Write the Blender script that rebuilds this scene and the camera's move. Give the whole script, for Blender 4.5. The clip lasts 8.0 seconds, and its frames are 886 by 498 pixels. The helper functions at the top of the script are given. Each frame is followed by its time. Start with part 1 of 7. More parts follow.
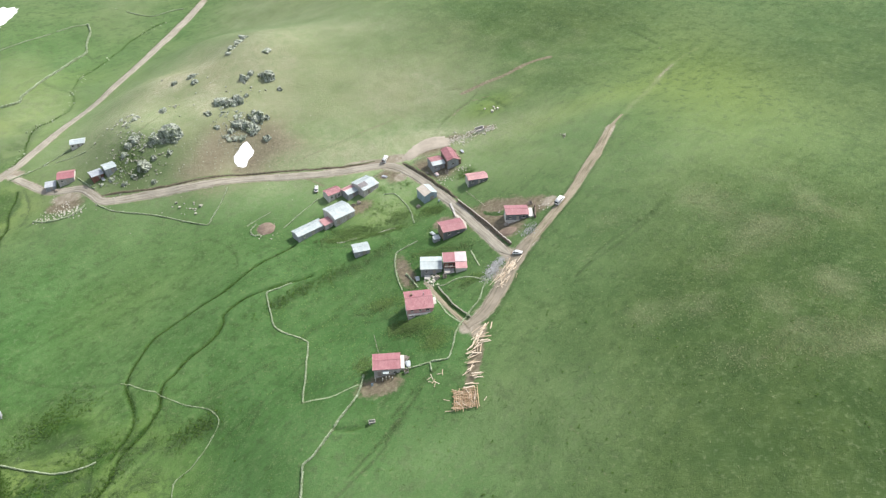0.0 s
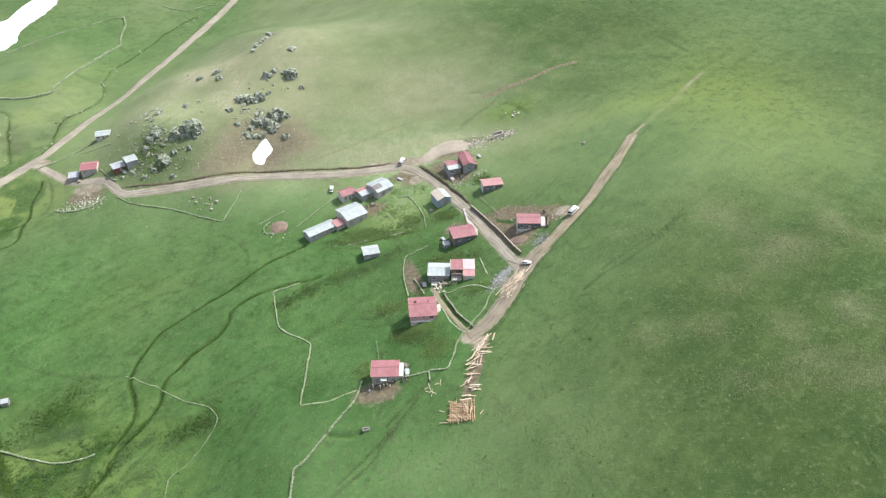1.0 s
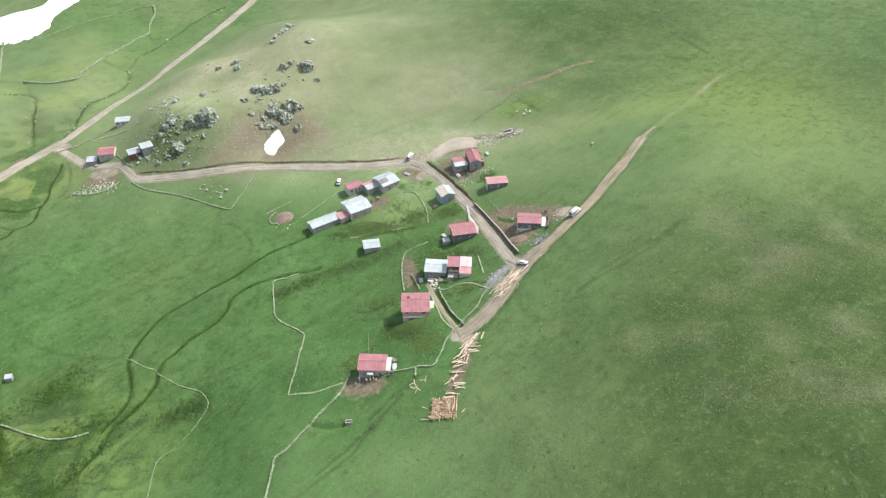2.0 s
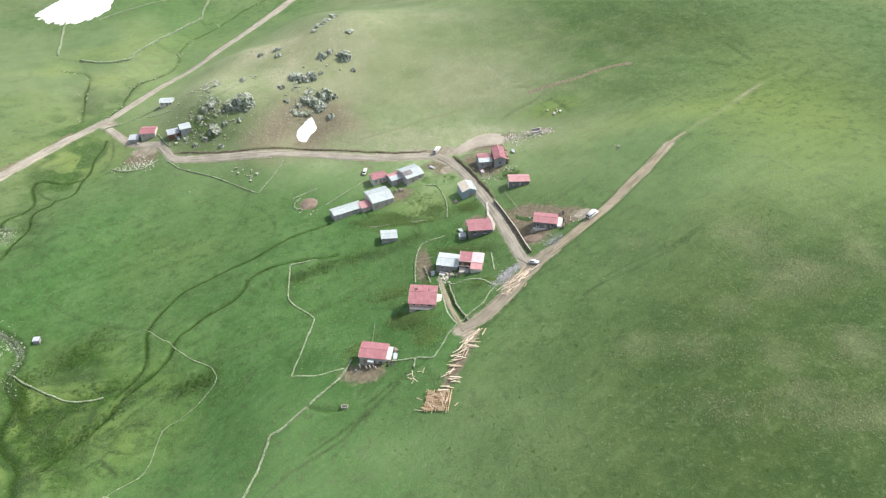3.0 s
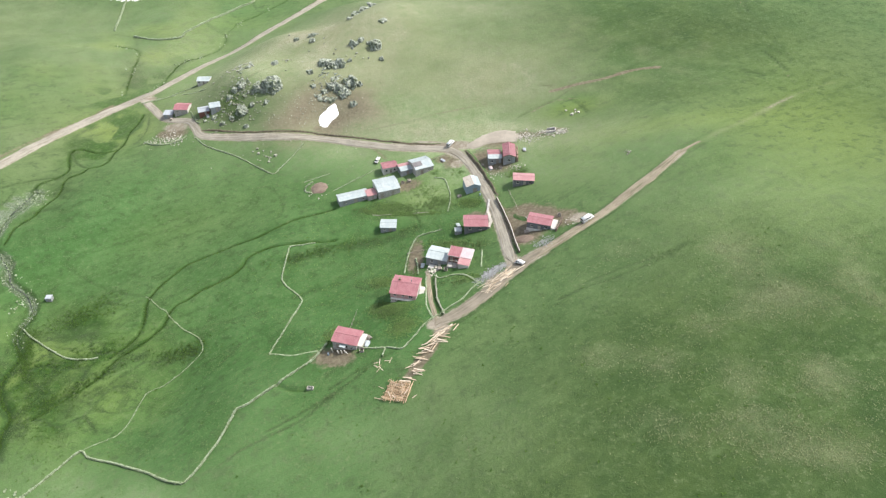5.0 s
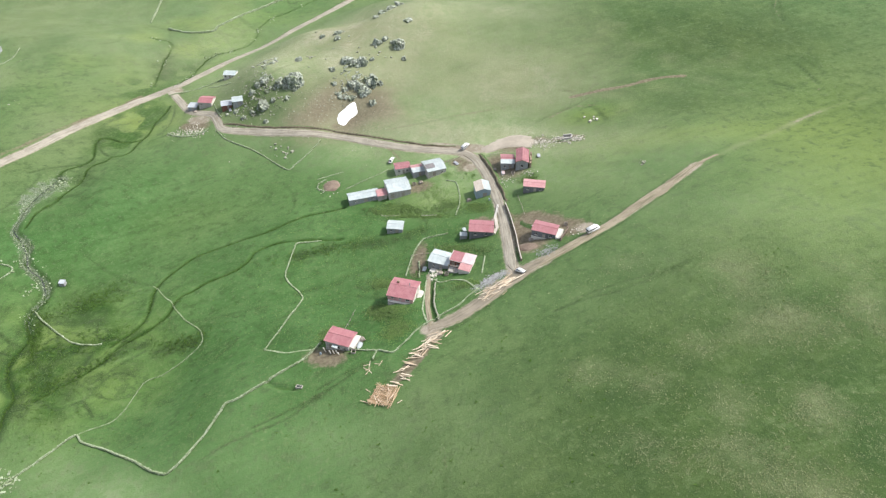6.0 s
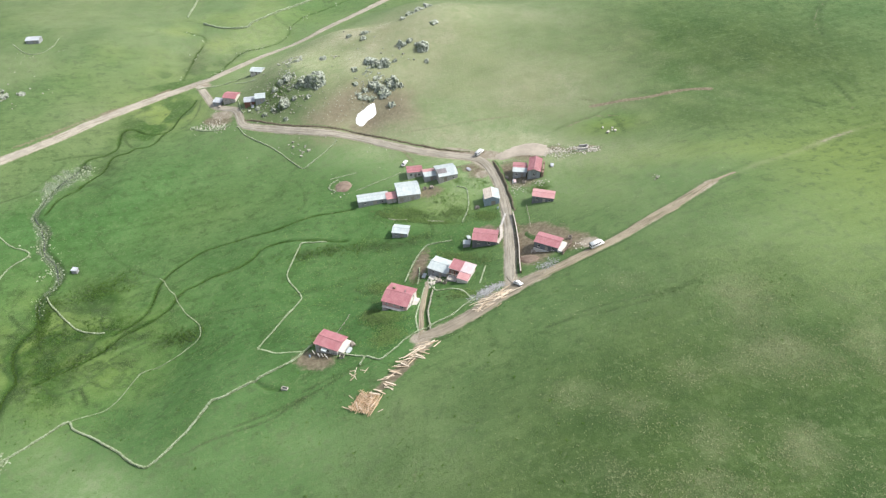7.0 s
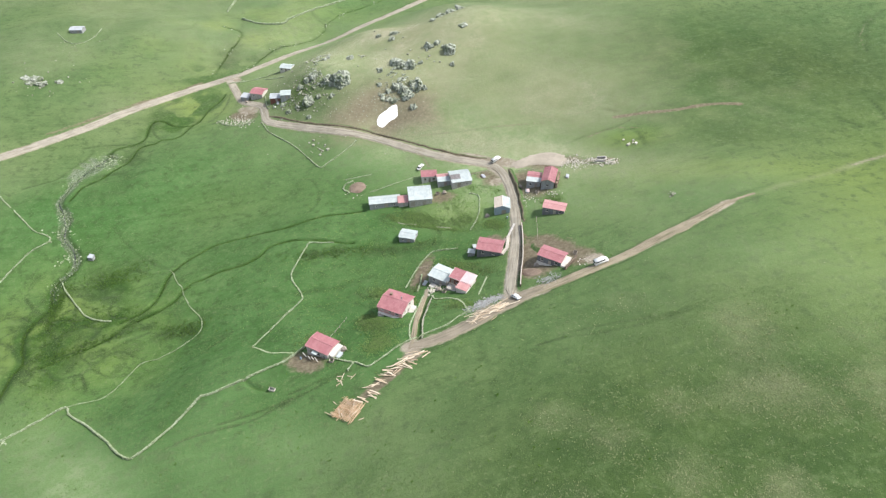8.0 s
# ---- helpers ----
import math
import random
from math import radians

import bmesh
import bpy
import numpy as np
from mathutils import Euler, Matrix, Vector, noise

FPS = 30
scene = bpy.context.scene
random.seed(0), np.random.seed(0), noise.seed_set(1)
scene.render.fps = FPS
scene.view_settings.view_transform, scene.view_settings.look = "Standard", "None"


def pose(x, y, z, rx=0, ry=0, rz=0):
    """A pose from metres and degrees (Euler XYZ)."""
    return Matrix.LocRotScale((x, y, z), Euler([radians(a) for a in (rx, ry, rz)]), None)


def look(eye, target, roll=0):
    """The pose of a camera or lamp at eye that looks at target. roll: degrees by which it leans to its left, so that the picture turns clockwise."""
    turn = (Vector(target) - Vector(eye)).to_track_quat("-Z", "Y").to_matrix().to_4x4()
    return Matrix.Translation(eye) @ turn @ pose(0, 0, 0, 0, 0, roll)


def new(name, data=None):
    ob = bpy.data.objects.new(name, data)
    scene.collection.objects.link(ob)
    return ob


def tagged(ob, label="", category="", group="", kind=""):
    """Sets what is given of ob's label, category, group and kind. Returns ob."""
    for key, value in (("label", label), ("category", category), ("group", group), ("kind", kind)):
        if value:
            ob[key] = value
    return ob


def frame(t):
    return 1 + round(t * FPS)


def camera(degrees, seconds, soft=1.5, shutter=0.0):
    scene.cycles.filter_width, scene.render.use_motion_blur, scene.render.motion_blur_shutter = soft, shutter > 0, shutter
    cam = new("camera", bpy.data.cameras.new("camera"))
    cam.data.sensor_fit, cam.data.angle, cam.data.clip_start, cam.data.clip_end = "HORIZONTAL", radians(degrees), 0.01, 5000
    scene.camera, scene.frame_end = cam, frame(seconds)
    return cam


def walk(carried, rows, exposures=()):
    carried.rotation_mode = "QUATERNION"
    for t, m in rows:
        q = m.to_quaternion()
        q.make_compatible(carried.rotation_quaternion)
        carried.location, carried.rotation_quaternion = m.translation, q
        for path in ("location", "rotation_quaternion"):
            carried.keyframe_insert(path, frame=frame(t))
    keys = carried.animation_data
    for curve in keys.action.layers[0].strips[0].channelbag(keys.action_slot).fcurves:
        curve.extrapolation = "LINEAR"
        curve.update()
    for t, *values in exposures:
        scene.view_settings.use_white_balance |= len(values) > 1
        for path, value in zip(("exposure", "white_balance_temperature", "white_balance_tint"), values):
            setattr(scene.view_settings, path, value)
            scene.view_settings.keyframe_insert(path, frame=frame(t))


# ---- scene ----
cam = camera(66.4, 8.0, 1.3)
PATH = [
    (0, (-0.347, -0.18, 149.524), (-0.344, 1.376, 148.268), 0.1),
    (0.5, (3.337, 2.555, 149.497), (3.281, 4.11, 148.241), 0.1),
    (1, (8.05, 4.315, 149.446), (7.954, 5.866, 148.187), 0.1),
    (1.5, (13.704, 5.338, 149.347), (13.576, 6.883, 148.083), 0.1),
    (3, (32.283, 6.993, 149.522), (31.947, 8.494, 148.244), 0.1),
    (3.5, (38.777, 7.937, 149.749), (38.405, 9.425, 148.466), 0.1),
    (4, (44.642, 9.241, 149.964), (44.237, 10.717, 148.676), 0.1),
    (4.5, (50.67, 11.082, 150.118), (50.211, 12.539, 148.826), 0.1),
    (6, (66.687, 20.93, 150.053), (66.067, 22.32, 148.756), -0.1),
    (6.5, (71.934, 25.275, 149.852), (71.259, 26.641, 148.556), -0.1),
    (7, (77.39, 30.648, 149.836), (76.658, 31.984, 148.539), -0.3),
    (7.5, (82.6, 36.379, 150.057), (81.81, 37.679, 148.759), -0.4),
    (8, (87.263, 41.742, 150.023), (86.418, 43.007, 148.724), -0.5),
]
walk(cam, [(t, look(eye, target, roll)) for t, eye, target, roll in PATH])

# ---- world, sun ----
SUN_DIR = Vector((0.80, 0.60, 1.30)).normalized()
world = bpy.data.worlds.new("world")
scene.world = world
world.use_nodes = True
sky = world.node_tree.nodes.new("ShaderNodeTexSky")
sky.sky_type, sky.sun_disc = "NISHITA", False
sky.sun_elevation = math.asin(SUN_DIR.z)
sky.sun_rotation = math.atan2(SUN_DIR.x, SUN_DIR.y)
sky.altitude, sky.dust_density = 1500.0, 5.0
veil = world.node_tree.nodes.new("ShaderNodeHueSaturation")  # thin bright cloud takes the blue out of the sky
veil.inputs["Saturation"].default_value = 0.5
world.node_tree.links.new(sky.outputs[0], veil.inputs["Color"])
world.node_tree.links.new(veil.outputs[0], world.node_tree.nodes["Background"].inputs[0])
world.node_tree.nodes["Background"].inputs[1].default_value = 0.15
sun = new("sun", bpy.data.lights.new("sun", "SUN"))
sun.data.energy, sun.data.angle, sun.data.color = 2.7, radians(3.0), (1.0, 0.965, 0.90)
sun.matrix_world = look(SUN_DIR * 300, (0, 0, 0))
scene.view_settings.exposure = 1.27


# ---- materials ----
class Shade:
    """A node material, built up from sockets."""

    def __init__(self, name, rough=0.8, metal=0.0, spec=0.3, local=True):
        self.m = bpy.data.materials.new(name)
        self.m.use_nodes = True
        self.t = self.m.node_tree
        self.b = self.t.nodes["Principled BSDF"]
        self.b.inputs["Roughness"].default_value = rough
        self.b.inputs["Metallic"].default_value = metal
        self.b.inputs["Specular IOR Level"].default_value = spec
        if local:
            self.co = self.t.nodes.new("ShaderNodeTexCoord").outputs["Object"]
        else:
            self.co = self.t.nodes.new("ShaderNodeNewGeometry").outputs["Position"]

    def link(self, a, b):
        self.t.links.new(a, b)

    def put(self, sock, value):
        if isinstance(value, bpy.types.NodeSocket):
            self.link(value, sock)
        elif isinstance(value, tuple) and len(value) == 3:
            sock.default_value = (*value, 1)
        else:
            sock.default_value = value

    def noise(self, scale, detail=3.0, rough=0.6, stretch=None):
        n = self.t.nodes.new("ShaderNodeTexNoise")
        n.inputs["Scale"].default_value, n.inputs["Detail"].default_value, n.inputs["Roughness"].default_value = scale, detail, rough
        co = self.co
        if stretch:
            mp = self.t.nodes.new("ShaderNodeMapping")
            mp.inputs["Scale"].default_value = stretch
            self.link(co, mp.inputs["Vector"])
            co = mp.outputs[0]
        self.link(co, n.inputs["Vector"])
        return n.outputs["Fac"]

    def attr(self, name):
        n = self.t.nodes.new("ShaderNodeAttribute")
        n.attribute_name = name
        return n.outputs["Fac"]

    def random(self, island=False):
        if island:
            return self.t.nodes.new("ShaderNodeNewGeometry").outputs["Random Per Island"]
        return self.t.nodes.new("ShaderNodeObjectInfo").outputs["Random"]

    def calc(self, op, a, b=0.0, clamp=False):
        n = self.t.nodes.new("ShaderNodeMath")
        n.operation, n.use_clamp = op, clamp
        self.put(n.inputs[0], a), self.put(n.inputs[1], b)
        return n.outputs[0]

    def step(self, value, lo, hi):
        n = self.t.nodes.new("ShaderNodeMapRange")
        n.interpolation_type = "SMOOTHSTEP"
        self.put(n.inputs["Value"], value)
        n.inputs["From Min"].default_value, n.inputs["From Max"].default_value = lo, hi
        return n.outputs[0]

    def mix(self, fac, a, b):
        n = self.t.nodes.new("ShaderNodeMix")
        n.data_type = "RGBA"
        self.put(n.inputs[0], fac), self.put(n.inputs[6], a), self.put(n.inputs[7], b)
        return n.outputs[2]

    def bump(self, height, strength=0.5, distance=0.1):
        n = self.t.nodes.new("ShaderNodeBump")
        n.inputs["Strength"].default_value, n.inputs["Distance"].default_value = strength, distance
        self.link(height, n.inputs["Height"])
        self.link(n.outputs[0], self.b.inputs["Normal"])

    def done(self, colour):
        self.put(self.b.inputs["Base Color"], colour)
        return self.m


def plain(name, a, b, scale=2.0, rough=0.8, metal=0.0, bump=0.0, vary=None, stretch=None, fine=None, island=False):
    """Two tones in a coarse and a fine noise; vary: a third tone that differs from piece to piece."""
    s = Shade(name, rough, metal)
    c = s.mix(s.step(s.noise(scale, 4, 0.65, stretch), 0.35, 0.65), a, b)
    grain = s.noise(fine or scale * 9, 3, 0.7, stretch)
    dark = tuple(0.6 * v for v in a)
    c = s.mix(s.calc("MULTIPLY", s.step(grain, 0.45, 0.75), 0.45), c, dark)
    if vary:
        c = s.mix(s.calc("MULTIPLY", s.random(island), 0.8), c, vary)
    if bump:
        s.bump(grain, bump, 0.05)
    return s.done(c)


def sheet_metal(name, a, b, stain, rough=0.45, metal=0.0):
    """Painted roofing sheets: faded streaks down the slope, stains, and a little difference from sheet to sheet."""
    s = Shade(name, rough, metal, 0.5)
    c = s.mix(s.step(s.noise(0.5, 4, 0.6), 0.35, 0.65), a, b)
    streak = s.noise(1.0, 4, 0.7, (2.2, 0.25, 0.25))
    c = s.mix(s.calc("MULTIPLY", s.step(streak, 0.48, 0.8), 0.6), c, stain)
    s.link(s.calc("ADD", s.calc("MULTIPLY", streak, 0.3), rough - 0.12), s.b.inputs["Roughness"])
    s.bump(s.noise(1.4, 2), 0.25, 0.06)
    return s.done(c)


def ground_material():
    s = Shade("meadow", 0.95, 0.0, 0.1, local=False)
    broad, mid = s.noise(0.012, 4, 0.6), s.noise(0.06, 5, 0.65)
    mp = s.t.nodes.new("ShaderNodeMapping")
    mp.vector_type = "TEXTURE"
    mp.inputs["Rotation"].default_value, mp.inputs["Scale"].default_value = (0, 0, radians(45)), (16, 3.0, 3.0)
    s.link(s.co, mp.inputs["Vector"])
    old, s.co = s.co, mp.outputs[0]
    streak = s.noise(1.0, 5, 0.7)
    s.co = old
    tuft, blade, clump = s.noise(0.8, 4, 0.75), s.noise(3.2, 3, 0.75), s.noise(0.28, 4, 0.7)
    c = s.mix(s.step(mid, 0.3, 0.7), (0.056, 0.104, 0.035), (0.081, 0.128, 0.048))
    c = s.mix(s.calc("MULTIPLY", s.step(broad, 0.4, 0.65), 0.6), c, (0.111, 0.148, 0.059))
    # darker turf, with broad cloud shade painted into its colour as well
    c = s.mix(s.attr("heath_shade"), c, s.mix(s.step(mid, 0.3, 0.7), (0.031, 0.057, 0.016), (0.052, 0.081, 0.024)))
    c = s.mix(s.attr("lush"), c, s.mix(s.step(mid, 0.3, 0.7), (0.039, 0.097, 0.025), (0.058, 0.125, 0.038)))
    c = s.mix(s.attr("yellow"), c, (0.145, 0.190, 0.050))
    c = s.mix(s.calc("MULTIPLY", s.step(streak, 0.47, 0.70), 0.34), c, (0.029, 0.058, 0.018))
    c = s.mix(s.calc("MULTIPLY", s.step(streak, 0.46, 0.30), 0.28), c, (0.101, 0.150, 0.061))
    c = s.mix(s.calc("MULTIPLY", s.step(clump, 0.50, 0.66), 0.58), c, (0.034, 0.060, 0.020))
    c = s.mix(s.calc("MULTIPLY", s.step(clump, 0.48, 0.32), 0.32), c, (0.101, 0.142, 0.059))
    straw = s.mix(s.step(blade, 0.35, 0.65), (0.135, 0.145, 0.070), (0.245, 0.245, 0.150))
    c = s.mix(s.calc("MULTIPLY", s.step(s.calc("ADD", s.attr("dry"), s.calc("MULTIPLY", s.calc("SUBTRACT", blade, 0.5), 1.1)), 0.10, 1.15), 0.85), c, straw)
    c = s.mix(s.step(s.calc("ADD", s.attr("wet"), s.calc("MULTIPLY", s.calc("SUBTRACT", tuft, 0.5), 1.0)), 0.25, 1.0), c,
              s.mix(s.step(tuft, 0.35, 0.7), (0.022, 0.054, 0.012), (0.048, 0.100, 0.018)))
    bed = s.mix(s.step(blade, 0.50, 0.62), s.mix(s.step(tuft, 0.4, 0.6), (0.045, 0.075, 0.030), (0.095, 0.115, 0.070)), (0.25, 0.275, 0.22))
    c = s.mix(s.step(s.calc("ADD", s.attr("gravel"), s.calc("MULTIPLY", s.calc("SUBTRACT", tuft, 0.5), 1.4)), 0.35, 0.75), c, bed)
    earth = s.mix(s.step(tuft, 0.3, 0.7), (0.102, 0.080, 0.056), (0.185, 0.148, 0.110))
    c = s.mix(s.calc("MULTIPLY", s.step(s.calc("ADD", s.attr("soil"), s.calc("MULTIPLY", s.calc("SUBTRACT", tuft, 0.5), 1.0)), 0.25, 0.75), 0.92), c, earth)
    c = s.mix(s.calc("MULTIPLY", s.attr("scuff"), s.step(tuft, 0.25, 0.6)), c, (0.030, 0.052, 0.018))
    # light green grass that also carries painted sunlit and hazy brightness
    brightened = s.mix(s.step(clump, 0.35, 0.65), (0.150, 0.222, 0.092), (0.225, 0.280, 0.145))
    c = s.mix(s.calc("MULTIPLY", s.attr("fresh"), s.calc("SUBTRACT", 1.0, s.attr("soil"), True)), c, brightened)
    # bleached grass, lightened further to paint in haze and sun between clouds
    worn = s.mix(s.step(blade, 0.40, 0.62), s.mix(s.step(mid, 0.3, 0.7), (0.275, 0.253, 0.168), (0.400, 0.360, 0.278)), (0.180, 0.180, 0.100))
    c = s.mix(s.calc("MULTIPLY", s.attr("pale"), s.calc("MULTIPLY", s.calc("ADD", clump, 0.30), s.calc("SUBTRACT", 1.0, s.calc("MAXIMUM", s.attr("soil"), s.calc("MULTIPLY", s.attr("dry"), 0.8)), True))), c, worn)
    grit = s.mix(s.step(clump, 0.38, 0.62), (0.285, 0.250, 0.200), (0.195, 0.165, 0.125))
    c = s.mix(s.step(s.calc("ADD", s.attr("way"), s.calc("MULTIPLY", s.calc("SUBTRACT", tuft, 0.5), 1.0)), 0.30, 0.80), c, grit)
    c = s.mix(s.calc("MULTIPLY", s.step(blade, 0.47, 0.72), 0.78), c, s.mix(0.4, c, (0.012, 0.022, 0.005)))
    c = s.mix(s.calc("MULTIPLY", s.step(tuft, 0.54, 0.70), 0.42), c, (0.145, 0.175, 0.088))
    s.bump(s.calc("ADD", blade, s.calc("MULTIPLY", tuft, 1.6)), 0.6, 0.22)
    return s.done(c)


def road_material(name, pale, dark, green):
    """Worn earth and gravel, streaked along the way by wheels: 'along' and 'across' are metres on the strip."""
    s = Shade(name, 0.95, 0.0, 0.15, local=False)
    n, f, g = s.noise(0.18, 4, 0.65), s.noise(3.0, 4, 0.7), s.noise(0.7, 5, 0.75)
    xyz, old = s.t.nodes.new("ShaderNodeCombineXYZ"), s.co
    s.link(s.calc("MULTIPLY", s.attr("along"), 0.07), xyz.inputs[0])
    s.link(s.calc("MULTIPLY", s.attr("across"), 1.5), xyz.inputs[1])
    s.co = xyz.outputs[0]
    streak, fine = s.noise(1.0, 4, 0.65), s.noise(2.6, 3, 0.7)
    s.co = old
    c = s.mix(s.step(n, 0.38, 0.62), pale, tuple(0.80 * v for v in pale))
    c = s.mix(s.calc("MULTIPLY", s.step(streak, 0.47, 0.66), 0.85), c, dark)
    c = s.mix(s.calc("MULTIPLY", s.step(fine, 0.44, 0.28), 0.5), c, tuple(min(1, 1.22 * v) for v in pale))
    rut = s.calc("MULTIPLY", s.attr("rut"), s.step(s.noise(0.12, 3), 0.30, 0.60))
    c = s.mix(s.calc("MULTIPLY", s.step(s.calc("ADD", rut, s.calc("MULTIPLY", s.calc("SUBTRACT", fine, 0.5), 1.6)), 0.40, 1.0), 0.7), c, dark)
    c = s.mix(s.step(s.calc("ADD", s.attr("verge"), s.calc("MULTIPLY", s.calc("SUBTRACT", g, 0.5), 1.9)), 0.5, 1.0), c, green)
    c = s.mix(s.calc("MULTIPLY", s.step(f, 0.58, 0.75), 0.25), c, tuple(min(1, 1.2 * v) for v in pale))
    s.bump(s.calc("ADD", fine, g), 0.5, 0.12)
    return s.done(c)


def leaf_material(name, a, b):
    """Thin leaves, which let some of the light through."""
    s = Shade(name, 0.9, 0.0, 0.1)
    c = s.mix(s.random(True), a, b)
    mixed, trans = s.t.nodes.new("ShaderNodeMixShader"), s.t.nodes.new("ShaderNodeBsdfTranslucent")
    mixed.inputs[0].default_value = 0.45
    s.link(c, trans.inputs["Color"])
    s.link(s.b.outputs[0], mixed.inputs[1])
    s.link(trans.outputs[0], mixed.inputs[2])
    s.link(mixed.outputs[0], s.t.nodes["Material Output"].inputs["Surface"])
    return s.done(c)


def snow_material():
    s = Shade("snow", 0.6, 0.0, 0.3, local=False)
    g = s.noise(1.2, 5, 0.7)
    s.bump(g, 0.3, 0.15)
    return s.done(s.mix(s.step(s.calc("ADD", s.attr("rim"), s.calc("MULTIPLY", s.calc("SUBTRACT", g, 0.5), 0.9)), 0.75, 1.15), (0.86, 0.87, 0.89), (0.45, 0.40, 0.34)))


def rock_material():
    s = Shade("lichen_rock", 0.95, 0.0, 0.15, local=False)
    n, f, st = s.noise(0.35, 5, 0.7), s.noise(1.6, 5, 0.75), s.noise(0.9, 4, 0.7, (1, 1, 0.22))
    c = s.mix(s.step(n, 0.35, 0.65), (0.185, 0.210, 0.160), (0.370, 0.390, 0.330))
    c = s.mix(s.calc("MULTIPLY", s.step(n, 0.50, 0.36), 0.75), c, (0.105, 0.135, 0.060))
    c = s.mix(s.calc("MULTIPLY", s.step(st, 0.48, 0.60), 0.8), c, (0.080, 0.088, 0.066))
    c = s.mix(s.calc("MULTIPLY", s.step(f, 0.54, 0.66), 0.6), c, (0.12, 0.14, 0.075))
    s.bump(s.calc("ADD", f, st), 1.0, 0.35)
    return s.done(c)


def water_material():
    s = Shade("stream_water", 0.12, 0.0, 0.5, local=False)
    s.bump(s.noise(2.5, 3), 0.4, 0.06)
    return s.done(s.mix(s.step(s.noise(0.6), 0.4, 0.6), (0.03, 0.038, 0.03), (0.08, 0.085, 0.07)))


M_GROUND = ground_material()
M_ROAD = road_material("gravel_road", (0.280, 0.256, 0.208), (0.150, 0.130, 0.098), (0.195, 0.170, 0.127))
M_RUTTED = road_material("rutted_earth_road", (0.255, 0.218, 0.158), (0.105, 0.090, 0.058), (0.11, 0.13, 0.06))
M_BROWNROAD = road_material("brown_earth_road", (0.225, 0.195, 0.150), (0.115, 0.100, 0.070), (0.13, 0.13, 0.075))
M_TERRACE = road_material("pale_levelled_earth", (0.330, 0.290, 0.235), (0.235, 0.200, 0.155), (0.28, 0.25, 0.19))
M_SNOW, M_ROCK, M_WATER = snow_material(), rock_material(), water_material()
M_WALLSTONE = plain("field_stone", (0.36, 0.405, 0.290), (0.25, 0.300, 0.180), 0.6, 0.95, bump=0.4, vary=(0.12, 0.155, 0.07), island=True)
M_MOSSWALL = plain("mossy_field_stone", (0.31, 0.36, 0.24), (0.21, 0.26, 0.15), 0.6, 0.95, bump=0.4, vary=(0.10, 0.14, 0.055), island=True)
M_DARKSTONE = plain("dark_field_stone", (0.22, 0.22, 0.17), (0.12, 0.125, 0.085), 0.6, 0.95, bump=0.4, vary=(0.33, 0.33, 0.26), island=True)
M_CUTSTONE = plain("brown_rubble_masonry", (0.17, 0.130, 0.100), (0.105, 0.080, 0.062), 1.4, 0.95, bump=0.7, fine=5)
M_SLATEROOF = sheet_metal("dark_rusted_sheet", (0.120, 0.112, 0.112), (0.165, 0.150, 0.148), (0.09, 0.07, 0.06))
M_BEIGEROOF = sheet_metal("rust_stained_sheet", (0.40, 0.345, 0.285), (0.45, 0.40, 0.34), (0.30, 0.22, 0.16))
M_BLUSHROOF = sheet_metal("pale_blush_sheet", (0.42, 0.32, 0.325), (0.47, 0.385, 0.385), (0.33, 0.21, 0.21))
M_GREYSTONE = plain("grey_rubble", (0.20, 0.205, 0.20), (0.14, 0.14, 0.13), 0.8, 0.95, bump=0.4, vary=(0.31, 0.315, 0.31), island=True)
M_RUBBLE = plain("pale_rubble", (0.50, 0.47, 0.40), (0.38, 0.36, 0.30), 0.8, 0.95, bump=0.4, vary=(0.28, 0.27, 0.22), island=True)
M_EARTH = plain("bare_earth", (0.130, 0.095, 0.072), (0.190, 0.145, 0.112), 0.5, 0.98, bump=0.6)
M_REDROOF = sheet_metal("faded_red_sheet", (0.235, 0.088, 0.097), (0.285, 0.128, 0.136), (0.17, 0.078, 0.080))
M_PINKROOF = sheet_metal("bleached_pink_sheet", (0.33, 0.165, 0.165), (0.37, 0.205, 0.20), (0.26, 0.15, 0.14))
M_WHITEROOF = sheet_metal("galvanised_sheet", (0.285, 0.325, 0.325), (0.365, 0.400, 0.395), (0.19, 0.20, 0.185), 0.5, 0.0)
M_GREYROOF = sheet_metal("weathered_sheet", (0.27, 0.29, 0.31), (0.34, 0.36, 0.38), (0.20, 0.19, 0.18))
M_WHITE = plain("whitewash", (0.52, 0.50, 0.455), (0.41, 0.39, 0.35), 0.7, 0.9, bump=0.2)
M_PINKWALL = plain("pink_plaster", (0.50, 0.30, 0.28), (0.43, 0.26, 0.24), 0.7, 0.9, bump=0.2)
M_GREYWALL = plain("grey_boards", (0.27, 0.28, 0.28), (0.20, 0.20, 0.20), 0.9, 0.9, bump=0.3, stretch=(1, 1, 0.2))
# grey boards darkened to paint in the shade on the house fronts
M_SHADEDWALL = plain("shaded_timber_boards", (0.155, 0.160, 0.165), (0.110, 0.110, 0.113), 0.9, 0.9, bump=0.3, stretch=(1, 1, 0.2))
M_BLUEWALL = plain("blue_grey_sheet", (0.25, 0.31, 0.35), (0.20, 0.25, 0.28), 0.9, 0.6, bump=0.2, stretch=(1, 1, 0.2))
M_BROWNWALL = plain("red_brown_boards", (0.17, 0.075, 0.055), (0.12, 0.06, 0.045), 0.9, 0.9, bump=0.3, stretch=(1, 1, 0.2))
M_STONEWALL = plain("rubble_masonry", (0.38, 0.36, 0.33), (0.26, 0.25, 0.23), 1.6, 0.95, bump=0.7, fine=5)
M_OCHRE = plain("ochre_masonry", (0.25, 0.185, 0.135), (0.17, 0.125, 0.090), 1.2, 0.95, bump=0.5)
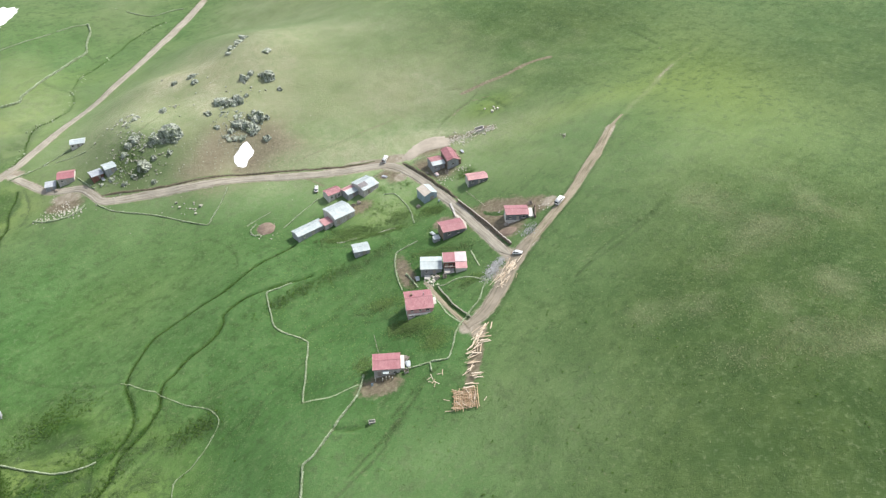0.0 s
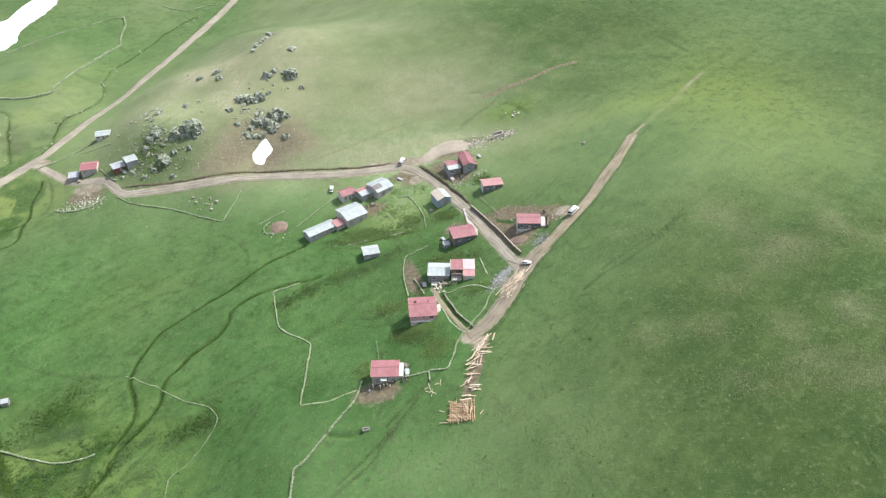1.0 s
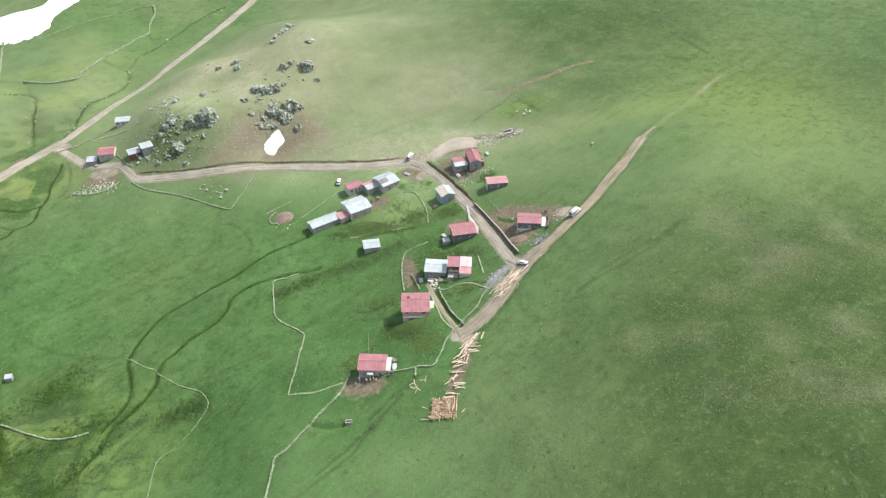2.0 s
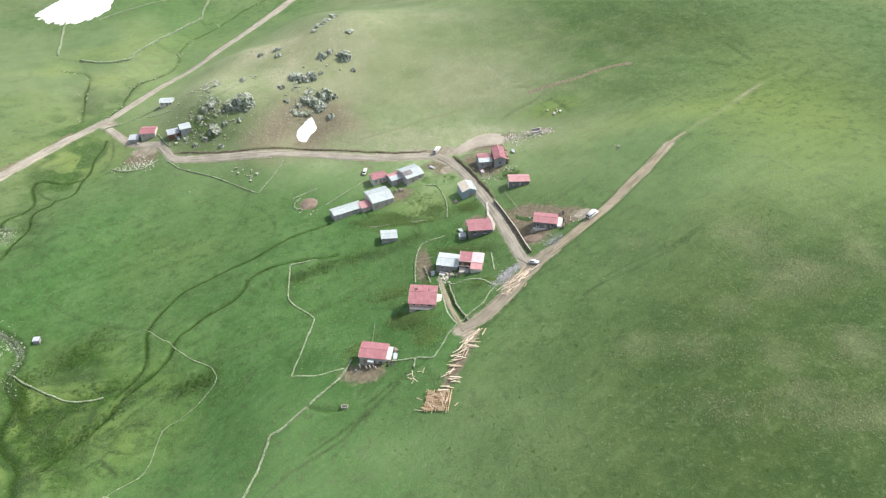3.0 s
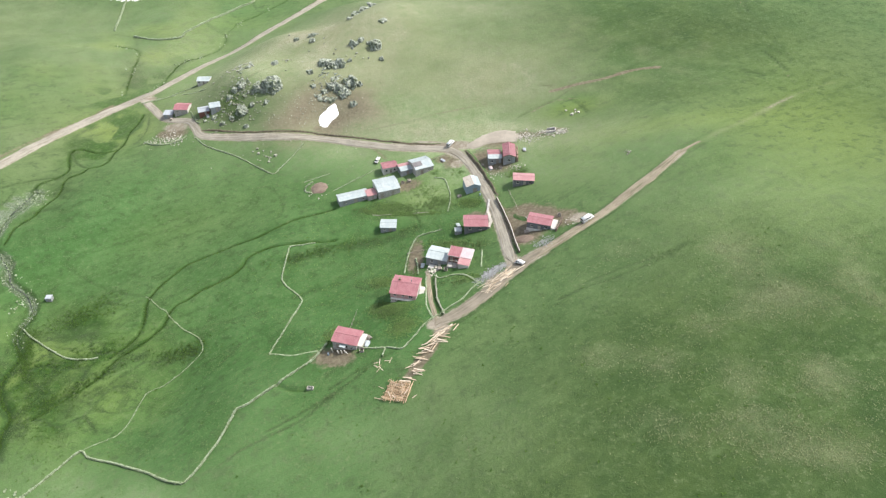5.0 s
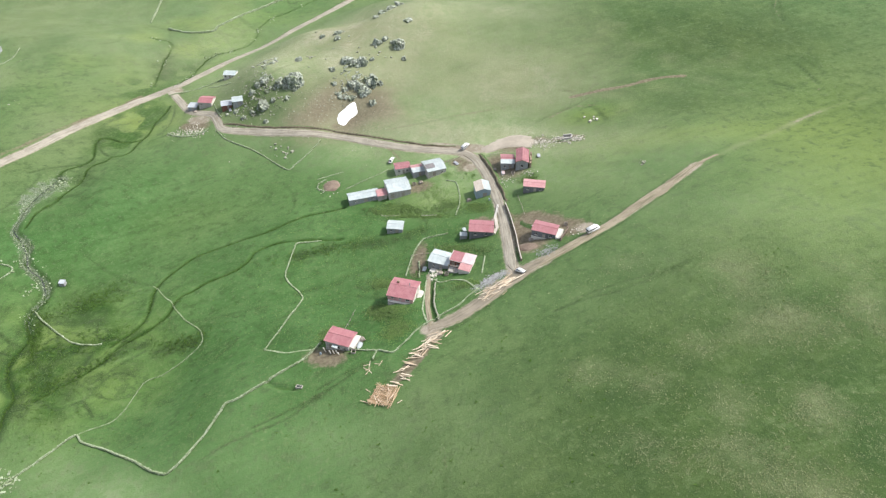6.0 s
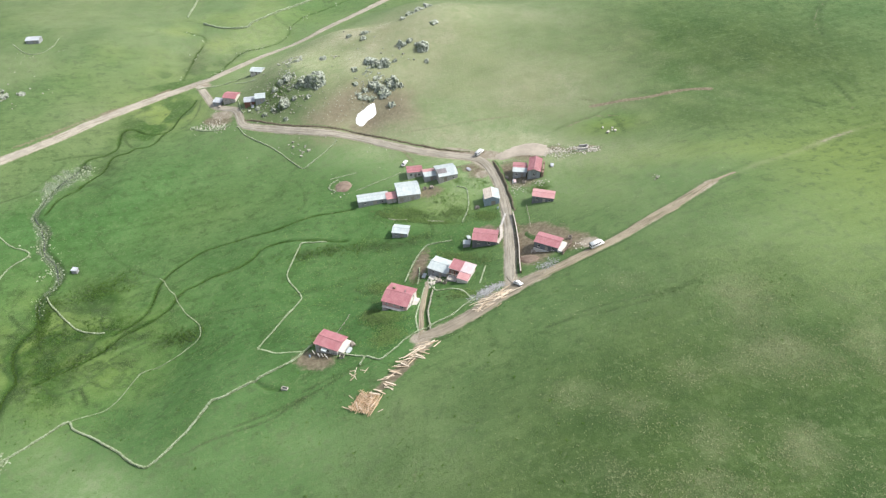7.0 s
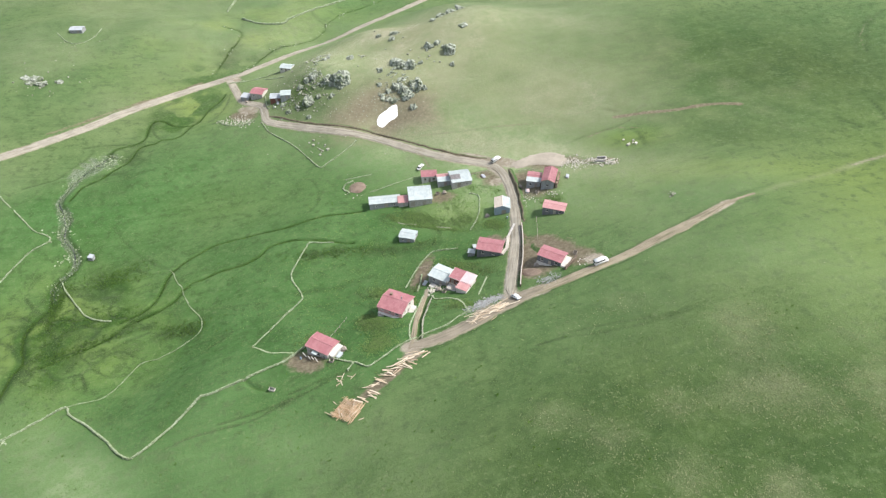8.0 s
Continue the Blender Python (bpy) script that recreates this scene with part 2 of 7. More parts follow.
M_CONCRETE = plain("concrete", (0.40, 0.37, 0.32), (0.31, 0.285, 0.25), 0.8, 0.9, bump=0.3)
M_GLASS = Shade("dark_glass", 0.08, 0.0, 0.6).done((0.02, 0.022, 0.026))
M_WOOD = plain("fresh_sawn_wood", (0.37, 0.285, 0.190), (0.28, 0.205, 0.132), 0.9, 0.8, bump=0.2, vary=(0.58, 0.51, 0.41), stretch=(0.3, 3, 3))
M_BEAM = plain("orange_sawn_beam", (0.33, 0.215, 0.120), (0.24, 0.155, 0.085), 0.9, 0.8, bump=0.2, vary=(0.52, 0.40, 0.27), stretch=(0.3, 3, 3))
M_OLDWOOD = plain("weathered_wood", (0.26, 0.22, 0.18), (0.19, 0.16, 0.13), 1.2, 0.9, bump=0.3, vary=(0.34, 0.31, 0.27), stretch=(0.3, 3, 3))
M_CARPAINT = plain("white_car_paint", (0.62, 0.62, 0.60), (0.58, 0.58, 0.56), 0.8, 0.25)
M_TYRE = plain("tyre_rubber", (0.025, 0.025, 0.025), (0.035, 0.033, 0.03), 4, 0.9)
M_STEEL = plain("wheel_steel", (0.45, 0.45, 0.46), (0.38, 0.38, 0.39), 4, 0.35, 0.8)
M_LAMP = plain("clear_lamp", (0.7, 0.72, 0.74), (0.6, 0.62, 0.64), 5, 0.15)
M_TAIL = plain("red_lamp", (0.45, 0.02, 0.02), (0.40, 0.02, 0.02), 5, 0.2)
M_GRASS = leaf_material("grass_blades", (0.075, 0.125, 0.044), (0.120, 0.165, 0.068))
M_DRYGRASS = leaf_material("straw_blades", (0.14, 0.175, 0.075), (0.30, 0.32, 0.185))
M_RUSH = leaf_material("rush_leaves", (0.038, 0.084, 0.015), (0.085, 0.145, 0.030))
M_WEED = leaf_material("weed_leaves", (0.095, 0.170, 0.045), (0.165, 0.235, 0.085))


# ---- the lie of the land ----
SWELLS = [
    (3.7, 3.6, -0.3, -4.1, -4.9, -1.7, 3.7, 4.4, 1.0),
    (0.6, 4.0, 0.9, -2.9, 2.2, -2.1, 1.4, 5.0, 0.8),
    (3.1, 5.9, -2.2, -5.4, -1.6, -6.8, 0.8, 1.7, -1.7),
    (8.1, 1.7, -1.9, 3.1, -2.5, -6.0, 2.8, 1.8, -2.1),
    (-0.5, -7.3, -5.1, 7.4, 8.1, -0.1, -1.5, -1.3, -2.2),
    (-0.6, 3.6, -3.0, -3.7, 5.8, 3.6, 0.4, -1.9, -1.8),
    (2.2, 7.2, -2.3, -7.7, -0.5, 1.5, 2.4, 1.4, 0.0),
]
KNOLLS = [(-7, 155, 7, 1.0), (-160, 322, 24, -2.5), (-148, 375, 30, -3.1), (-146, 272, 13, 5.0), (-70, 116, 15, -4.8), (-185, 225, 18, -2.6), (-236, 345, 22, 3.4), (-116, 312, 18, 4.4), (-104, 346, 20, 9.1), (-272, 282, 26, 7.6), (-205, 335, 16, -3.7), (-28, 118, 22, 3.4), (4, 108, 18, -4.2), (-35, 157, 20, -3.6), (-62, 176, 18, 3.3), (-88, 252, 16, -1.8), (-115, 266, 22, 5.1), (-178, 288, 20, -1.7), (-116, 230, 16, -3.3), (-168, 143, 20, 2.3),
          (-8, 150.5, 4.5, 1.6), (-107, 343, 14, -2.5), (-135, 118, 25, -3.2), (-72, 96, 16, -3.6), (-89, 256, 9, -2.6), (4, 129, 13, 1.7), (97, 285, 24, -2.6), (-166, 186, 15, 3.2), (-181, 178, 9, -2.2), (-228, 300, 48, 3.0), (-228, 410, 24, -3.2), (-42, 126, 9, -2.4), (-134, 312, 18, 2.2), (-18, 106, 14, -1.6), (54, 130, 18, -0.6), (82, 150, 16, -1.0),
          (-152, 326, 17, 7.1), (-137, 384, 24, 11.1), (-158, 290, 14, 3.5), (-160, 356, 18, 0.4), (-130, 345, 16, -4.7), (-132, 300, 14, -1.3), (-90, 330, 18, 3.7), (-112, 310, 14, -1.7), (-135, 270, 12, 2.6)]

ROAD_VALLEY = [(-238, 90), (-231, 120), (-225.2, 148), (-220.9, 167), (-218.4, 180.1), (-216.8, 193.9), (-215.4, 209), (-213, 224.8), (-208.9, 240), (-203.5, 254.5),
               (-199.8, 263.8), (-197.4, 276), (-195.6, 291), (-194, 308), (-192, 327), (-188.6, 346), (-184.8, 369), (-183, 393), (-181.6, 419), (-177, 452), (-172, 490)]
ROAD_VILLAGE = [(-199.5, 262.0), (-185.5, 253.8), (-174.2, 247.4), (-165.0, 245.6), (-157.0, 244.8), (-151.0, 241.0), (-144.6, 236.2), (-137.0, 236.0), (-125.0, 238.2),
                (-111.4, 240.2), (-99.8, 242.2), (-88.8, 244.6), (-76.4, 244.6), (-62.4, 243.8), (-49.6, 244.2), (-37.0, 245.4), (-25.8, 246.0), (-18.3, 242.7), (-10.8, 235.4),
                (-3.6, 225.8), (3.0, 214.9), (9.6, 202.4), (14.9, 191.1), (19.4, 181.0), (22.6, 175.2)]
ROAD_HILL = [(7.4, 143.6), (12.8, 149.6), (17.2, 157.4), (21.0, 165.8), (25.5, 174.8), (30.4, 181.2), (35.2, 187.5), (39.8, 193.7),
             (45.2, 200.6), (50.6, 209.5), (54.8, 216.6), (58.8, 223.5), (62.8, 231.4), (66.6, 239.2), (72.4, 246.8)]
TRACK_HILL = [(71.4, 245.0), (77.8, 254.5), (87.4, 267.2), (96.4, 282.4), (100.6, 288.4), (105.0, 294.2), (111.5, 301.5), (120.0, 309.0)]
DRIVE = [(8.0, 143.4), (6.8, 145.8), (4.6, 149.9), (2.1, 154.0), (-0.5, 159.3), (-3.2, 165.4), (-4.3, 168.7), (-6.0, 171.6)]
DRIVE_DITCH = [(7.5, 147.7), (4.6, 152.2), (1.7, 157.1), (-0.3, 162.0), (-2.6, 167.4)]
DITCH_A = [(-47.0, 184.0), (-54.1, 180.8), (-62.8, 177.3), (-67.1, 175.2), (-70.7, 172.9), (-73.7, 169.7), (-75.7, 166.5), (-74.9, 164.2), (-75.0, 161.0), (-76.8, 156.8), (-80.4, 153.0), (-83.5, 148.7),
           (-85.7, 143.6), (-88.3, 140.4), (-88.6, 136.8), (-87.5, 132.1), (-89.0, 126.6), (-91.3, 120.8), (-94.8, 113.8), (-95.7, 106.1), (-98.8, 96.3), (-103.0, 86.9)]
DITCH_B = [(-57.0, 202.0), (-66.9, 192.9), (-71.2, 188.3), (-78.3, 179.1), (-83.0, 175.2), (-89.8, 168.8), (-96.9, 162.0), (-99.5, 158.3), (-100.8, 153.4), (-101.8, 146.8),
           (-101.5, 140.6), (-96.7, 133.1), (-94.1, 125.5), (-94.8, 120.4), (-97.3, 114.4)]
ARM_NORTH = [(-188.5, 249.0), (-186.8, 242.4), (-186.3, 235.2), (-183.2, 228.3), (-182.2, 222.3), (-185.6, 217.3), (-191.4, 215.2), (-196.7, 214.8), (-199.4, 212.0), (-197.9, 207.3), (-193.4, 202.3),
             (-189.9, 196.7), (-190.7, 192.1), (-193.5, 187.3), (-194.1, 184.1), (-193.0, 179.9)]
ARM_SOUTH = [(-182.0, 223.5), (-182.0, 217.6), (-179.1, 210.4), (-179.3, 205.2), (-183.0, 202.0), (-182.7, 197.9), (-185.0, 194.8), (-185.8, 191.0), (-182.8, 185.4), (-181.7, 181.3), (-181.6, 177.5),
             (-181.0, 171.6), (-179.1, 166.8), (-179.3, 161.4), (-179.6, 156.6), (-177.7, 152.4), (-176.0, 147.8)]
STREAM = [(-192.6, 180.5), (-191.4, 177.0), (-190.8, 172.6), (-189.9, 167.6), (-187.8, 161.7), (-185.4, 156.7), (-182.7, 151.9), (-180.6, 146.8), (-177.6, 143.4), (-170.8, 141.4), (-165.8, 139.9), (-161.2, 134.4), (-157.2, 132.8),
          (-147.3, 130.1), (-141.9, 125.3), (-140.5, 118.1), (-138.6, 114.0), (-130.1, 106.9), (-126.9, 97.6), (-120.3, 91.5), (-110.5, 86.4), (-107.4, 79.9), (-100, 72)]
BROOK = [(-201.0, 268.0), (-203.5, 287.7), (-207.4, 300.3), (-210.3, 311.1), (-205.5, 328.2), (-206.2, 348.0), (-209.8, 353.4), (-211.8, 363.9), (-210.4, 383.5), (-205.5, 404.2), (-203.1, 423.7), (-195.9, 440.8), (-189.2, 455.3)]
BROOK_WEST = [(-256.4, 311.3), (-244.3, 311.7), (-238.3, 305.9), (-231.5, 296.1), (-220.8, 278.9), (-210.9, 262.3)]
LEAT = [(-30, 113.3), (-27.3, 112.5), (-24.4, 112.6), (-20.9, 113.6)]

CELLS = np.random.RandomState(7).rand(256, 256)


def vnoise(x, y, size):
    """Smooth noise from 0 to 1 with lumps of that size in metres."""
    u, v = np.asarray(x, float) / size + 91.3, np.asarray(y, float) / size + 57.7
    i, j = np.floor(u).astype(int), np.floor(v).astype(int)
    u, v = u - i, v - j
    u, v = u * u * (3 - 2 * u), v * v * (3 - 2 * v)
    i, j, k, m = i % 256, j % 256, (i + 1) % 256, (j + 1) % 256
    return (CELLS[i, j] * (1 - u) + CELLS[k, j] * u) * (1 - v) + (CELLS[i, m] * (1 - u) + CELLS[k, m] * u) * v


def bell(x, y, cx, cy, rx, ry=None, turn=0.0):
    c, s = math.cos(radians(turn)), math.sin(radians(turn))
    u, v = (x - cx) * c + (y - cy) * s, (y - cy) * c - (x - cx) * s
    return np.exp(-(u * u / (2 * rx * rx) + v * v / (2 * (ry or rx) ** 2)))


def smooth(points, step=1.5, closed=False):
    """The points of a soft line through the given ones, about step metres apart."""
    p = np.array(points, float)
    n = len(p)
    out = []
    for i in range(n if closed else n - 1):
        a, b, c, d = ((p[(i + k) % n] for k in (-1, 0, 1, 2)) if closed else (p[min(max(i + k, 0), n - 1)] for k in (-1, 0, 1, 2)))
        m = max(2, int(np.linalg.norm(c - b) / step))
        for s in np.arange(m) / m:
            out.append(0.5 * (2 * b + (c - a) * s + (2 * a - 5 * b + 4 * c - d) * s * s + (3 * b - a - 3 * c + d) * s ** 3))
    if not closed:
        out.append(p[-1])
    return np.array(out)


def away(x, y, line):
    """How far the places lie from a line of points."""
    x, y = np.asarray(x, float), np.asarray(y, float)
    best = np.full(x.shape, 1e9)
    near = (x > line[:, 0].min() - 25) & (x < line[:, 0].max() + 25) & (y > line[:, 1].min() - 25) & (y < line[:, 1].max() + 25)
    px, py = x[near], y[near]
    b = np.full(px.shape, 1e9)
    for p, q in zip(line[:-1], line[1:]):
        dx, dy = q - p
        s = np.clip(((px - p[0]) * dx + (py - p[1]) * dy) / (dx * dx + dy * dy + 1e-9), 0, 1)
        b = np.minimum(b, np.hypot(px - p[0] - s * dx, py - p[1] - s * dy))
    best[near] = b
    return best


def wiggle(points, reach):
    """A soft line that wanders a little to either side."""
    p = smooth(points, 2.5)
    return p + reach * (np.stack([vnoise(p[:, 0] + 300, p[:, 1], 9), vnoise(p[:, 0], p[:, 1] + 300, 9)], -1) - 0.5) * 2


def beside(points, off):
    """The line that runs off metres to the right of another."""
    p = smooth(points, 4)
    d = np.gradient(p, axis=0)
    d /= np.linalg.norm(d, axis=1)[:, None]
    return p + off * np.stack([d[:, 1], -d[:, 0]], -1)


CUTS = [(wiggle(DITCH_A, 0.6), 0.65, 0.75), (wiggle(DITCH_B, 0.6), 0.65, 0.7), (wiggle(STREAM, 0.4), 1.7, 0.8), (wiggle(BROOK, 1.2), 0.9, 0.5),
        (wiggle(BROOK_WEST, 1.2), 0.9, 0.5), (wiggle(ARM_NORTH, 0.5), 0.5, 0.5), (wiggle(ARM_SOUTH, 0.5), 0.5, 0.5), (smooth(LEAT, 2), 0.7, 0.9), (smooth(DRIVE_DITCH, 2), 0.5, 0.6)]


def ground(x, y):
    x, y = np.atleast_1d(np.asarray(x, float)), np.atleast_1d(np.asarray(y, float))
    z = 4.0 + 28.4 * np.tanh((x + 20) / 160) + 5.5 * np.tanh((y - 200) / 250)
    for j, row in enumerate(SWELLS):
        for i, height in enumerate(row):
            z += height * bell(x, y, -330 + 64 * i, 60 + 64 * j, 56)
    for cx, cy, r, height in KNOLLS:
        z += height * bell(x, y, cx, cy, r)
    z += 0.5 * (vnoise(x, y, 17) - 0.5) + 0.22 * (vnoise(x, y, 5) - 0.5)
    far = np.hypot(x + 60, y - 230)
    z += np.clip((far - 600) / 1800, 0, 1) ** 1.5 * (160 + 150 * vnoise(x, y, 420))
    for line, half, depth in CUTS:
        z -= depth * np.exp(-(away(x, y, line) / half) ** 2)
    return z


def at(x, y):
    return float(ground(x, y)[0])


def mesh_object(name, verts, faces, material, smooth_faces=True, attrs=()):
    me = bpy.data.meshes.new(name)
    me.from_pydata([tuple(v) for v in verts], [], [tuple(f) for f in faces])
    me.materials.append(material)
    me.polygons.foreach_set("use_smooth", [smooth_faces] * len(me.polygons))
    for key, values in attrs:
        me.attributes.new(key, "FLOAT", "POINT").data.foreach_set("value", np.asarray(values, np.float32))
    me.update()
    return new(name, me)


def spread(lo, hi, step, reach, fine=None):
    """Even steps from lo to hi, half as long in the fine stretch, and longer and longer ones beyond."""
    core, out = np.arange(lo, hi + step / 2, step), []
    if fine:
        core = np.concatenate([core[core < fine[0]], np.arange(fine[0], fine[1], 0.62), core[core >= fine[1]]])
    d, s = 0.0, step
    while d < reach:
        s *= 1.22
        d += s
        out.append(d)
    out = np.array(out)
    return np.concatenate([lo - out[::-1], core, hi + out])


WAYS = [  # roads and turning places worn into the turf: half width and line, or centre and radii
    (2.7, ROAD_VALLEY), (2.0, ROAD_VILLAGE), (2.6, ROAD_HILL[:6]), (1.75, ROAD_HILL[4:-1]), (0.7, DRIVE), (2.4, ROAD_VILLAGE[14:18])]
TURNS = [(23, 175, 3.6, 3.4), (10.4, 141.1, 2.6, 3.2), (-196.9, 262.3, 5.5, 4.0), (-20, 249, 8.0, 2.8), (-33, 248.6, 9, 2.0), (-17.5, 237, 2.6, 2.8), (18.5, 166, 2.6, 4.5), (38.5, 199.5, 3.0, 3.0), (-162.3, 240.7, 7, 3.2)]
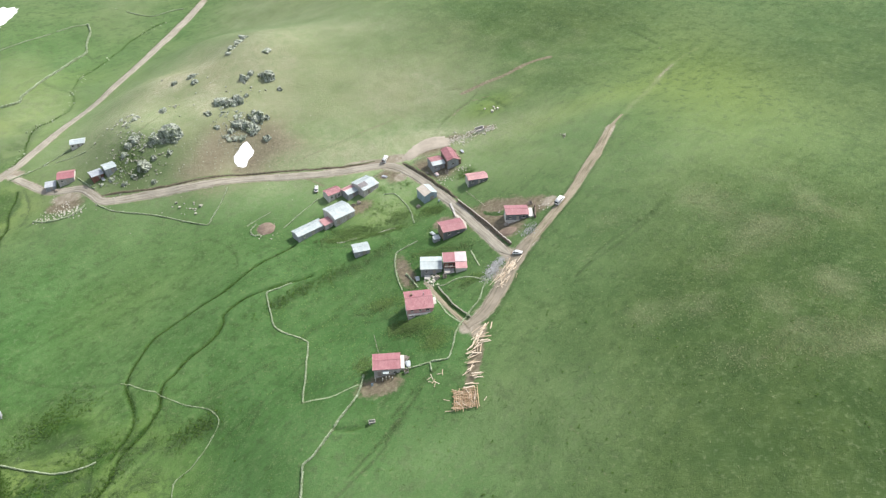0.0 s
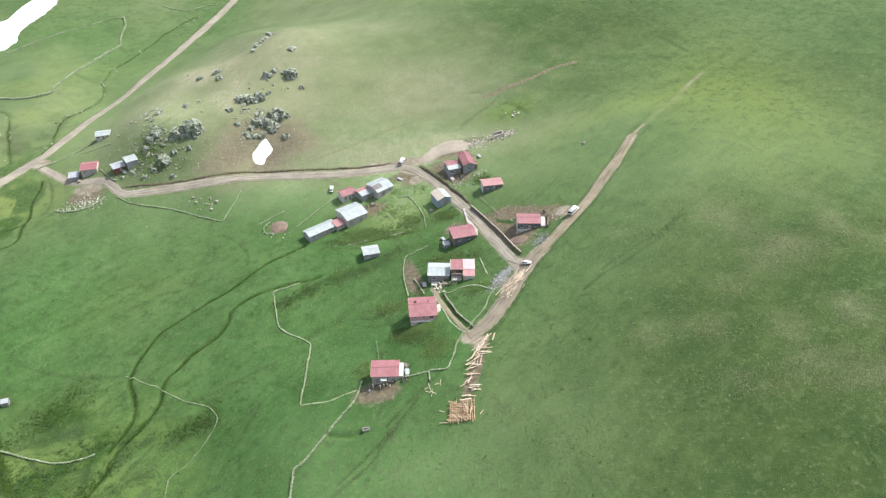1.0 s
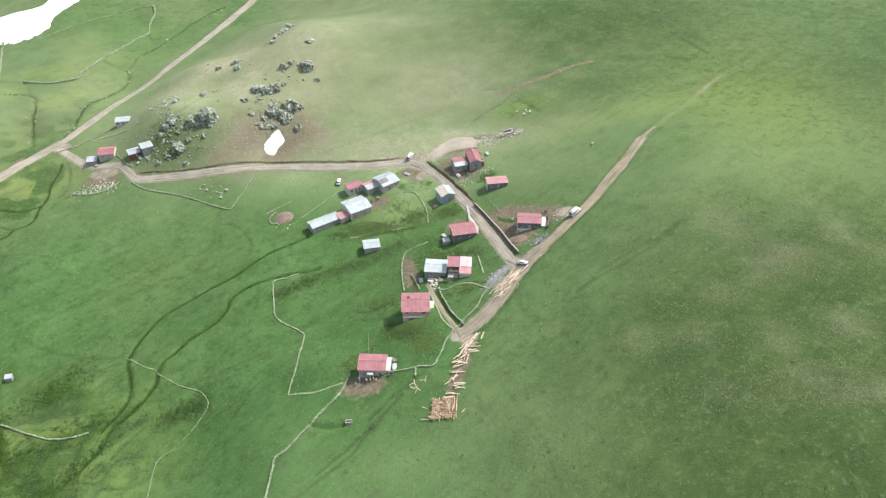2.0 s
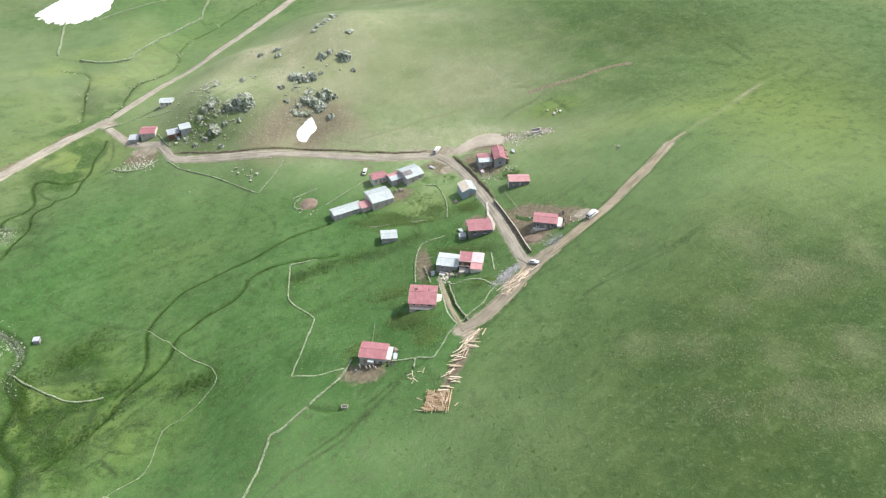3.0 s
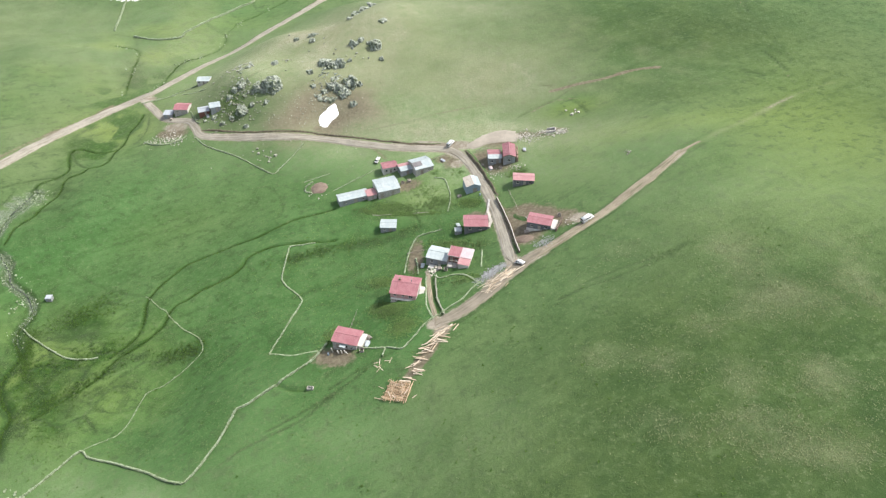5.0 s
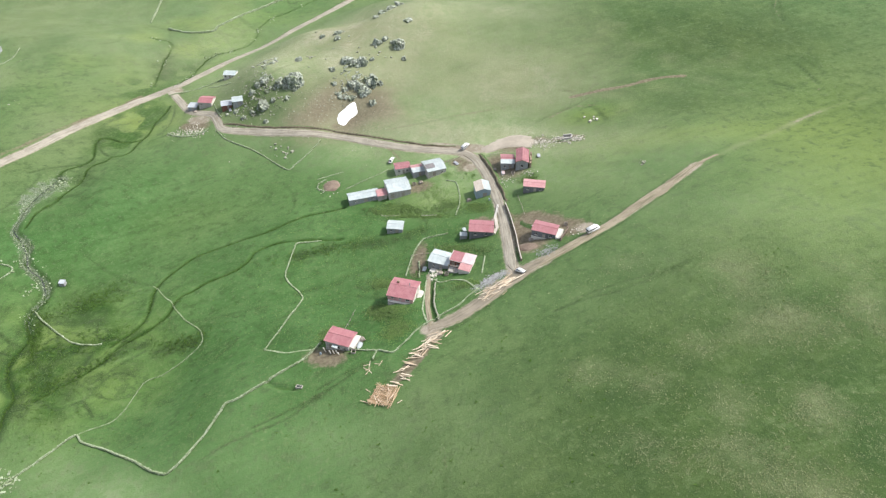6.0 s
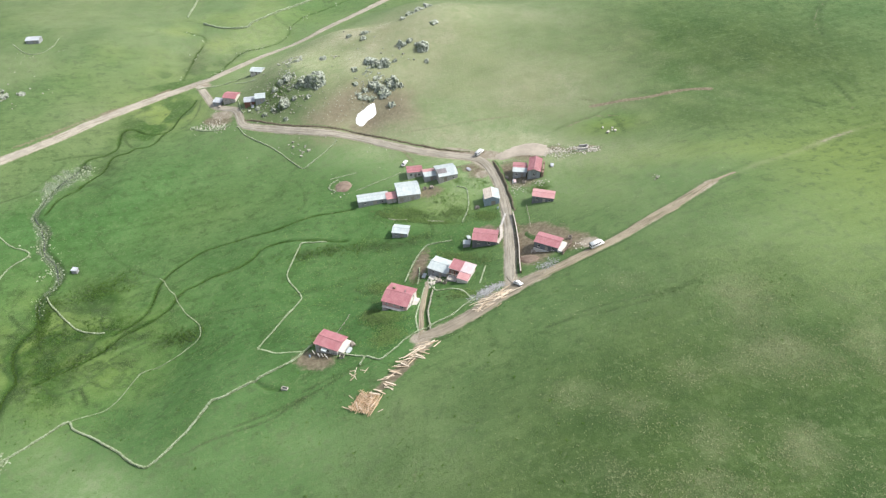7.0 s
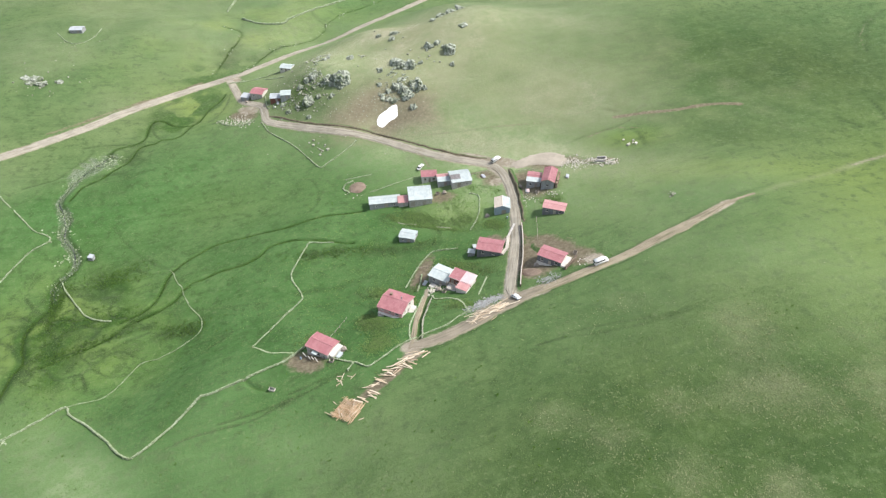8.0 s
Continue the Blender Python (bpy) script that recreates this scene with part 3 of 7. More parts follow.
SCUFFS = [  # dark wheel lines, little gullies and damp seams in the turf: half width, strength, line
    (0.42, 1.2, [(-12.5, 113.9), (-14.7, 108.2), (-17.1, 103.8), (-21.2, 99.1), (-25.2, 94.6), (-28.9, 89.7), (-31.6, 85.1)]), (0.4, 1.1, [(-7.8, 120.8), (-10.8, 116.4), (-14.6, 110.8), (-19.5, 104.3), (-24.4, 98.3)]),
    (5.0, 0.9, [(-142, 250), (-131, 247.5), (-122, 250)]), (3.5, 0.8, [(-145, 262), (-138, 257), (-130, 256)]), (3.0, 0.6, [(-116, 258), (-110, 262), (-108, 270)]), (1.0, 1.3, [(-11.2, 130.6), (-11.2, 135), (-13, 137.6), (-17, 138.2)]),
    (0.6, 1.0, beside(ROAD_HILL[4:], 2.3)), (0.6, 0.9, beside(ROAD_HILL[4:], -2.3)), (0.7, 0.8, beside(ROAD_HILL[:6], 3.0)), (0.5, 0.8, beside(ROAD_VILLAGE[8:15], 2.4)), (0.7, 0.8, beside(ROAD_VALLEY[10:], -3.2)),
    (0.4, 0.9, [(-3.2, 128.7), (-6.5, 124.6), (-9.9, 121.0), (-14.0, 115.5)]), (0.4, 0.8, [(-1.0, 130.5), (-4.6, 125.8), (-8.6, 119.6), (-12.6, 112.4)]),
    (0.45, 0.5, [(-54.5, 129.7), (-56.1, 122.8), (-59.6, 113.1)]), (0.5, 0.5, [(-78.6, 131.1), (-62.9, 138.6), (-51.4, 145.7)]), (0.45, 0.5, [(-66, 118), (-56, 128), (-46, 139), (-38, 150)]),
    (0.45, 0.3, [(20, 124.1), (26.8, 113.7), (31.9, 103.2), (34.6, 93.3), (38.5, 83.3)]),
    (2.6, 0.9, [(-57.5, 169.5), (-49, 177.2), (-36.3, 185), (-28.2, 188.5), (-20, 196)]), (1.3, 0.5, [(-45.5, 154.8), (-36.5, 162.9), (-29.6, 172.8)]),
    (0.5, 0.6, [(-98.4, 208.3), (-94.3, 210.1), (-87.5, 207.1), (-81.4, 201.9), (-77.4, 196.3), (-76.5, 191.0)]),
    (0.6, 0.5, [(-147.4, 148.9), (-138.7, 145.6), (-126.1, 142.9), (-108.7, 141.8), (-102.3, 142.4)]),
    (0.55, 0.9, [(41, 156.4), (46.7, 161.9), (60.5, 170.4), (72.6, 184.1)]), (0.5, 0.8, [(44, 162), (52.1, 168.3), (62.1, 174.6), (70.9, 182.4)]), (0.5, 0.35, [(69.6, 180.2), (79.2, 190), (86.6, 198.4)]),
    (0.7, 0.8, [(-4.3, 263.0), (0.6, 269.7), (5.8, 275.7), (11.5, 280.5), (15.4, 287.2)]), (0.8, 1.0, [(18.8, 281.6), (23.1, 278.2), (27.7, 271.7)]), (0.8, 1.1, [(2.6, 292.4), (5.5, 292.6), (8.3, 292.0)]),
    (0.75, 1.1, [(96.0, 339.9), (98.9, 336.1), (101.7, 332.7)]), (0.75, 1.2, [(94.0, 333.8), (98.4, 327.3), (103.7, 317.9)]), (0.75, 1.1, [(87.0, 312.7), (91.0, 312.7), (94.9, 311.2)]),
    (0.9, 0.8, [(86.2, 420.9), (84.2, 413.1), (82.8, 402.6), (83.6, 390.1), (86.1, 376.2)]), (0.9, 0.7, [(81.9, 412.0), (79.8, 392.0), (82.6, 372.2)]), (0.8, 0.5, [(88.5, 368.2), (92.2, 353.9)]), (0.8, 0.6, [(98.9, 344.8), (102.9, 336.5), (104.9, 325.2)]),
    (0.8, 1.1, [(-121.8, 112.3), (-115.1, 108.6), (-111.7, 105.5)]), (0.8, 1.1, [(-125.5, 91.7), (-127.8, 97.2), (-124.6, 101.7), (-122.2, 106.7), (-121.6, 112.4)]),
    (0.55, 1.2, [(-104.4, 86.9), (-99.0, 87.9), (-93.0, 87.4), (-90.3, 90.4), (-88.6, 93.1), (-84.4, 91.7), (-80.7, 89.7)]), (0.7, 0.9, [(-91.3, 117.9), (-94.3, 109.6), (-98.1, 101.2), (-101.6, 93.1)]),
    (0.7, 0.9, [(-84.8, 117.4), (-88.3, 109.9), (-91.2, 99.7)]), (0.8, 1.0, [(-141.7, 105.5), (-135.3, 104.0), (-129.4, 103.9)]), (3.0, 0.9, [(-131, 128), (-124, 124.5), (-117, 122), (-110.3, 121.6)]), (2.2, 0.7, [(-128, 120), (-122, 118), (-116, 120)]),
    (2.0, 0.9, [(-86, 120), (-92, 113), (-96, 106)]), (2.6, 0.8, [(-103, 104), (-98, 98), (-93, 92)]), (3.0, 0.9, [(-80, 119), (-75, 123), (-70, 124)]), (2.4, 0.6, [(-84, 112), (-90, 104), (-95, 97)]), (1.6, 0.8, [(-106, 112), (-110, 104), (-112, 95)]), (2.0, 0.7, [(-116, 100), (-108, 97), (-102, 91)]),
    (0.9, 1.1, STREAM[15:]), (0.5, 0.8, ARM_NORTH), (0.5, 0.8, ARM_SOUTH), (0.7, 1.1, [(-199.4, 212.0), (-196.2, 207.8), (-190.0, 203.9), (-183.0, 202.0)]), (0.5, 1.1, [(-193.9, 179.9), (-189.4, 180.1), (-186.2, 181.5), (-181.7, 181.3)]), (0.5, 1.0, [(-199.0, 176.0), (-198.2, 174.3), (-196.5, 168.0), (-195.5, 161.4), (-193.9, 155.8), (-193.7, 152.5), (-195.8, 148.6), (-198.7, 141.4)]), (1.6, 0.8, [(-180.7, 168.0), (-177.2, 172.6), (-174.0, 174.8)]), (1.2, 0.8, [(-186, 246), (-185, 238), (-186, 230)]), (0.6, 1.0, [(-186, 250), (-181, 243), (-177, 234), (-177, 226)]), (1.5, 0.7, [(-197, 212), (-203, 216), (-207, 224), (-204, 232)]), (4.0, 0.4, [(-168, 172), (-165, 164), (-170, 156)]),
    (2.5, 0.6, [(-202.1, 214.3), (-200.9, 224), (-194.8, 233), (-190, 243)]), (0.7, 0.9, [(-205, 176), (-198, 186), (-190, 193)]), (0.6, 0.9, [(-181, 225), (-186, 222), (-191, 226), (-188, 236)]),
    (0.8, 1.0, [(-222.9, 406.1), (-216.5, 399.4), (-213.8, 405.0)]), (0.8, 1.0, [(-228.9, 362.0), (-221.6, 356.8), (-215.9, 355.0), (-209.5, 353.5)]), (0.8, 1.0, [(-228.4, 337.8), (-222.1, 335.9), (-216.5, 331.7), (-211.0, 328.3)]),
    (0.8, 0.9, [(-272, 326.8), (-258.8, 327.4), (-250, 320), (-244, 312)]), (6.0, 1.1, [(-232, 297), (-224, 286), (-215, 274)]), (4.0, 0.9, [(-207, 290), (-209, 302), (-211, 312), (-207, 326)]), (0.7, 0.7, [(-268, 300), (-262, 290), (-266, 280)]),
    (0.55, 1.3, DRIVE_DITCH), (0.45, 0.6, DITCH_A[3:]), (0.45, 0.6, DITCH_B), (0.5, 0.9, beside(STREAM[7:17], 1.7)), (0.5, 0.9, beside(STREAM[7:17], -1.7)), (0.5, 0.7, [(14.6, 144.8), (19.6, 153.4), (23.6, 162.6)]), (1.2, 0.8, [(-18, 166), (-24, 162), (-29, 163)]), (1.0, 0.7, [(-14, 160), (-20, 157), (-25, 158)]),
    (0.55, 0.7, [(-22, 190), (-30, 197), (-40, 199.4), (-48, 200)]), (0.5, 0.6, [(-39.5, 199.8), (-31.1, 202.7), (-24.5, 204.1), (-20.6, 201.2), (-17.4, 195.8)])]
YARDS = [  # bare ground: centre, half lengths, turn
    (20, 200.5, 12, 9, 30), (22.5, 191.5, 7, 7, 20), (31, 201, 8, 4, 20), (18, 206.5, 7, 5, 0), (-18.6, 126.6, 7.5, 4.6, 8), (-13.5, 180.5, 3.2, 11, 18), (-33.6, 221.6, 6.6, 4.2, 24),
    (-161.5, 236.2, 9, 4.6, 8), (-8.5, 241.5, 5.5, 5.5, 20), (-20.5, 238.5, 3.4, 5.5, 0), (-70.5, 213.5, 4.0, 3.4, 20), (-5, 252.5, 9, 4.8, 12),
    (0, 203, 4, 4, 20), (36, 199, 6, 3, 40), (-1, 237, 8, 7, 20), (4, 256.5, 6, 3, 10), (15.5, 258, 7, 2.6, 12), (17.5, 193.5, 4, 9.5, 30), (24, 205, 9, 3.5, -15), (-24, 240, 4, 3, 30), (9, 129.2, 2.0, 11, -14), (-89.7, 251.2, 5, 3.5, 0)]
STRIPS = [  # worn lines: points, half width, strength
    ([(26.5, 110.9), (31.4, 101.1), (35.2, 91.8), (36.8, 84)], 0.6, 0.45),
    ([(-64.1, 252.9), (-50.5, 259.7), (-37.5, 267.3), (-28.6, 271.8), (-17.3, 276.4)], 1.0, 0.58), ([(9.0, 288.0), (15.2, 291.6), (21.2, 295.0), (27.3, 297.9), (33.1, 301.5), (38.6, 305.9), (44.5, 309.0), (51.4, 311.0)], 1.8, 0.8),
    ([(4, 272), (13, 281), (24, 283)], 0.7, 0.6), ([(8, 209), (14.9, 205)], 2.0, 0.7), ([(-20.4, 118.7), (-12.4, 110.7), (-18.5, 96.8)], 0.7, 0.35),
    (DITCH_A, 0.5, 0.35), (ROAD_VALLEY, 4.2, 0.45), (ROAD_VILLAGE, 2.6, 0.45), (ROAD_HILL, 2.6, 0.5), (DRIVE, 1.8, 0.5),
    ([(104.7, 309.6), (100.4, 320.1), (93.2, 323.6)], 0.8, 0.5), ([(105, 300.8), (107.6, 314.8), (103.2, 328.2), (97, 345)], 0.7, 0.36), ([(87.0, 372.0), (81.8, 388.0), (81.2, 400.0), (84.1, 418.0)], 1.0, 0.5), ([(-138.1, 250.3), (-141.0, 256.2), (-138.2, 262.3), (-135.8, 266.4), (-129.8, 277.0), (-128.6, 284.5)], 0.8, 0.6),
    ([(-36.4, 93.5), (-24.7, 103.9), (-12.4, 112.7), (-1.7, 121.4)], 0.6, 0.34), ([(-60, 150), (-40, 163), (-20, 182)], 0.7, 0.36), ([(-70.3, 130.4), (-50.3, 140.5), (-30, 160)], 0.5, 0.32),
    ([(-1.5, 129.8), (4.4, 124.9), (10.2, 119.3)], 0.8, 0.4), ([(-90, 190), (-70, 205), (-55, 222)], 0.5, 0.32), ([(-48, 200), (-30, 204), (-10, 200)], 0.6, 0.4), ([(-31, 200), (-20, 190), (-16, 178)], 0.6, 0.38),
    ([(-31, 238), (-27, 241), (-24, 243)], 1.0, 0.6), ([(-50, 237), (-56, 241), (-60, 243)], 1.2, 0.65), ([(3, 205), (6, 209)], 1.5, 0.6), ([(0, 180), (5, 184), (10, 186)], 0.6, 0.4),
    ([(14, 160), (10.1, 151.6), (4.2, 145.2)], 0.6, 0.5), ([(60, 190), (90, 205), (120, 230)], 0.5, 0.3), ([(40, 165), (70, 180), (100, 190)], 0.5, 0.3),
    ([(-225.5, 172.0), (-223.0, 184.6), (-221.0, 198.6), (-218.8, 213.2), (-214.9, 227.3), (-211.7, 239.3), (-209.2, 250.8)], 2.2, 0.62)]


STRAW = [  # matted straw on the near slope: centre, half lengths, turn, strength
    (64.9, 132.0, 9, 4.5, 0, 0.8), (79.4, 152.3, 6, 5, 30, 0.75), (101, 161, 11, 6, 20, 1.0), (115, 170, 9, 7, 20, 0.9), (92, 115, 15, 4.5, 4, 1.4), (94, 130.5, 15, 5, 0, 0.75), (107, 133, 10, 6, 0, 0.7),
    (88.5, 177.3, 7, 8, 30, 0.75), (112, 190, 7, 4, 20, 0.5), (54.5, 178, 7, 4, 30, 0.55), (70, 146, 8, 6, 20, 0.4), (120, 126, 10, 6, 10, 0.7), (48, 168, 6, 3, 40, 0.4)]


def straw(x, y):
    out = 0 * x
    for cx, cy, rx, ry, turn, strength in STRAW:
        out = np.maximum(out, strength * bell(x, y, cx, cy, rx * 1.15, ry * 1.15, turn))
    return np.clip(out * (0.3 + 0.8 * vnoise(x + 31, y, 9) + 0.6 * vnoise(x, y + 17, 3)), 0, 1)


def build_ground():
    xs, ys = spread(-345, 215, 1.25, 3600, (-200, 60)), spread(40, 475, 1.25, 3600, (78, 265))
    gx, gy = (a.ravel() for a in np.meshgrid(xs, ys))
    z = ground(gx, gy)
    n, m = len(xs), len(ys)
    me = bpy.data.meshes.new("ground")
    me.vertices.add(n * m)
    me.vertices.foreach_set("co", np.stack([gx, gy, z], -1).ravel())
    i = (np.arange(n - 1)[None, :] + n * np.arange(m - 1)[:, None]).ravel()
    quads = np.stack([i, i + 1, i + n + 1, i + n], -1).ravel()
    me.loops.add(len(quads))
    me.loops.foreach_set("vertex_index", quads)
    me.polygons.add(len(i))
    me.polygons.foreach_set("loop_start", np.arange(len(i)) * 4)
    me.polygons.foreach_set("loop_total", np.full(len(i), 4))
    me.polygons.foreach_set("use_smooth", np.ones(len(i), bool))
    wob = vnoise(gx, gy, 9) - 0.5
    big = vnoise(gx, gy, 40) - 0.5
    lush = np.clip(1.1 / (1 + np.exp(np.clip((gx - 8 + 0.05 * (gy - 150)) / 6, -50, 50))) * (gy < 236 + 8 * wob) * np.clip((gx + 200) / 60, 0, 1) + 0.5 * big, 0, 1) * 0.85
    lush += 0.8 * (bell(gx, gy, -28, 214, 16, 9, 30) + bell(gx, gy, -6, 145, 12, 9) + bell(gx, gy, -250, 385, 30, 40) + bell(gx, gy, 16, 278, 9, 5, 30))
    lush += 0.45 * bell(gx, gy, -52, 104, 17, 20) + 0.4 * bell(gx, gy, -150, 165, 22, 16) + 0.5 * bell(gx, gy, -298, 240, 9, 6) + 0.5 * bell(gx, gy, -185, 135, 20, 18)
    lush *= 1 - 0.35 * bell(gx, gy, -116, 176, 32, 24, 40)
    # yellow-green grass; the faint spot at (-118, 178) is passing light painted in
    yellow = 0.85 * bell(gx, gy, -23, 217, 9, 7, 30) + 0.6 * bell(gx, gy, 20, 275, 10, 5, 20) + 0.55 * bell(gx, gy, 112, 262, 22, 40) + 0.75 * bell(gx, gy, -192, 236, 13, 9) * (0.4 + vnoise(gx, gy, 6)) \
        + 0.45 * bell(gx, gy, 60, 262, 30, 6, 20) + 0.62 * bell(gx, gy, -112, 100, 26, 22) * (0.4 + vnoise(gx, gy, 8)) + 0.12 * bell(gx, gy, -118, 178, 18, 12, 40) + 0.7 * bell(gx, gy, -238, 315, 34, 46) * np.clip(2.0 * vnoise(gx, gy, 16) - 0.45, 0, 1) + 0.3 * bell(gx, gy, -205, 235, 16, 16)
    dry = 0.9 * bell(gx, gy, -96, 258, 13, 13) + 0.5 * bell(gx, gy, -52, 276, 40, 22, 15) + 0.35 * bell(gx, gy, -80, 315, 40, 25) \
        + 0.42 * straw(gx, gy) \
        + 0.2 * bell(gx, gy, -240, 300, 40, 40) + 0.2 * bell(gx, gy, 20, 320, 60, 30)
    wet = 0.5 * bell(gx, gy, -108, 102, 24, 20) * (0.3 + 1.1 * vnoise(gx, gy, 9)) + 0.55 * bell(gx, gy, -118, 129, 9, 6) + 0.35 * bell(gx, gy, -104, 112, 14, 5, 40) + 0.5 * bell(gx, gy, -110, 94, 16, 8, -40) \
        + 0.4 * bell(gx, gy, -74, 124, 6, 4) + 0.4 * bell(gx, gy, -50, 176, 16, 4, 38) + 0.3 * bell(gx, gy, -34, 190, 14, 4, 35) + 0.3 * bell(gx, gy, -62, 160, 12, 3, 40) + 0.28 * bell(gx, gy, -48, 148, 14, 3, 45) + 0.25 * bell(gx, gy, -75, 190, 16, 4, 40) + 0.4 * bell(gx, gy, -214, 330, 7, 20) + 0.45 * bell(gx, gy, -217, 285, 8, 14)
    wet += (1.4 * bell(gx, gy, -193, 226, 11, 16) + 2.0 * bell(gx, gy, -213, 276, 8, 16) + 0.5 * bell(gx, gy, -178, 172, 5, 9) + 0.35 * bell(gx, gy, -240, 275, 30, 40)) * np.clip(3.2 * vnoise(gx + 11, gy, 7) - 0.9, 0, 1)
    for line, half, depth in CUTS:
        wet += 0.8 * np.exp(-(away(gx, gy, line) / (half * 1.2)) ** 2)
    soil = np.zeros_like(gx)
    for cx, cy, rx, ry, turn in YARDS:
        c, s = math.cos(radians(turn)), math.sin(radians(turn))
        u, v = ((gx - cx) * c + (gy - cy) * s) / rx, ((gy - cy) * c - (gx - cx) * s) / ry
        soil = np.maximum(soil, 1 - 0.62 * (u * u + v * v))
    for points, half, strength in STRIPS:
        soil = np.maximum(soil, strength * 1.5 * np.exp(-(away(gx, gy, smooth(points, 4)) / half) ** 2) - 0.3)
    soil = np.maximum(soil, 0.66 * bell(gx, gy, -94, 258, 14, 14) + 0.52 * bell(gx, gy, -74, 264, 14, 15) + 0.34 * bell(gx, gy, -112, 253, 9, 9))
    way = np.zeros_like(gx)
    for half, points in WAYS:
        way = np.maximum(way, np.clip(1.55 - away(gx, gy, smooth(points, 3)) / half, 0, 1))
    for cx, cy, rx, ry in TURNS:
        way = np.maximum(way, np.clip(1.5 - np.hypot((gx - cx) / rx, (gy - cy) / ry), 0, 0.85))
    track = away(gx, gy, smooth(TRACK_HILL, 3))
    way = np.maximum(way, 0.62 * np.exp(-(away(gx, gy, smooth(TRACK_HILL[3:6], 3)) / 1.2) ** 2))
    dry = dry + 0.42 * np.exp(-(track / 1.5) ** 2)
    scuff = np.zeros_like(gx)
    for half, strength, points in SCUFFS:
        scuff = np.maximum(scuff, strength * np.exp(-(away(gx, gy, wiggle(points, 0.3)) / half) ** 2) * (0.5 + 0.8 * vnoise(gx, gy, 3)))
    channel = np.exp(-((vnoise(gx, gy, 10) - 0.5) / 0.045) ** 2) + 0.7 * np.exp(-((vnoise(gx + 70, gy, 5.5) - 0.5) / 0.06) ** 2)
    marsh = bell(gx, gy, -113, 101, 24, 22) + 0.5 * bell(gx, gy, -92, 112, 10, 9) + 0.6 * bell(gx, gy, -218, 318, 16, 45) + 0.4 * bell(gx, gy, -192, 222, 12, 22) + 0.5 * bell(gx, gy, -184, 176, 9, 14)
    scuff = np.maximum(scuff, 0.85 * channel * np.clip(1.3 * marsh, 0, 1) * (gx < -78))
    z = z - 0.22 * np.clip(scuff, 0, 1) * (np.hypot(gx + 60, gy - 200) < 260)
    me.vertices.foreach_set("co", np.stack([gx, gy, z], -1).ravel())
    # where the turf is lightened: brighter meadow, and painted light round the upper hamlet
    fresh = 0.8 * bell(gx, gy, -32, 248, 46, 17) + 0.25 * bell(gx, gy, -135, 285, 36, 34) + 0.05 * bell(gx, gy, 50, 285, 40, 20) + 0.55 * bell(gx, gy, -52, 66, 30, 9) + 0.22 * bell(gx, gy, -10, 96, 18, 16) + 0.2 * bell(gx, gy, 25, 108, 16, 14) + 0.2 * bell(gx, gy, 88, 220, 40, 22) + 0.12 * bell(gx, gy, 58, 170, 22, 14) + 0.25 * bell(gx, gy, -23, 217, 9, 7, 30) + 0.3 * bell(gx, gy, -150, 330, 90, 50) 
    fresh = fresh * (0.55 + 0.9 * vnoise(gx, gy, 14))
    bed = away(gx, gy, wiggle(STREAM, 0.4))
    gravel = np.clip((gy - 104) / 14, 0, 1) * np.clip(1.15 - bed / (0.8 + 3.2 * np.clip(vnoise(gx, gy, 11) - 0.3, 0, 1) + 1.6 * bell(gx, gy, -165, 138, 26, 20)), 0, 1)
    gravel = np.maximum(gravel, (0.75 * bell(gx, gy, -191.5, 175, 4.5, 8, -10) + 0.6 * bell(gx, gy, -189, 163, 4.0, 8, -14)) * (0.5 + vnoise(gx, gy, 3)))
    gravel *= 0.55 + 0.9 * vnoise(gx, gy, 2.5)
    wet *= 0.45 + 1.1 * vnoise(gx, gy, 4.5)
    # dark hill grass plus painted cloud shade: lower right and around (50, 350)
    heath_shade = np.clip((gx - 30 - 0.28 * (gy - 160)) / 40, 0, 1) * np.clip((400 - gy) / 120, 0, 1) * (0.75 + 0.5 * big)
    heath_shade = np.maximum((heath_shade + 0.18 * np.clip((gx - 50) / 30, 0, 1) * np.clip((190 - gy) / 40, 0, 1)) * (1 - 0.7 * bell(gx, gy, 88, 222, 40, 26)), bell(gx, gy, 85, 92, 32, 36) + 1.1 * bell(gx, gy, 50, 350, 55, 30) + 0.55 * bell(gx, gy, 52, 287, 34, 11, 15) + 0.45 * bell(gx, gy, 74, 270, 14, 5, 30) + 1.0 * bell(gx, gy, -134, 253, 15, 13) + 0.55 * bell(gx, gy, -180, 128, 20, 16) + 0.6 * bell(gx, gy, -211, 285, 8, 20, 20) * (0.3 + vnoise(gx, gy, 7)))
    # dry upper slopes, with their haze and sunlit brightness painted in
    pale = np.clip((gy - 236 - 0.10 * np.abs(gx + 60)) / 45, 0, 1) * np.clip((40 - gx - 0.35 * np.abs(gy - 290)) / 70, 0, 1) * np.clip((gx + 170) / 30, 0, 1) * np.clip((400 - gy) / 80, 0.3, 1) * np.clip(0.85 + 1.1 * big, 0, 1)
    pale = np.maximum(pale, 0.85 * bell(gx, gy, -92, 262, 26, 14) + 0.75 * bell(gx, gy, -22, 257, 30, 8) + 0.15 * bell(gx, gy, 30, 262, 24, 10) + 0.7 * bell(gx, gy, -138, 302, 26, 40))
    pale = np.maximum(pale, 0.22 * np.clip((-185 - gx) / 40, 0, 1) * np.clip(0.6 + 1.6 * big, 0, 1))
    glade = 1 - 0.9 * bell(gx, gy, 20, 275, 8, 7)
    pale *= (1 - 0.85 * bell(gx, gy, -130, 254, 18, 14)) * glade
    fresh *= glade
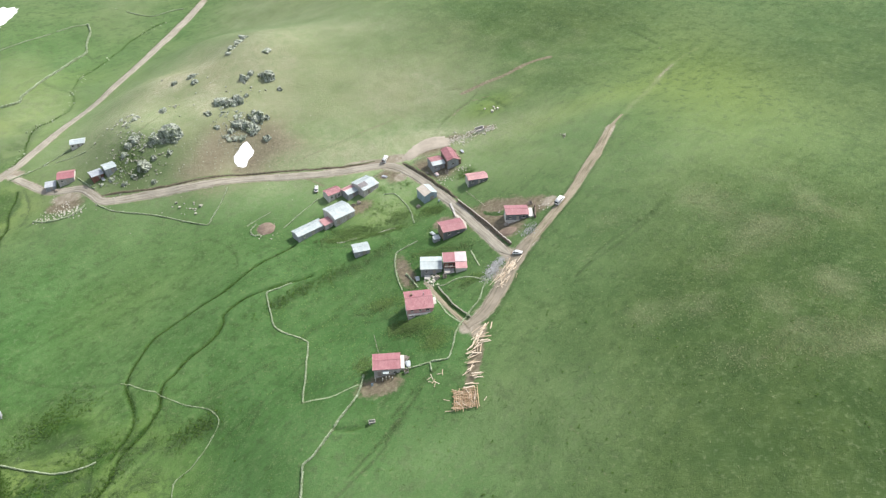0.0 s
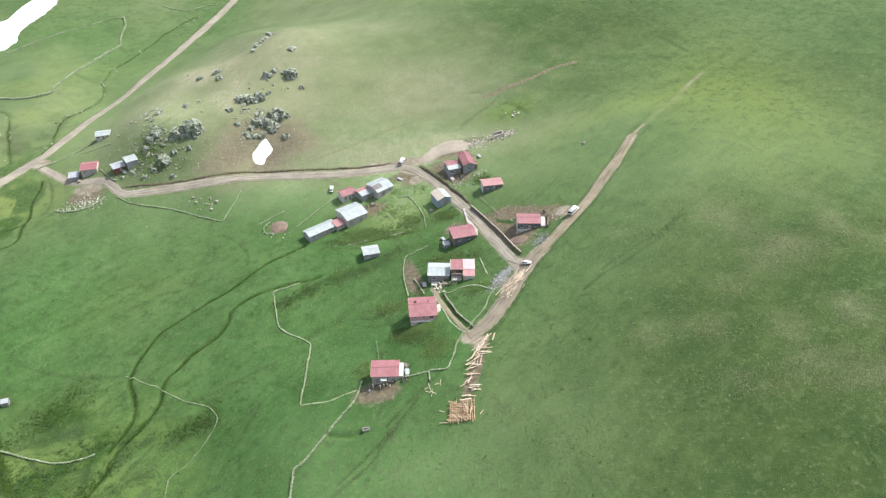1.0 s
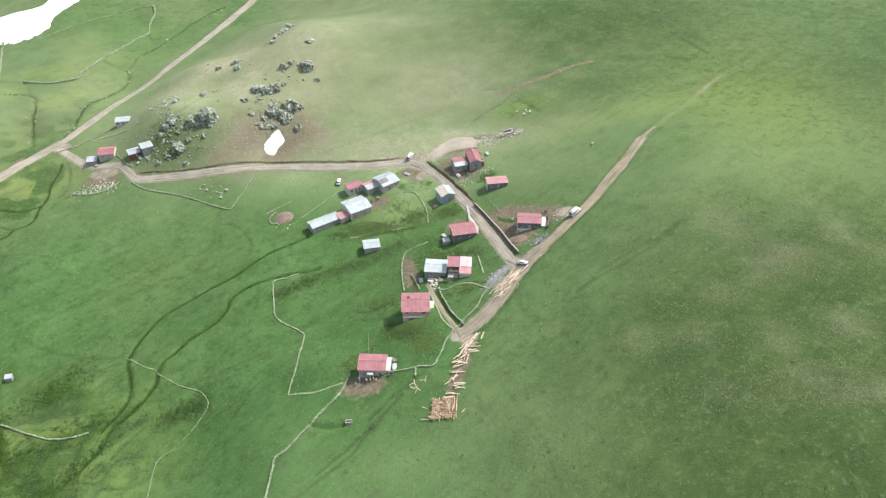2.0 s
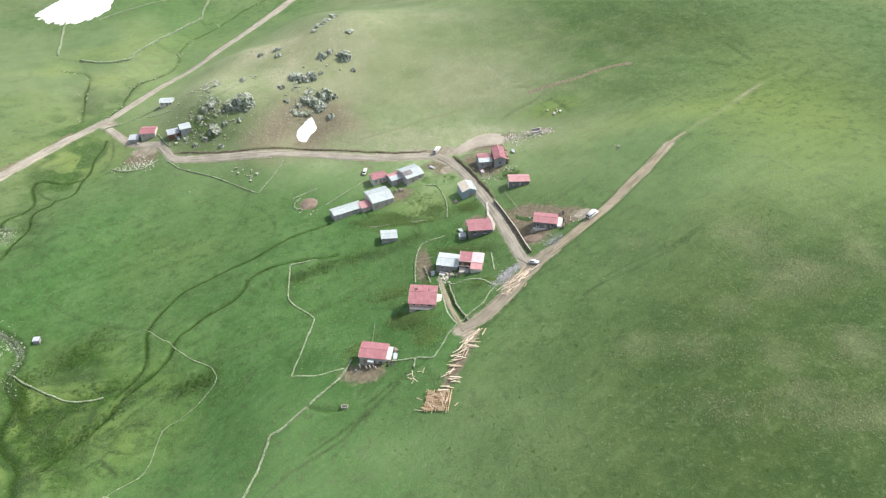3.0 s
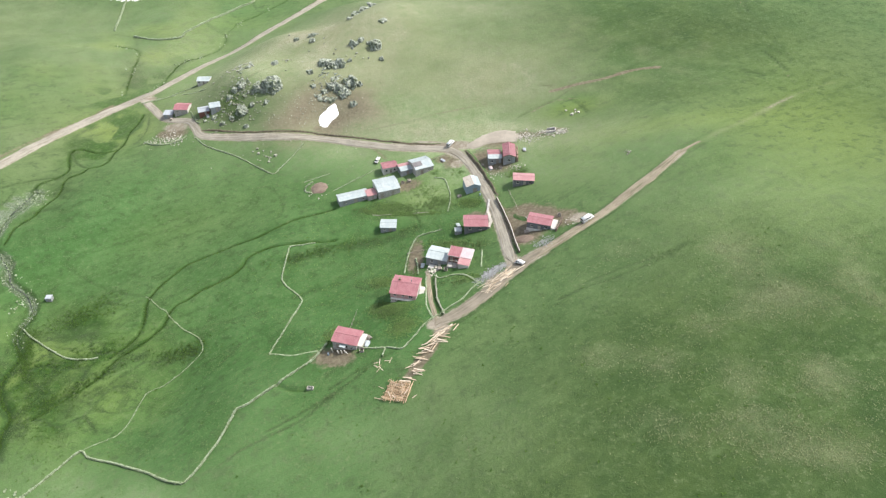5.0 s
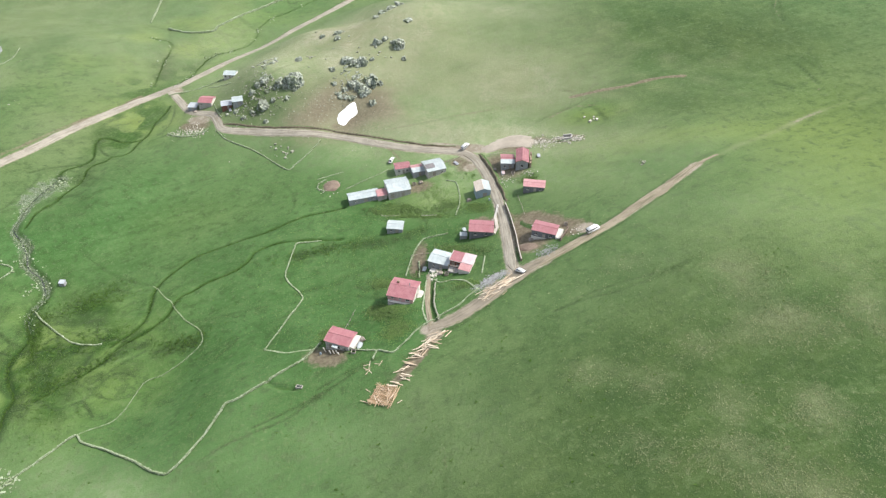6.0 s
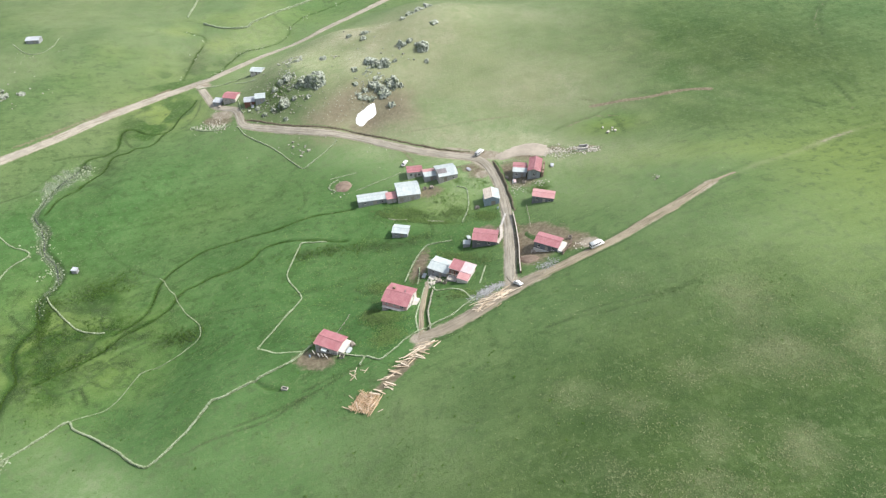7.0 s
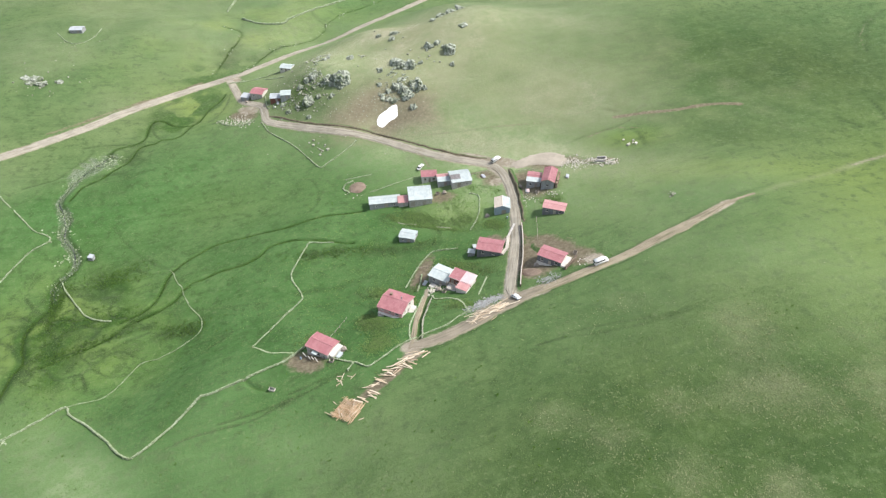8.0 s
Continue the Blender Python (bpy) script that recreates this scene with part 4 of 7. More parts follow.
    for key, value in (("way", way), ("fresh", fresh), ("scuff", scuff), ("gravel", gravel), ("pale", pale), ("heath_shade", heath_shade), ("lush", lush), ("yellow", yellow), ("dry", dry + 0.5 * wob * (dry > 0.1)), ("wet", wet), ("soil", soil + 0.35 * wob * (soil > 0.05))):
        me.attributes.new(key, "FLOAT", "POINT").data.foreach_set("value", np.clip(value, 0, 1).astype(np.float32))
    me.materials.append(M_GROUND)
    me.update()
    return tagged(new("ground", me), "rolling alpine meadow of short green grass", "ground", kind="structure")


build_ground()


def ribbon(name, points, half, material, lift=0.10, bank=0.0, seed=0, centre_grass=0.0, rag=0.35, tail=5.0):
    """A strip along a line, with ruts, its ragged edges sunk into the turf."""
    line = smooth(points, 1.2)
    d = np.gradient(line, axis=0)
    d /= np.linalg.norm(d, axis=1)[:, None]
    side = np.stack([d[:, 1], -d[:, 0]], -1)
    across = np.array([-1.12, -0.95, -0.62, -0.45, -0.28, 0, 0.28, 0.45, 0.62, 0.95, 1.12])
    n, k = len(line), len(across)
    t = np.arange(n) * 1.2 + seed * 37
    wide = half * (1 + rag * (vnoise(t, t * 0 + seed, 6) - 0.5) + 0.25 * (vnoise(t, t * 0 + seed + 9, 2.2) - 0.5))
    wide2 = half * (1 + rag * (vnoise(t, t * 0 + seed + 21, 6) - 0.5) + 0.25 * (vnoise(t, t * 0 + seed + 33, 2.2) - 0.5))
    end = np.minimum(np.clip((t - t[0]) / 5, 0.3, 1), np.clip((t[-1] - t) / tail, 0.25, 1))
    wide, wide2 = wide * end, wide2 * end
    w = np.where(across[None, :] < 0, wide[:, None], wide2[:, None]) * across[None, :]
    p = line[:, None, :] + side[:, None, :] * w[:, :, None]
    z = ground(p[..., 0].ravel(), p[..., 1].ravel()).reshape(n, k)
    rut = np.where(np.abs(np.abs(across) - 0.45) < 0.02, 1.0, np.where(np.abs(across) < 0.1, 0.15, 0.3))
    z += lift - 0.06 * (rut > 0.9)[None, :] - (lift + 0.15) * (np.abs(across) > 1.0)[None, :]
    verts = np.concatenate([p, z[..., None]], -1).reshape(-1, 3)
    i = (np.arange(k - 1)[None, :] + k * np.arange(n - 1)[:, None]).ravel()
    faces = np.stack([i, i + 1, i + k + 1, i + k], -1)
    verge = np.where(np.abs(across) > 1.0, 0.95, np.where(np.abs(across) > 0.9, 0.4, np.where(np.abs(across) < 0.1, centre_grass, 0.0)))
    return mesh_object(name, verts, faces, material, True, (("rut", np.tile(rut, n)), ("verge", np.tile(verge, n)), ("along", np.repeat(t, k)), ("across", w.ravel() + 11.0 * seed)))


tagged(ribbon("road", ROAD_VALLEY, 2.3, M_ROAD, seed=1, lift=0.16), "broad pale gravel road through the valley", "road", kind="structure")
tagged(ribbon("road", ROAD_VILLAGE, 1.6, M_ROAD, seed=2, lift=0.14), "narrow pale dirt road through the hamlet", "road", kind="structure")
tagged(ribbon("road", ROAD_HILL[:6], 2.3, M_BROWNROAD, seed=3, lift=0.15), "worn brown dirt road below the junction", "road", kind="structure")
tagged(ribbon("road", ROAD_HILL[4:], 1.75, M_RUTTED, seed=6, lift=0.14, centre_grass=0.75, rag=0.6, tail=16.0), "rutted brown dirt road climbing the slope", "road", kind="structure")
tagged(ribbon("driveway", DRIVE, 0.7, M_RUTTED, seed=5, lift=0.10, centre_grass=0.75), "earth driveway up to the large house", "driveway", kind="structure")
tagged(ribbon("water", wiggle(STREAM[:16], 0.4)[::3], 0.2, M_WATER, seed=7, lift=0.10, rag=1.6), "shallow stony stream in the valley bottom", "stream", kind="structure")


def patch(name, outline, lift, material, rings=9, rag=0.04):
    """A low dome over an outline, thin at its ragged rim."""
    rim = smooth(outline, 0.7, closed=True)
    mid = rim.mean(0)
    n = len(rim)
    jag = 1 + rag * (1.6 * vnoise(rim[:, 0], rim[:, 1], 1.6) + vnoise(rim[:, 0], rim[:, 1], 0.7) - 1.3) * 2
    verts, faces, edge = [(*mid, at(*mid) + lift)], [], [0.0]
    for r in range(1, rings + 1):
        s = r / rings
        p = mid + (rim - mid) * (s * (1 + (jag - 1) * s))[:, None]
        z = ground(p[:, 0], p[:, 1]) + lift * (1 - s ** 3) - 0.12 * s ** 6
        verts += [(a, b, c) for (a, b), c in zip(p, z)]
        edge += [s] * n
        b = 1 + (r - 1) * n
        if r == 1:
            faces += [(0, b + i, b + (i + 1) % n) for i in range(n)]
        else:
            faces += [(b - n + i, b + i, b + (i + 1) % n, b - n + (i + 1) % n) for i in range(n)]
    return mesh_object(name, verts, faces, material, True, (("rim", edge), ("rut", [0.3] * len(edge)), ("verge", [max(0, (e - 0.9) * 5) for e in edge])))


tagged(patch("snow_patch", [(-88.6, 252.3), (-91.6, 255.2), (-92.5, 258.2), (-91.4, 261.1), (-90.0, 264.1), (-88.0, 266.0), (-85.9, 265.0), (-83.9, 261.9), (-84.2, 259.0), (-85.7, 256.4), (-86.2, 253.0)], 0.5, M_SNOW, rag=0.05),
       "small melting snow patch below the crags", "snow patch")
tagged(patch("snow_patch", [(-328, 384), (-320, 374), (-305, 368), (-295, 372), (-286, 378.5), (-281.4, 387), (-281.4, 396), (-284.5, 406.6), (-283.4, 415), (-280.8, 427), (-281, 442), (-284, 456), (-302, 457), (-300, 444), (-298, 428), (-305, 418), (-322, 404)], 1.0, M_SNOW, 14),
       "large dirty-edged snow field in the far hollow", "snow patch")
tagged(patch("terrace", [(-18.8, 248.2), (-13.7, 255.2), (-7.9, 259.6), (-0.5, 260.0), (4.4, 256.0), (3.4, 252.0), (-4, 251.4), (-9.6, 249.6), (-14, 246.4)], 0.35, M_TERRACE),
       "levelled gravel terrace above the red-roofed house", "terrace", kind="structure")


# ---- helpers for things ----
def part(name, bm, material, parent, label="", shade_smooth=False):
    me = bpy.data.meshes.new(name)
    bmesh.ops.recalc_face_normals(bm, faces=bm.faces[:])
    bm.to_mesh(me)
    bm.free()
    me.materials.append(material)
    if shade_smooth:
        me.polygons.foreach_set("use_smooth", [True] * len(me.polygons))
    ob = new(name, me)
    ob.parent = parent
    return tagged(ob, label) if label else ob


def box(bm, x0, x1, y0, y1, z0, z1, bevel=0.0):
    r = bmesh.ops.create_cube(bm, size=1.0, matrix=Matrix.Translation(((x0 + x1) / 2, (y0 + y1) / 2, (z0 + z1) / 2)) @ Matrix.Diagonal((x1 - x0, y1 - y0, z1 - z0, 1)))
    if bevel:
        edges = list({e for v in r["verts"] for e in v.link_edges})
        bmesh.ops.bevel(bm, geom=edges, offset=bevel, segments=1, affect="EDGES")
    return bm


def prism(bm, outline, thick, place):
    """A flat outline in x and z, drawn out along y, laid at a pose."""
    a = [bm.verts.new(place @ Vector((x, -thick / 2, z))) for x, z in outline]
    b = [bm.verts.new(place @ Vector((x, thick / 2, z))) for x, z in outline]
    bm.faces.new(a), bm.faces.new(b[::-1])
    for i in range(len(a)):
        j = (i + 1) % len(a)
        bm.faces.new((a[i], a[j], b[j], b[i]))
    return bm


def fresh():
    return bmesh.new()


def panel(bm, length, z0, z1, thick, openings, place):
    """A wall along x from 0, in one piece, with openings (x0, x1, z0, z1) right through it."""
    xs = sorted({0.0, length, *(o[0] for o in openings), *(o[1] for o in openings)})
    zs = sorted({z0, z1, *(max(z0, o[2]) for o in openings), *(min(z1, o[3]) for o in openings)})
    solid = {(i, k) for i in range(len(xs) - 1) for k in range(len(zs) - 1)
             if not any(o[0] < (xs[i] + xs[i + 1]) / 2 < o[1] and o[2] < (zs[k] + zs[k + 1]) / 2 < o[3] for o in openings)}
    corner = {}

    def vert(i, k, side):
        if (i, k, side) not in corner:
            corner[i, k, side] = bm.verts.new(place @ Vector((xs[i], side * thick / 2, zs[k])))
        return corner[i, k, side]

    for i, k in solid:
        for side in (-1, 1):
            bm.faces.new([vert(a, b, side) for a, b in ((i, k), (i + 1, k), (i + 1, k + 1), (i, k + 1))])
        for di, dk, (p, q) in ((-1, 0, ((i, k), (i, k + 1))), (1, 0, ((i + 1, k), (i + 1, k + 1))), (0, -1, ((i, k), (i + 1, k))), (0, 1, ((i, k + 1), (i + 1, k + 1)))):
            if (i + di, k + dk) not in solid:
                bm.faces.new((vert(*p, -1), vert(*q, -1), vert(*q, 1), vert(*p, 1)))


def ribbed(bm, length, run, place, thick=0.07, rib=0.42):
    """A roofing sheet: x along the eave, y up the slope, with raised ribs."""
    xs, zs = [0.0], [0.0]
    x = 0.12
    while x + 0.2 < length:
        for dx, dz in ((0.0, 0.0), (0.03, 0.055), (0.09, 0.055), (0.12, 0.0)):
            xs.append(x + dx), zs.append(dz)
        x += rib
    xs.append(length), zs.append(0.0)
    top = [[bm.verts.new(place @ Vector((a, y, b))) for a, b in zip(xs, zs)] for y in (0, run)]
    low = [[bm.verts.new(place @ Vector((a, y, -thick))) for a in (0, length)] for y in (0, run)]
    for i in range(len(xs) - 1):
        bm.faces.new((top[0][i], top[0][i + 1], top[1][i + 1], top[1][i]))
    bm.faces.new((low[0][0], low[1][0], low[1][1], low[0][1]))
    bm.faces.new((low[0][0], low[0][1], *reversed(top[0])))
    bm.faces.new((low[1][1], low[1][0], *top[1]))
    bm.faces.new((low[0][0], top[0][0], top[1][0], low[1][0]))
    bm.faces.new((low[0][1], low[1][1], top[1][-1], top[0][-1]))


def window(parent, place, w, h, frame_mat=None):
    """Its middle at the pose, its outside towards -y."""
    bm = fresh()
    for x0, x1, z0, z1 in ((-w / 2, -w / 2 + 0.09, -h / 2, h / 2), (w / 2 - 0.09, w / 2, -h / 2, h / 2), (-w / 2 + 0.09, w / 2 - 0.09, h / 2 - 0.09, h / 2),
                           (-w / 2 + 0.09, w / 2 - 0.09, -h / 2, -h / 2 + 0.09), (-0.03, 0.03, -h / 2 + 0.09, h / 2 - 0.09)):
        prism(bm, [(x0, z0), (x1, z0), (x1, z1), (x0, z1)], 0.14, place)
    win = part("window", bm, frame_mat or M_WHITE, parent)
    part("pane", prism(fresh(), [(-w / 2, -h / 2), (w / 2, -h / 2), (w / 2, h / 2), (-w / 2, h / 2)], 0.03, place @ pose(0, 0.03, 0)), M_GLASS, win)
    part("sill", prism(fresh(), [(-w / 2 - 0.1, -h / 2 - 0.1), (w / 2 + 0.1, -h / 2 - 0.1), (w / 2 + 0.1, -h / 2), (-w / 2 - 0.1, -h / 2)], 0.34, place @ pose(0, -0.1, 0)), M_CONCRETE, win)


def door(parent, place, w, h, material):
    d = part("door", prism(fresh(), [(-w / 2, 0), (w / 2, 0), (w / 2, h), (-w / 2, h)], 0.08, place), material, parent)
    part("door_handle", prism(fresh(), [(w / 2 - 0.2, 1.0), (w / 2 - 0.1, 1.0), (w / 2 - 0.1, 1.12), (w / 2 - 0.2, 1.12)], 0.1, place @ pose(0, -0.07, 0)), M_STEEL, d)


def house(label, x, y, w, d, turn, eave, rise, walls, roof, category="house", front=(), right=(), left=(), over=0.35, gable=None, ridge_deep=False,
          back_roof=None, right_walls=None, base=None, chimney=None, fascia=None, mono=False, group=""):
    """A house with its ridge along its width (or, ridge_deep, its depth). front, right, left: openings (kind, middle, foot, width, height).
    eave: the eave's height over the ground at the middle."""
    c, s = math.cos(radians(turn)), math.sin(radians(turn))
    corners = [(x + c * a - s * b, y + s * a + c * b) for a in (-w / 2, w / 2) for b in (-d / 2, d / 2)]
    z0 = at(x, y)
    low = min(at(*q) for q in corners) - z0 - 0.3
    name = "house" if category == "house" else category.replace(" ", "_")
    h = new(name)
    h.matrix_world = pose(x, y, z0, 0, 0, turn)
    tagged(h, label, category, group or ("houses of the hamlet" if category == "house" else ""))
    wi, di = w - 2 * over * 0.7, d - 2 * over * 0.7
    t = 0.25
    sides = ((pose(-wi / 2, -di / 2 + t / 2, 0), wi, front, walls), (pose(wi / 2, di / 2 - t / 2, 0, 0, 0, 180), wi, (), walls),
             (pose(wi / 2 - t / 2, -di / 2 + t, 0, 0, 0, 90), di - 2 * t, right, right_walls or walls), (pose(-wi / 2 + t / 2, di / 2 - t, 0, 0, 0, -90), di - 2 * t, left, right_walls or walls))
    span = w if ridge_deep else d
    slope = math.atan2(rise, span if mono else span / 2)
    top = eave - 0.1
    for place, length, openings, material in sides:
        holes = [(m - ow / 2 + length / 2, m + ow / 2 + length / 2, f, f + oh) for kind, m, f, ow, oh in openings]
        bm = fresh()
        panel(bm, length, (base or 0) if base else low, top, t, holes, place)
        wall = part("wall", bm, material, h)
        if base:
            part("plinth", prism(fresh(), [(-0.06, low), (length + 0.06, low), (length + 0.06, base), (-0.06, base)], t + 0.1, place), M_WHITE, h, "whitewashed plinth")
        for kind, m, f, ow, oh in openings:
            if kind == "window":
                window(h, place @ pose(m + length / 2, 0, f + oh / 2), ow, oh)
            elif kind == "door":
                door(h, place @ pose(m + length / 2, 0.02, f), ow, oh, M_OLDWOOD)
            else:
                part("shutter", prism(fresh(), [(-ow / 2, 0), (ow / 2, 0), (ow / 2, oh), (-ow / 2, oh)], 0.05, place @ pose(m + length / 2, 0.09, f)), M_BROWNWALL, h)
    # gable ends
    k = math.tan(slope)
    if mono:
        for sx in (-1, 1):
            g = [(-di / 2, top), (di / 2, top), (di / 2, top + k * di)]
            part("gable", prism(fresh(), g, t, pose(sx * (wi / 2 - t / 2), 0, 0, 0, 0, 90)), gable or right_walls or walls, h)
        part("gable", prism(fresh(), [(-wi / 2, top), (wi / 2, top), (wi / 2, top + k * di), (-wi / 2, top + k * di)], t, pose(0, di / 2 - t / 2, 0)), gable or walls, h)
    else:
        half = (wi if ridge_deep else di) / 2
        for sign in (-1, 1):
            place = pose(0, sign * (di / 2 - t / 2), 0) if ridge_deep else pose(sign * (wi / 2 - t / 2), 0, 0, 0, 0, 90)
            part("gable", prism(fresh(), [(-half, top), (half, top), (0, top + k * half)], t, place), gable or (walls if ridge_deep else right_walls or walls), h)
    # roof
    run = (span if mono else span / 2) / math.cos(slope)
    length = d if ridge_deep else w
    lift = top + 0.06 - k * (span - (wi if ridge_deep else di)) / 2
    yaw = 90 if ridge_deep else 0
    frontp = pose(0, 0, 0, 0, 0, yaw) @ pose(-length / 2, -span / 2, lift, math.degrees(slope), 0, 0)
    bm = fresh()
    ribbed(bm, length, run, frontp)
    one = part("roof", bm, roof, h)
    if not mono:
        bm = fresh()
        ribbed(bm, length, run, pose(0, 0, 0, 0, 0, yaw + 180) @ pose(-length / 2, -span / 2, lift, math.degrees(slope), 0, 0))
        part("roof", bm, back_roof or roof, h)
        bm = fresh()
        prism(bm, [(-0.2, -0.2 * k + 0.05), (0.2, -0.2 * k + 0.05), (0, 0.13)], length + 0.06, pose(0, 0, 0, 0, 0, yaw + 90) @ pose(0, 0, lift + rise))
        part("ridge_cap", bm, back_roof or roof, h)
    if fascia:
        for sx in (-1, 1):
            for q in ((1,) if mono else (0, 180)):
                pl = pose(0, 0, 0, 0, 0, yaw + (0 if mono else q)) @ pose(sx * (length / 2 + 0.05), -span / 2, lift, math.degrees(slope), 0, 0)
                part("bargeboard", prism(fresh(), [(-0.05, -0.2), (0.05, -0.2), (0.05, 0.09), (-0.05, 0.09)], run, pl @ pose(0, run / 2, 0)), fascia, h)
        part("fascia", box(fresh(), -length / 2, length / 2, -span / 2 - 0.05, -span / 2, lift - 0.22, lift + 0.02), fascia, h).matrix_local = pose(0, 0, 0, 0, 0, yaw)
    if chimney:
        cx, cy, ch = chimney
        zr = lift + rise - abs(cy) * k
        part("chimney", box(fresh(), cx - 0.35, cx + 0.35, cy - 0.35, cy + 0.35, zr - 0.6, zr + ch, 0.03), M_OCHRE, h)
    return h


# ---- the houses ----
W, D = "window", "door"
big = house("two-storey house with faded red gable roof and pink walls", -7.8, 157.5, 8.7, 8.7, 9, 4.0, 1.2, M_PINKWALL, M_REDROOF, fascia=M_PINKROOF,
            front=((W, -2.6, 2.7, 0.9, 1.0), (W, 0.0, 2.7, 0.8, 1.0), (W, 2.4, 2.5, 1.3, 1.3), (W, -2.2, 0.5, 1.1, 1.1), (D, 0.4, -0.2, 1.0, 2.0), (W, 2.4, 0.5, 1.1, 1.1)),
            right=((W, -2.0, 2.6, 1.0, 1.1), (W, 1.6, 2.6, 1.0, 1.1), (D, 0.2, 0.1, 1.0, 2.0)), right_walls=M_WHITE, chimney=(-2.2, 1.3, 0.8))
part("porch", box(fresh(), -3.9, 3.9, -5.0, -4.2, -1.5, 0.9, 0.04), M_WHITE, big, "whitewashed porch base along the front")
for px in (-3.7, -1.9, 0.0, 1.9, 3.7):
    part("post", box(fresh(), px - 0.1, px + 0.1, -5.0, -4.8, 0.9, 2.0), M_WHITE, big)
part("balcony", box(fresh(), -3.9, 3.9, -5.05, -4.2, 1.95, 2.1), M_WHITE, big)
part("side_stair", prism(fresh(), [(-3.4, -1.4), (2.6, -1.4), (2.6, 1.8), (1.2, 1.8), (-3.4, 0.2)], 1.5, pose(5.0, 0, 0, 0, 0, 90)), M_WHITE, big, "white masonry stair up the side wall")
part("vent_pipe", box(fresh(), 1.6, 1.85, 0.6, 0.85, 4.6, 6.0), M_STEEL, big)

low = house("red-roofed house with a whitewashed end wall above a soil yard", -16.5, 132.8, 8.0, 6.2, 5, 3.4, 0.6, M_STONEWALL, M_REDROOF, right_walls=M_WHITE, fascia=M_PINKROOF,
            front=((D, -2.2, 0.2, 1.1, 2.0), (W, 0.2, 0.9, 1.4, 1.2), (W, 2.4, 0.9, 0.9, 1.0)), right=((W, 0.5, 1.2, 0.9, 1.0),))
part("lean_to", prism(fresh(), [(-2.6, -1.0), (2.6, -1.0), (2.6, 2.2), (1.5, 2.5), (-2.6, 2.4)], 1.6, pose(4.4, 0.4, 0, 0, 0, 90)), M_WHITE, low, "whitewashed lean-to")
part("sheet_cover", box(fresh(), -1.2, 0.6, -4.1, -2.9, 2.5, 2.6), M_WHITEROOF, low, "pale sheet over the doorway")
for px, py in ((-3.4, -4.2), (-1.3, -4.6), (-0.3, -4.3), (1.5, -4.5), (0.6, -4.0)):
    part("prop", prism(fresh(), [(-0.12, -2.2), (0.12, -2.2), (0.12, 2.4), (-0.12, 2.4)], 0.24, pose(px, py, 0, 18, 0, 0)), M_WHITE, low, "leaning pale prop")

house("red-roofed house with shade-darkened timber front beside the road", 3.1, 196.8, 8.6, 6.6, 19, 3.1, 0.6, M_SHADEDWALL, M_REDROOF, right_walls=M_OCHRE, fascia=M_PINKROOF,
      front=((W, -2.0, 1.2, 1.0, 1.0), (W, 1.6, 1.3, 1.0, 1.0)))
mroof = house("red-roofed house with shade-darkened grey front on a cut bank", 26.1, 195.9, 8.4, 5.8, 3, 3.0, 0.6, M_SHADEDWALL, M_REDROOF, right_walls=M_WHITE,
              front=((W, -2.4, 1.0, 0.9, 1.0), (W, 2.4, 1.2, 1.1, 1.1), (D, 0.2, 0.0, 1.0, 2.0)))
part("plinth", box(fresh(), -4.0, 4.0, -3.0, -2.75, -2.0, 0.5), M_WHITE, mroof, "pale base course")
part("terrace", box(fresh(), 4.1, 5.9, -3.2, 2.0, -2.0, 2.3, 0.05), M_WHITE, mroof, "white side terrace")

k1 = house("low house with a pale galvanised sheet roof", -4.1, 178.3, 7.6, 6.8, 2, 2.8, 0.7, M_GREYWALL, M_WHITEROOF,
      front=((W, -1.6, 0.9, 0.9, 0.9), (D, 1.0, 0.0, 1.0, 2.0)))
part("plinth", box(fresh(), -2.4, 3.2, -5.2, -3.3, -1.6, 0.1, 0.1), M_WHITE, k1, "whitewashed terrace")
k2 = house("house with a patchwork roof of red and white sheets", 3.9, 178, 8.0, 4.6, 4, 3.0, 0.5, M_BROWNWALL, M_REDROOF, fascia=M_WHITE, right_walls=M_WHITE, mono=True,
      front=((D, -2.8, 0.0, 1.2, 2.1), (W, -1.2, 0.9, 0.8, 0.9)))
bm = fresh()
ribbed(bm, 3.9, 4.6, pose(0.1, -2.3, 3.06, math.degrees(math.atan2(0.5, 4.6))))
part("roof_sheet", bm, M_BLUSHROOF, k2, "pale blush replacement roof sheets")
bm = fresh()
ribbed(bm, 4.0, 3.0, pose(0.0, -5.3, 2.55, math.degrees(math.atan2(0.35, 3.0))))
part("annex_roof", bm, M_PINKROOF, k2, "pink sheet roof of the front annex")
part("annex_wall", box(fresh(), 0.2, 3.8, -5.1, -2.2, -2.0, 2.45), M_WHITE, k2, "whitewashed annex walls")
part("porch_floor", box(fresh(), -3.8, 0.2, -4.6, -2.2, -2.0, 0.05), M_STONEWALL, k2)
for px in (-3.6, -1.8, 0.0):
    part("post", box(fresh(), px - 0.08, px + 0.08, -4.5, -4.34, 0.05, 2.6), M_OLDWOOD, k2)
part("porch_beam", box(fresh(), -3.8, 0.2, -4.5, -4.34, 2.6, 2.75), M_OLDWOOD, k2)

house("small pink-roofed cottage on the slope", 13.2, 224.5, 8.2, 5.0, 15, 2.6, 0.5, M_SHADEDWALL, M_PINKROOF, right_walls=M_WHITE,
      front=((W, -2.2, 0.9, 0.9, 0.9), (D, 0.4, 0.0, 1.0, 1.9), (W, 2.4, 0.9, 0.9, 0.9)))
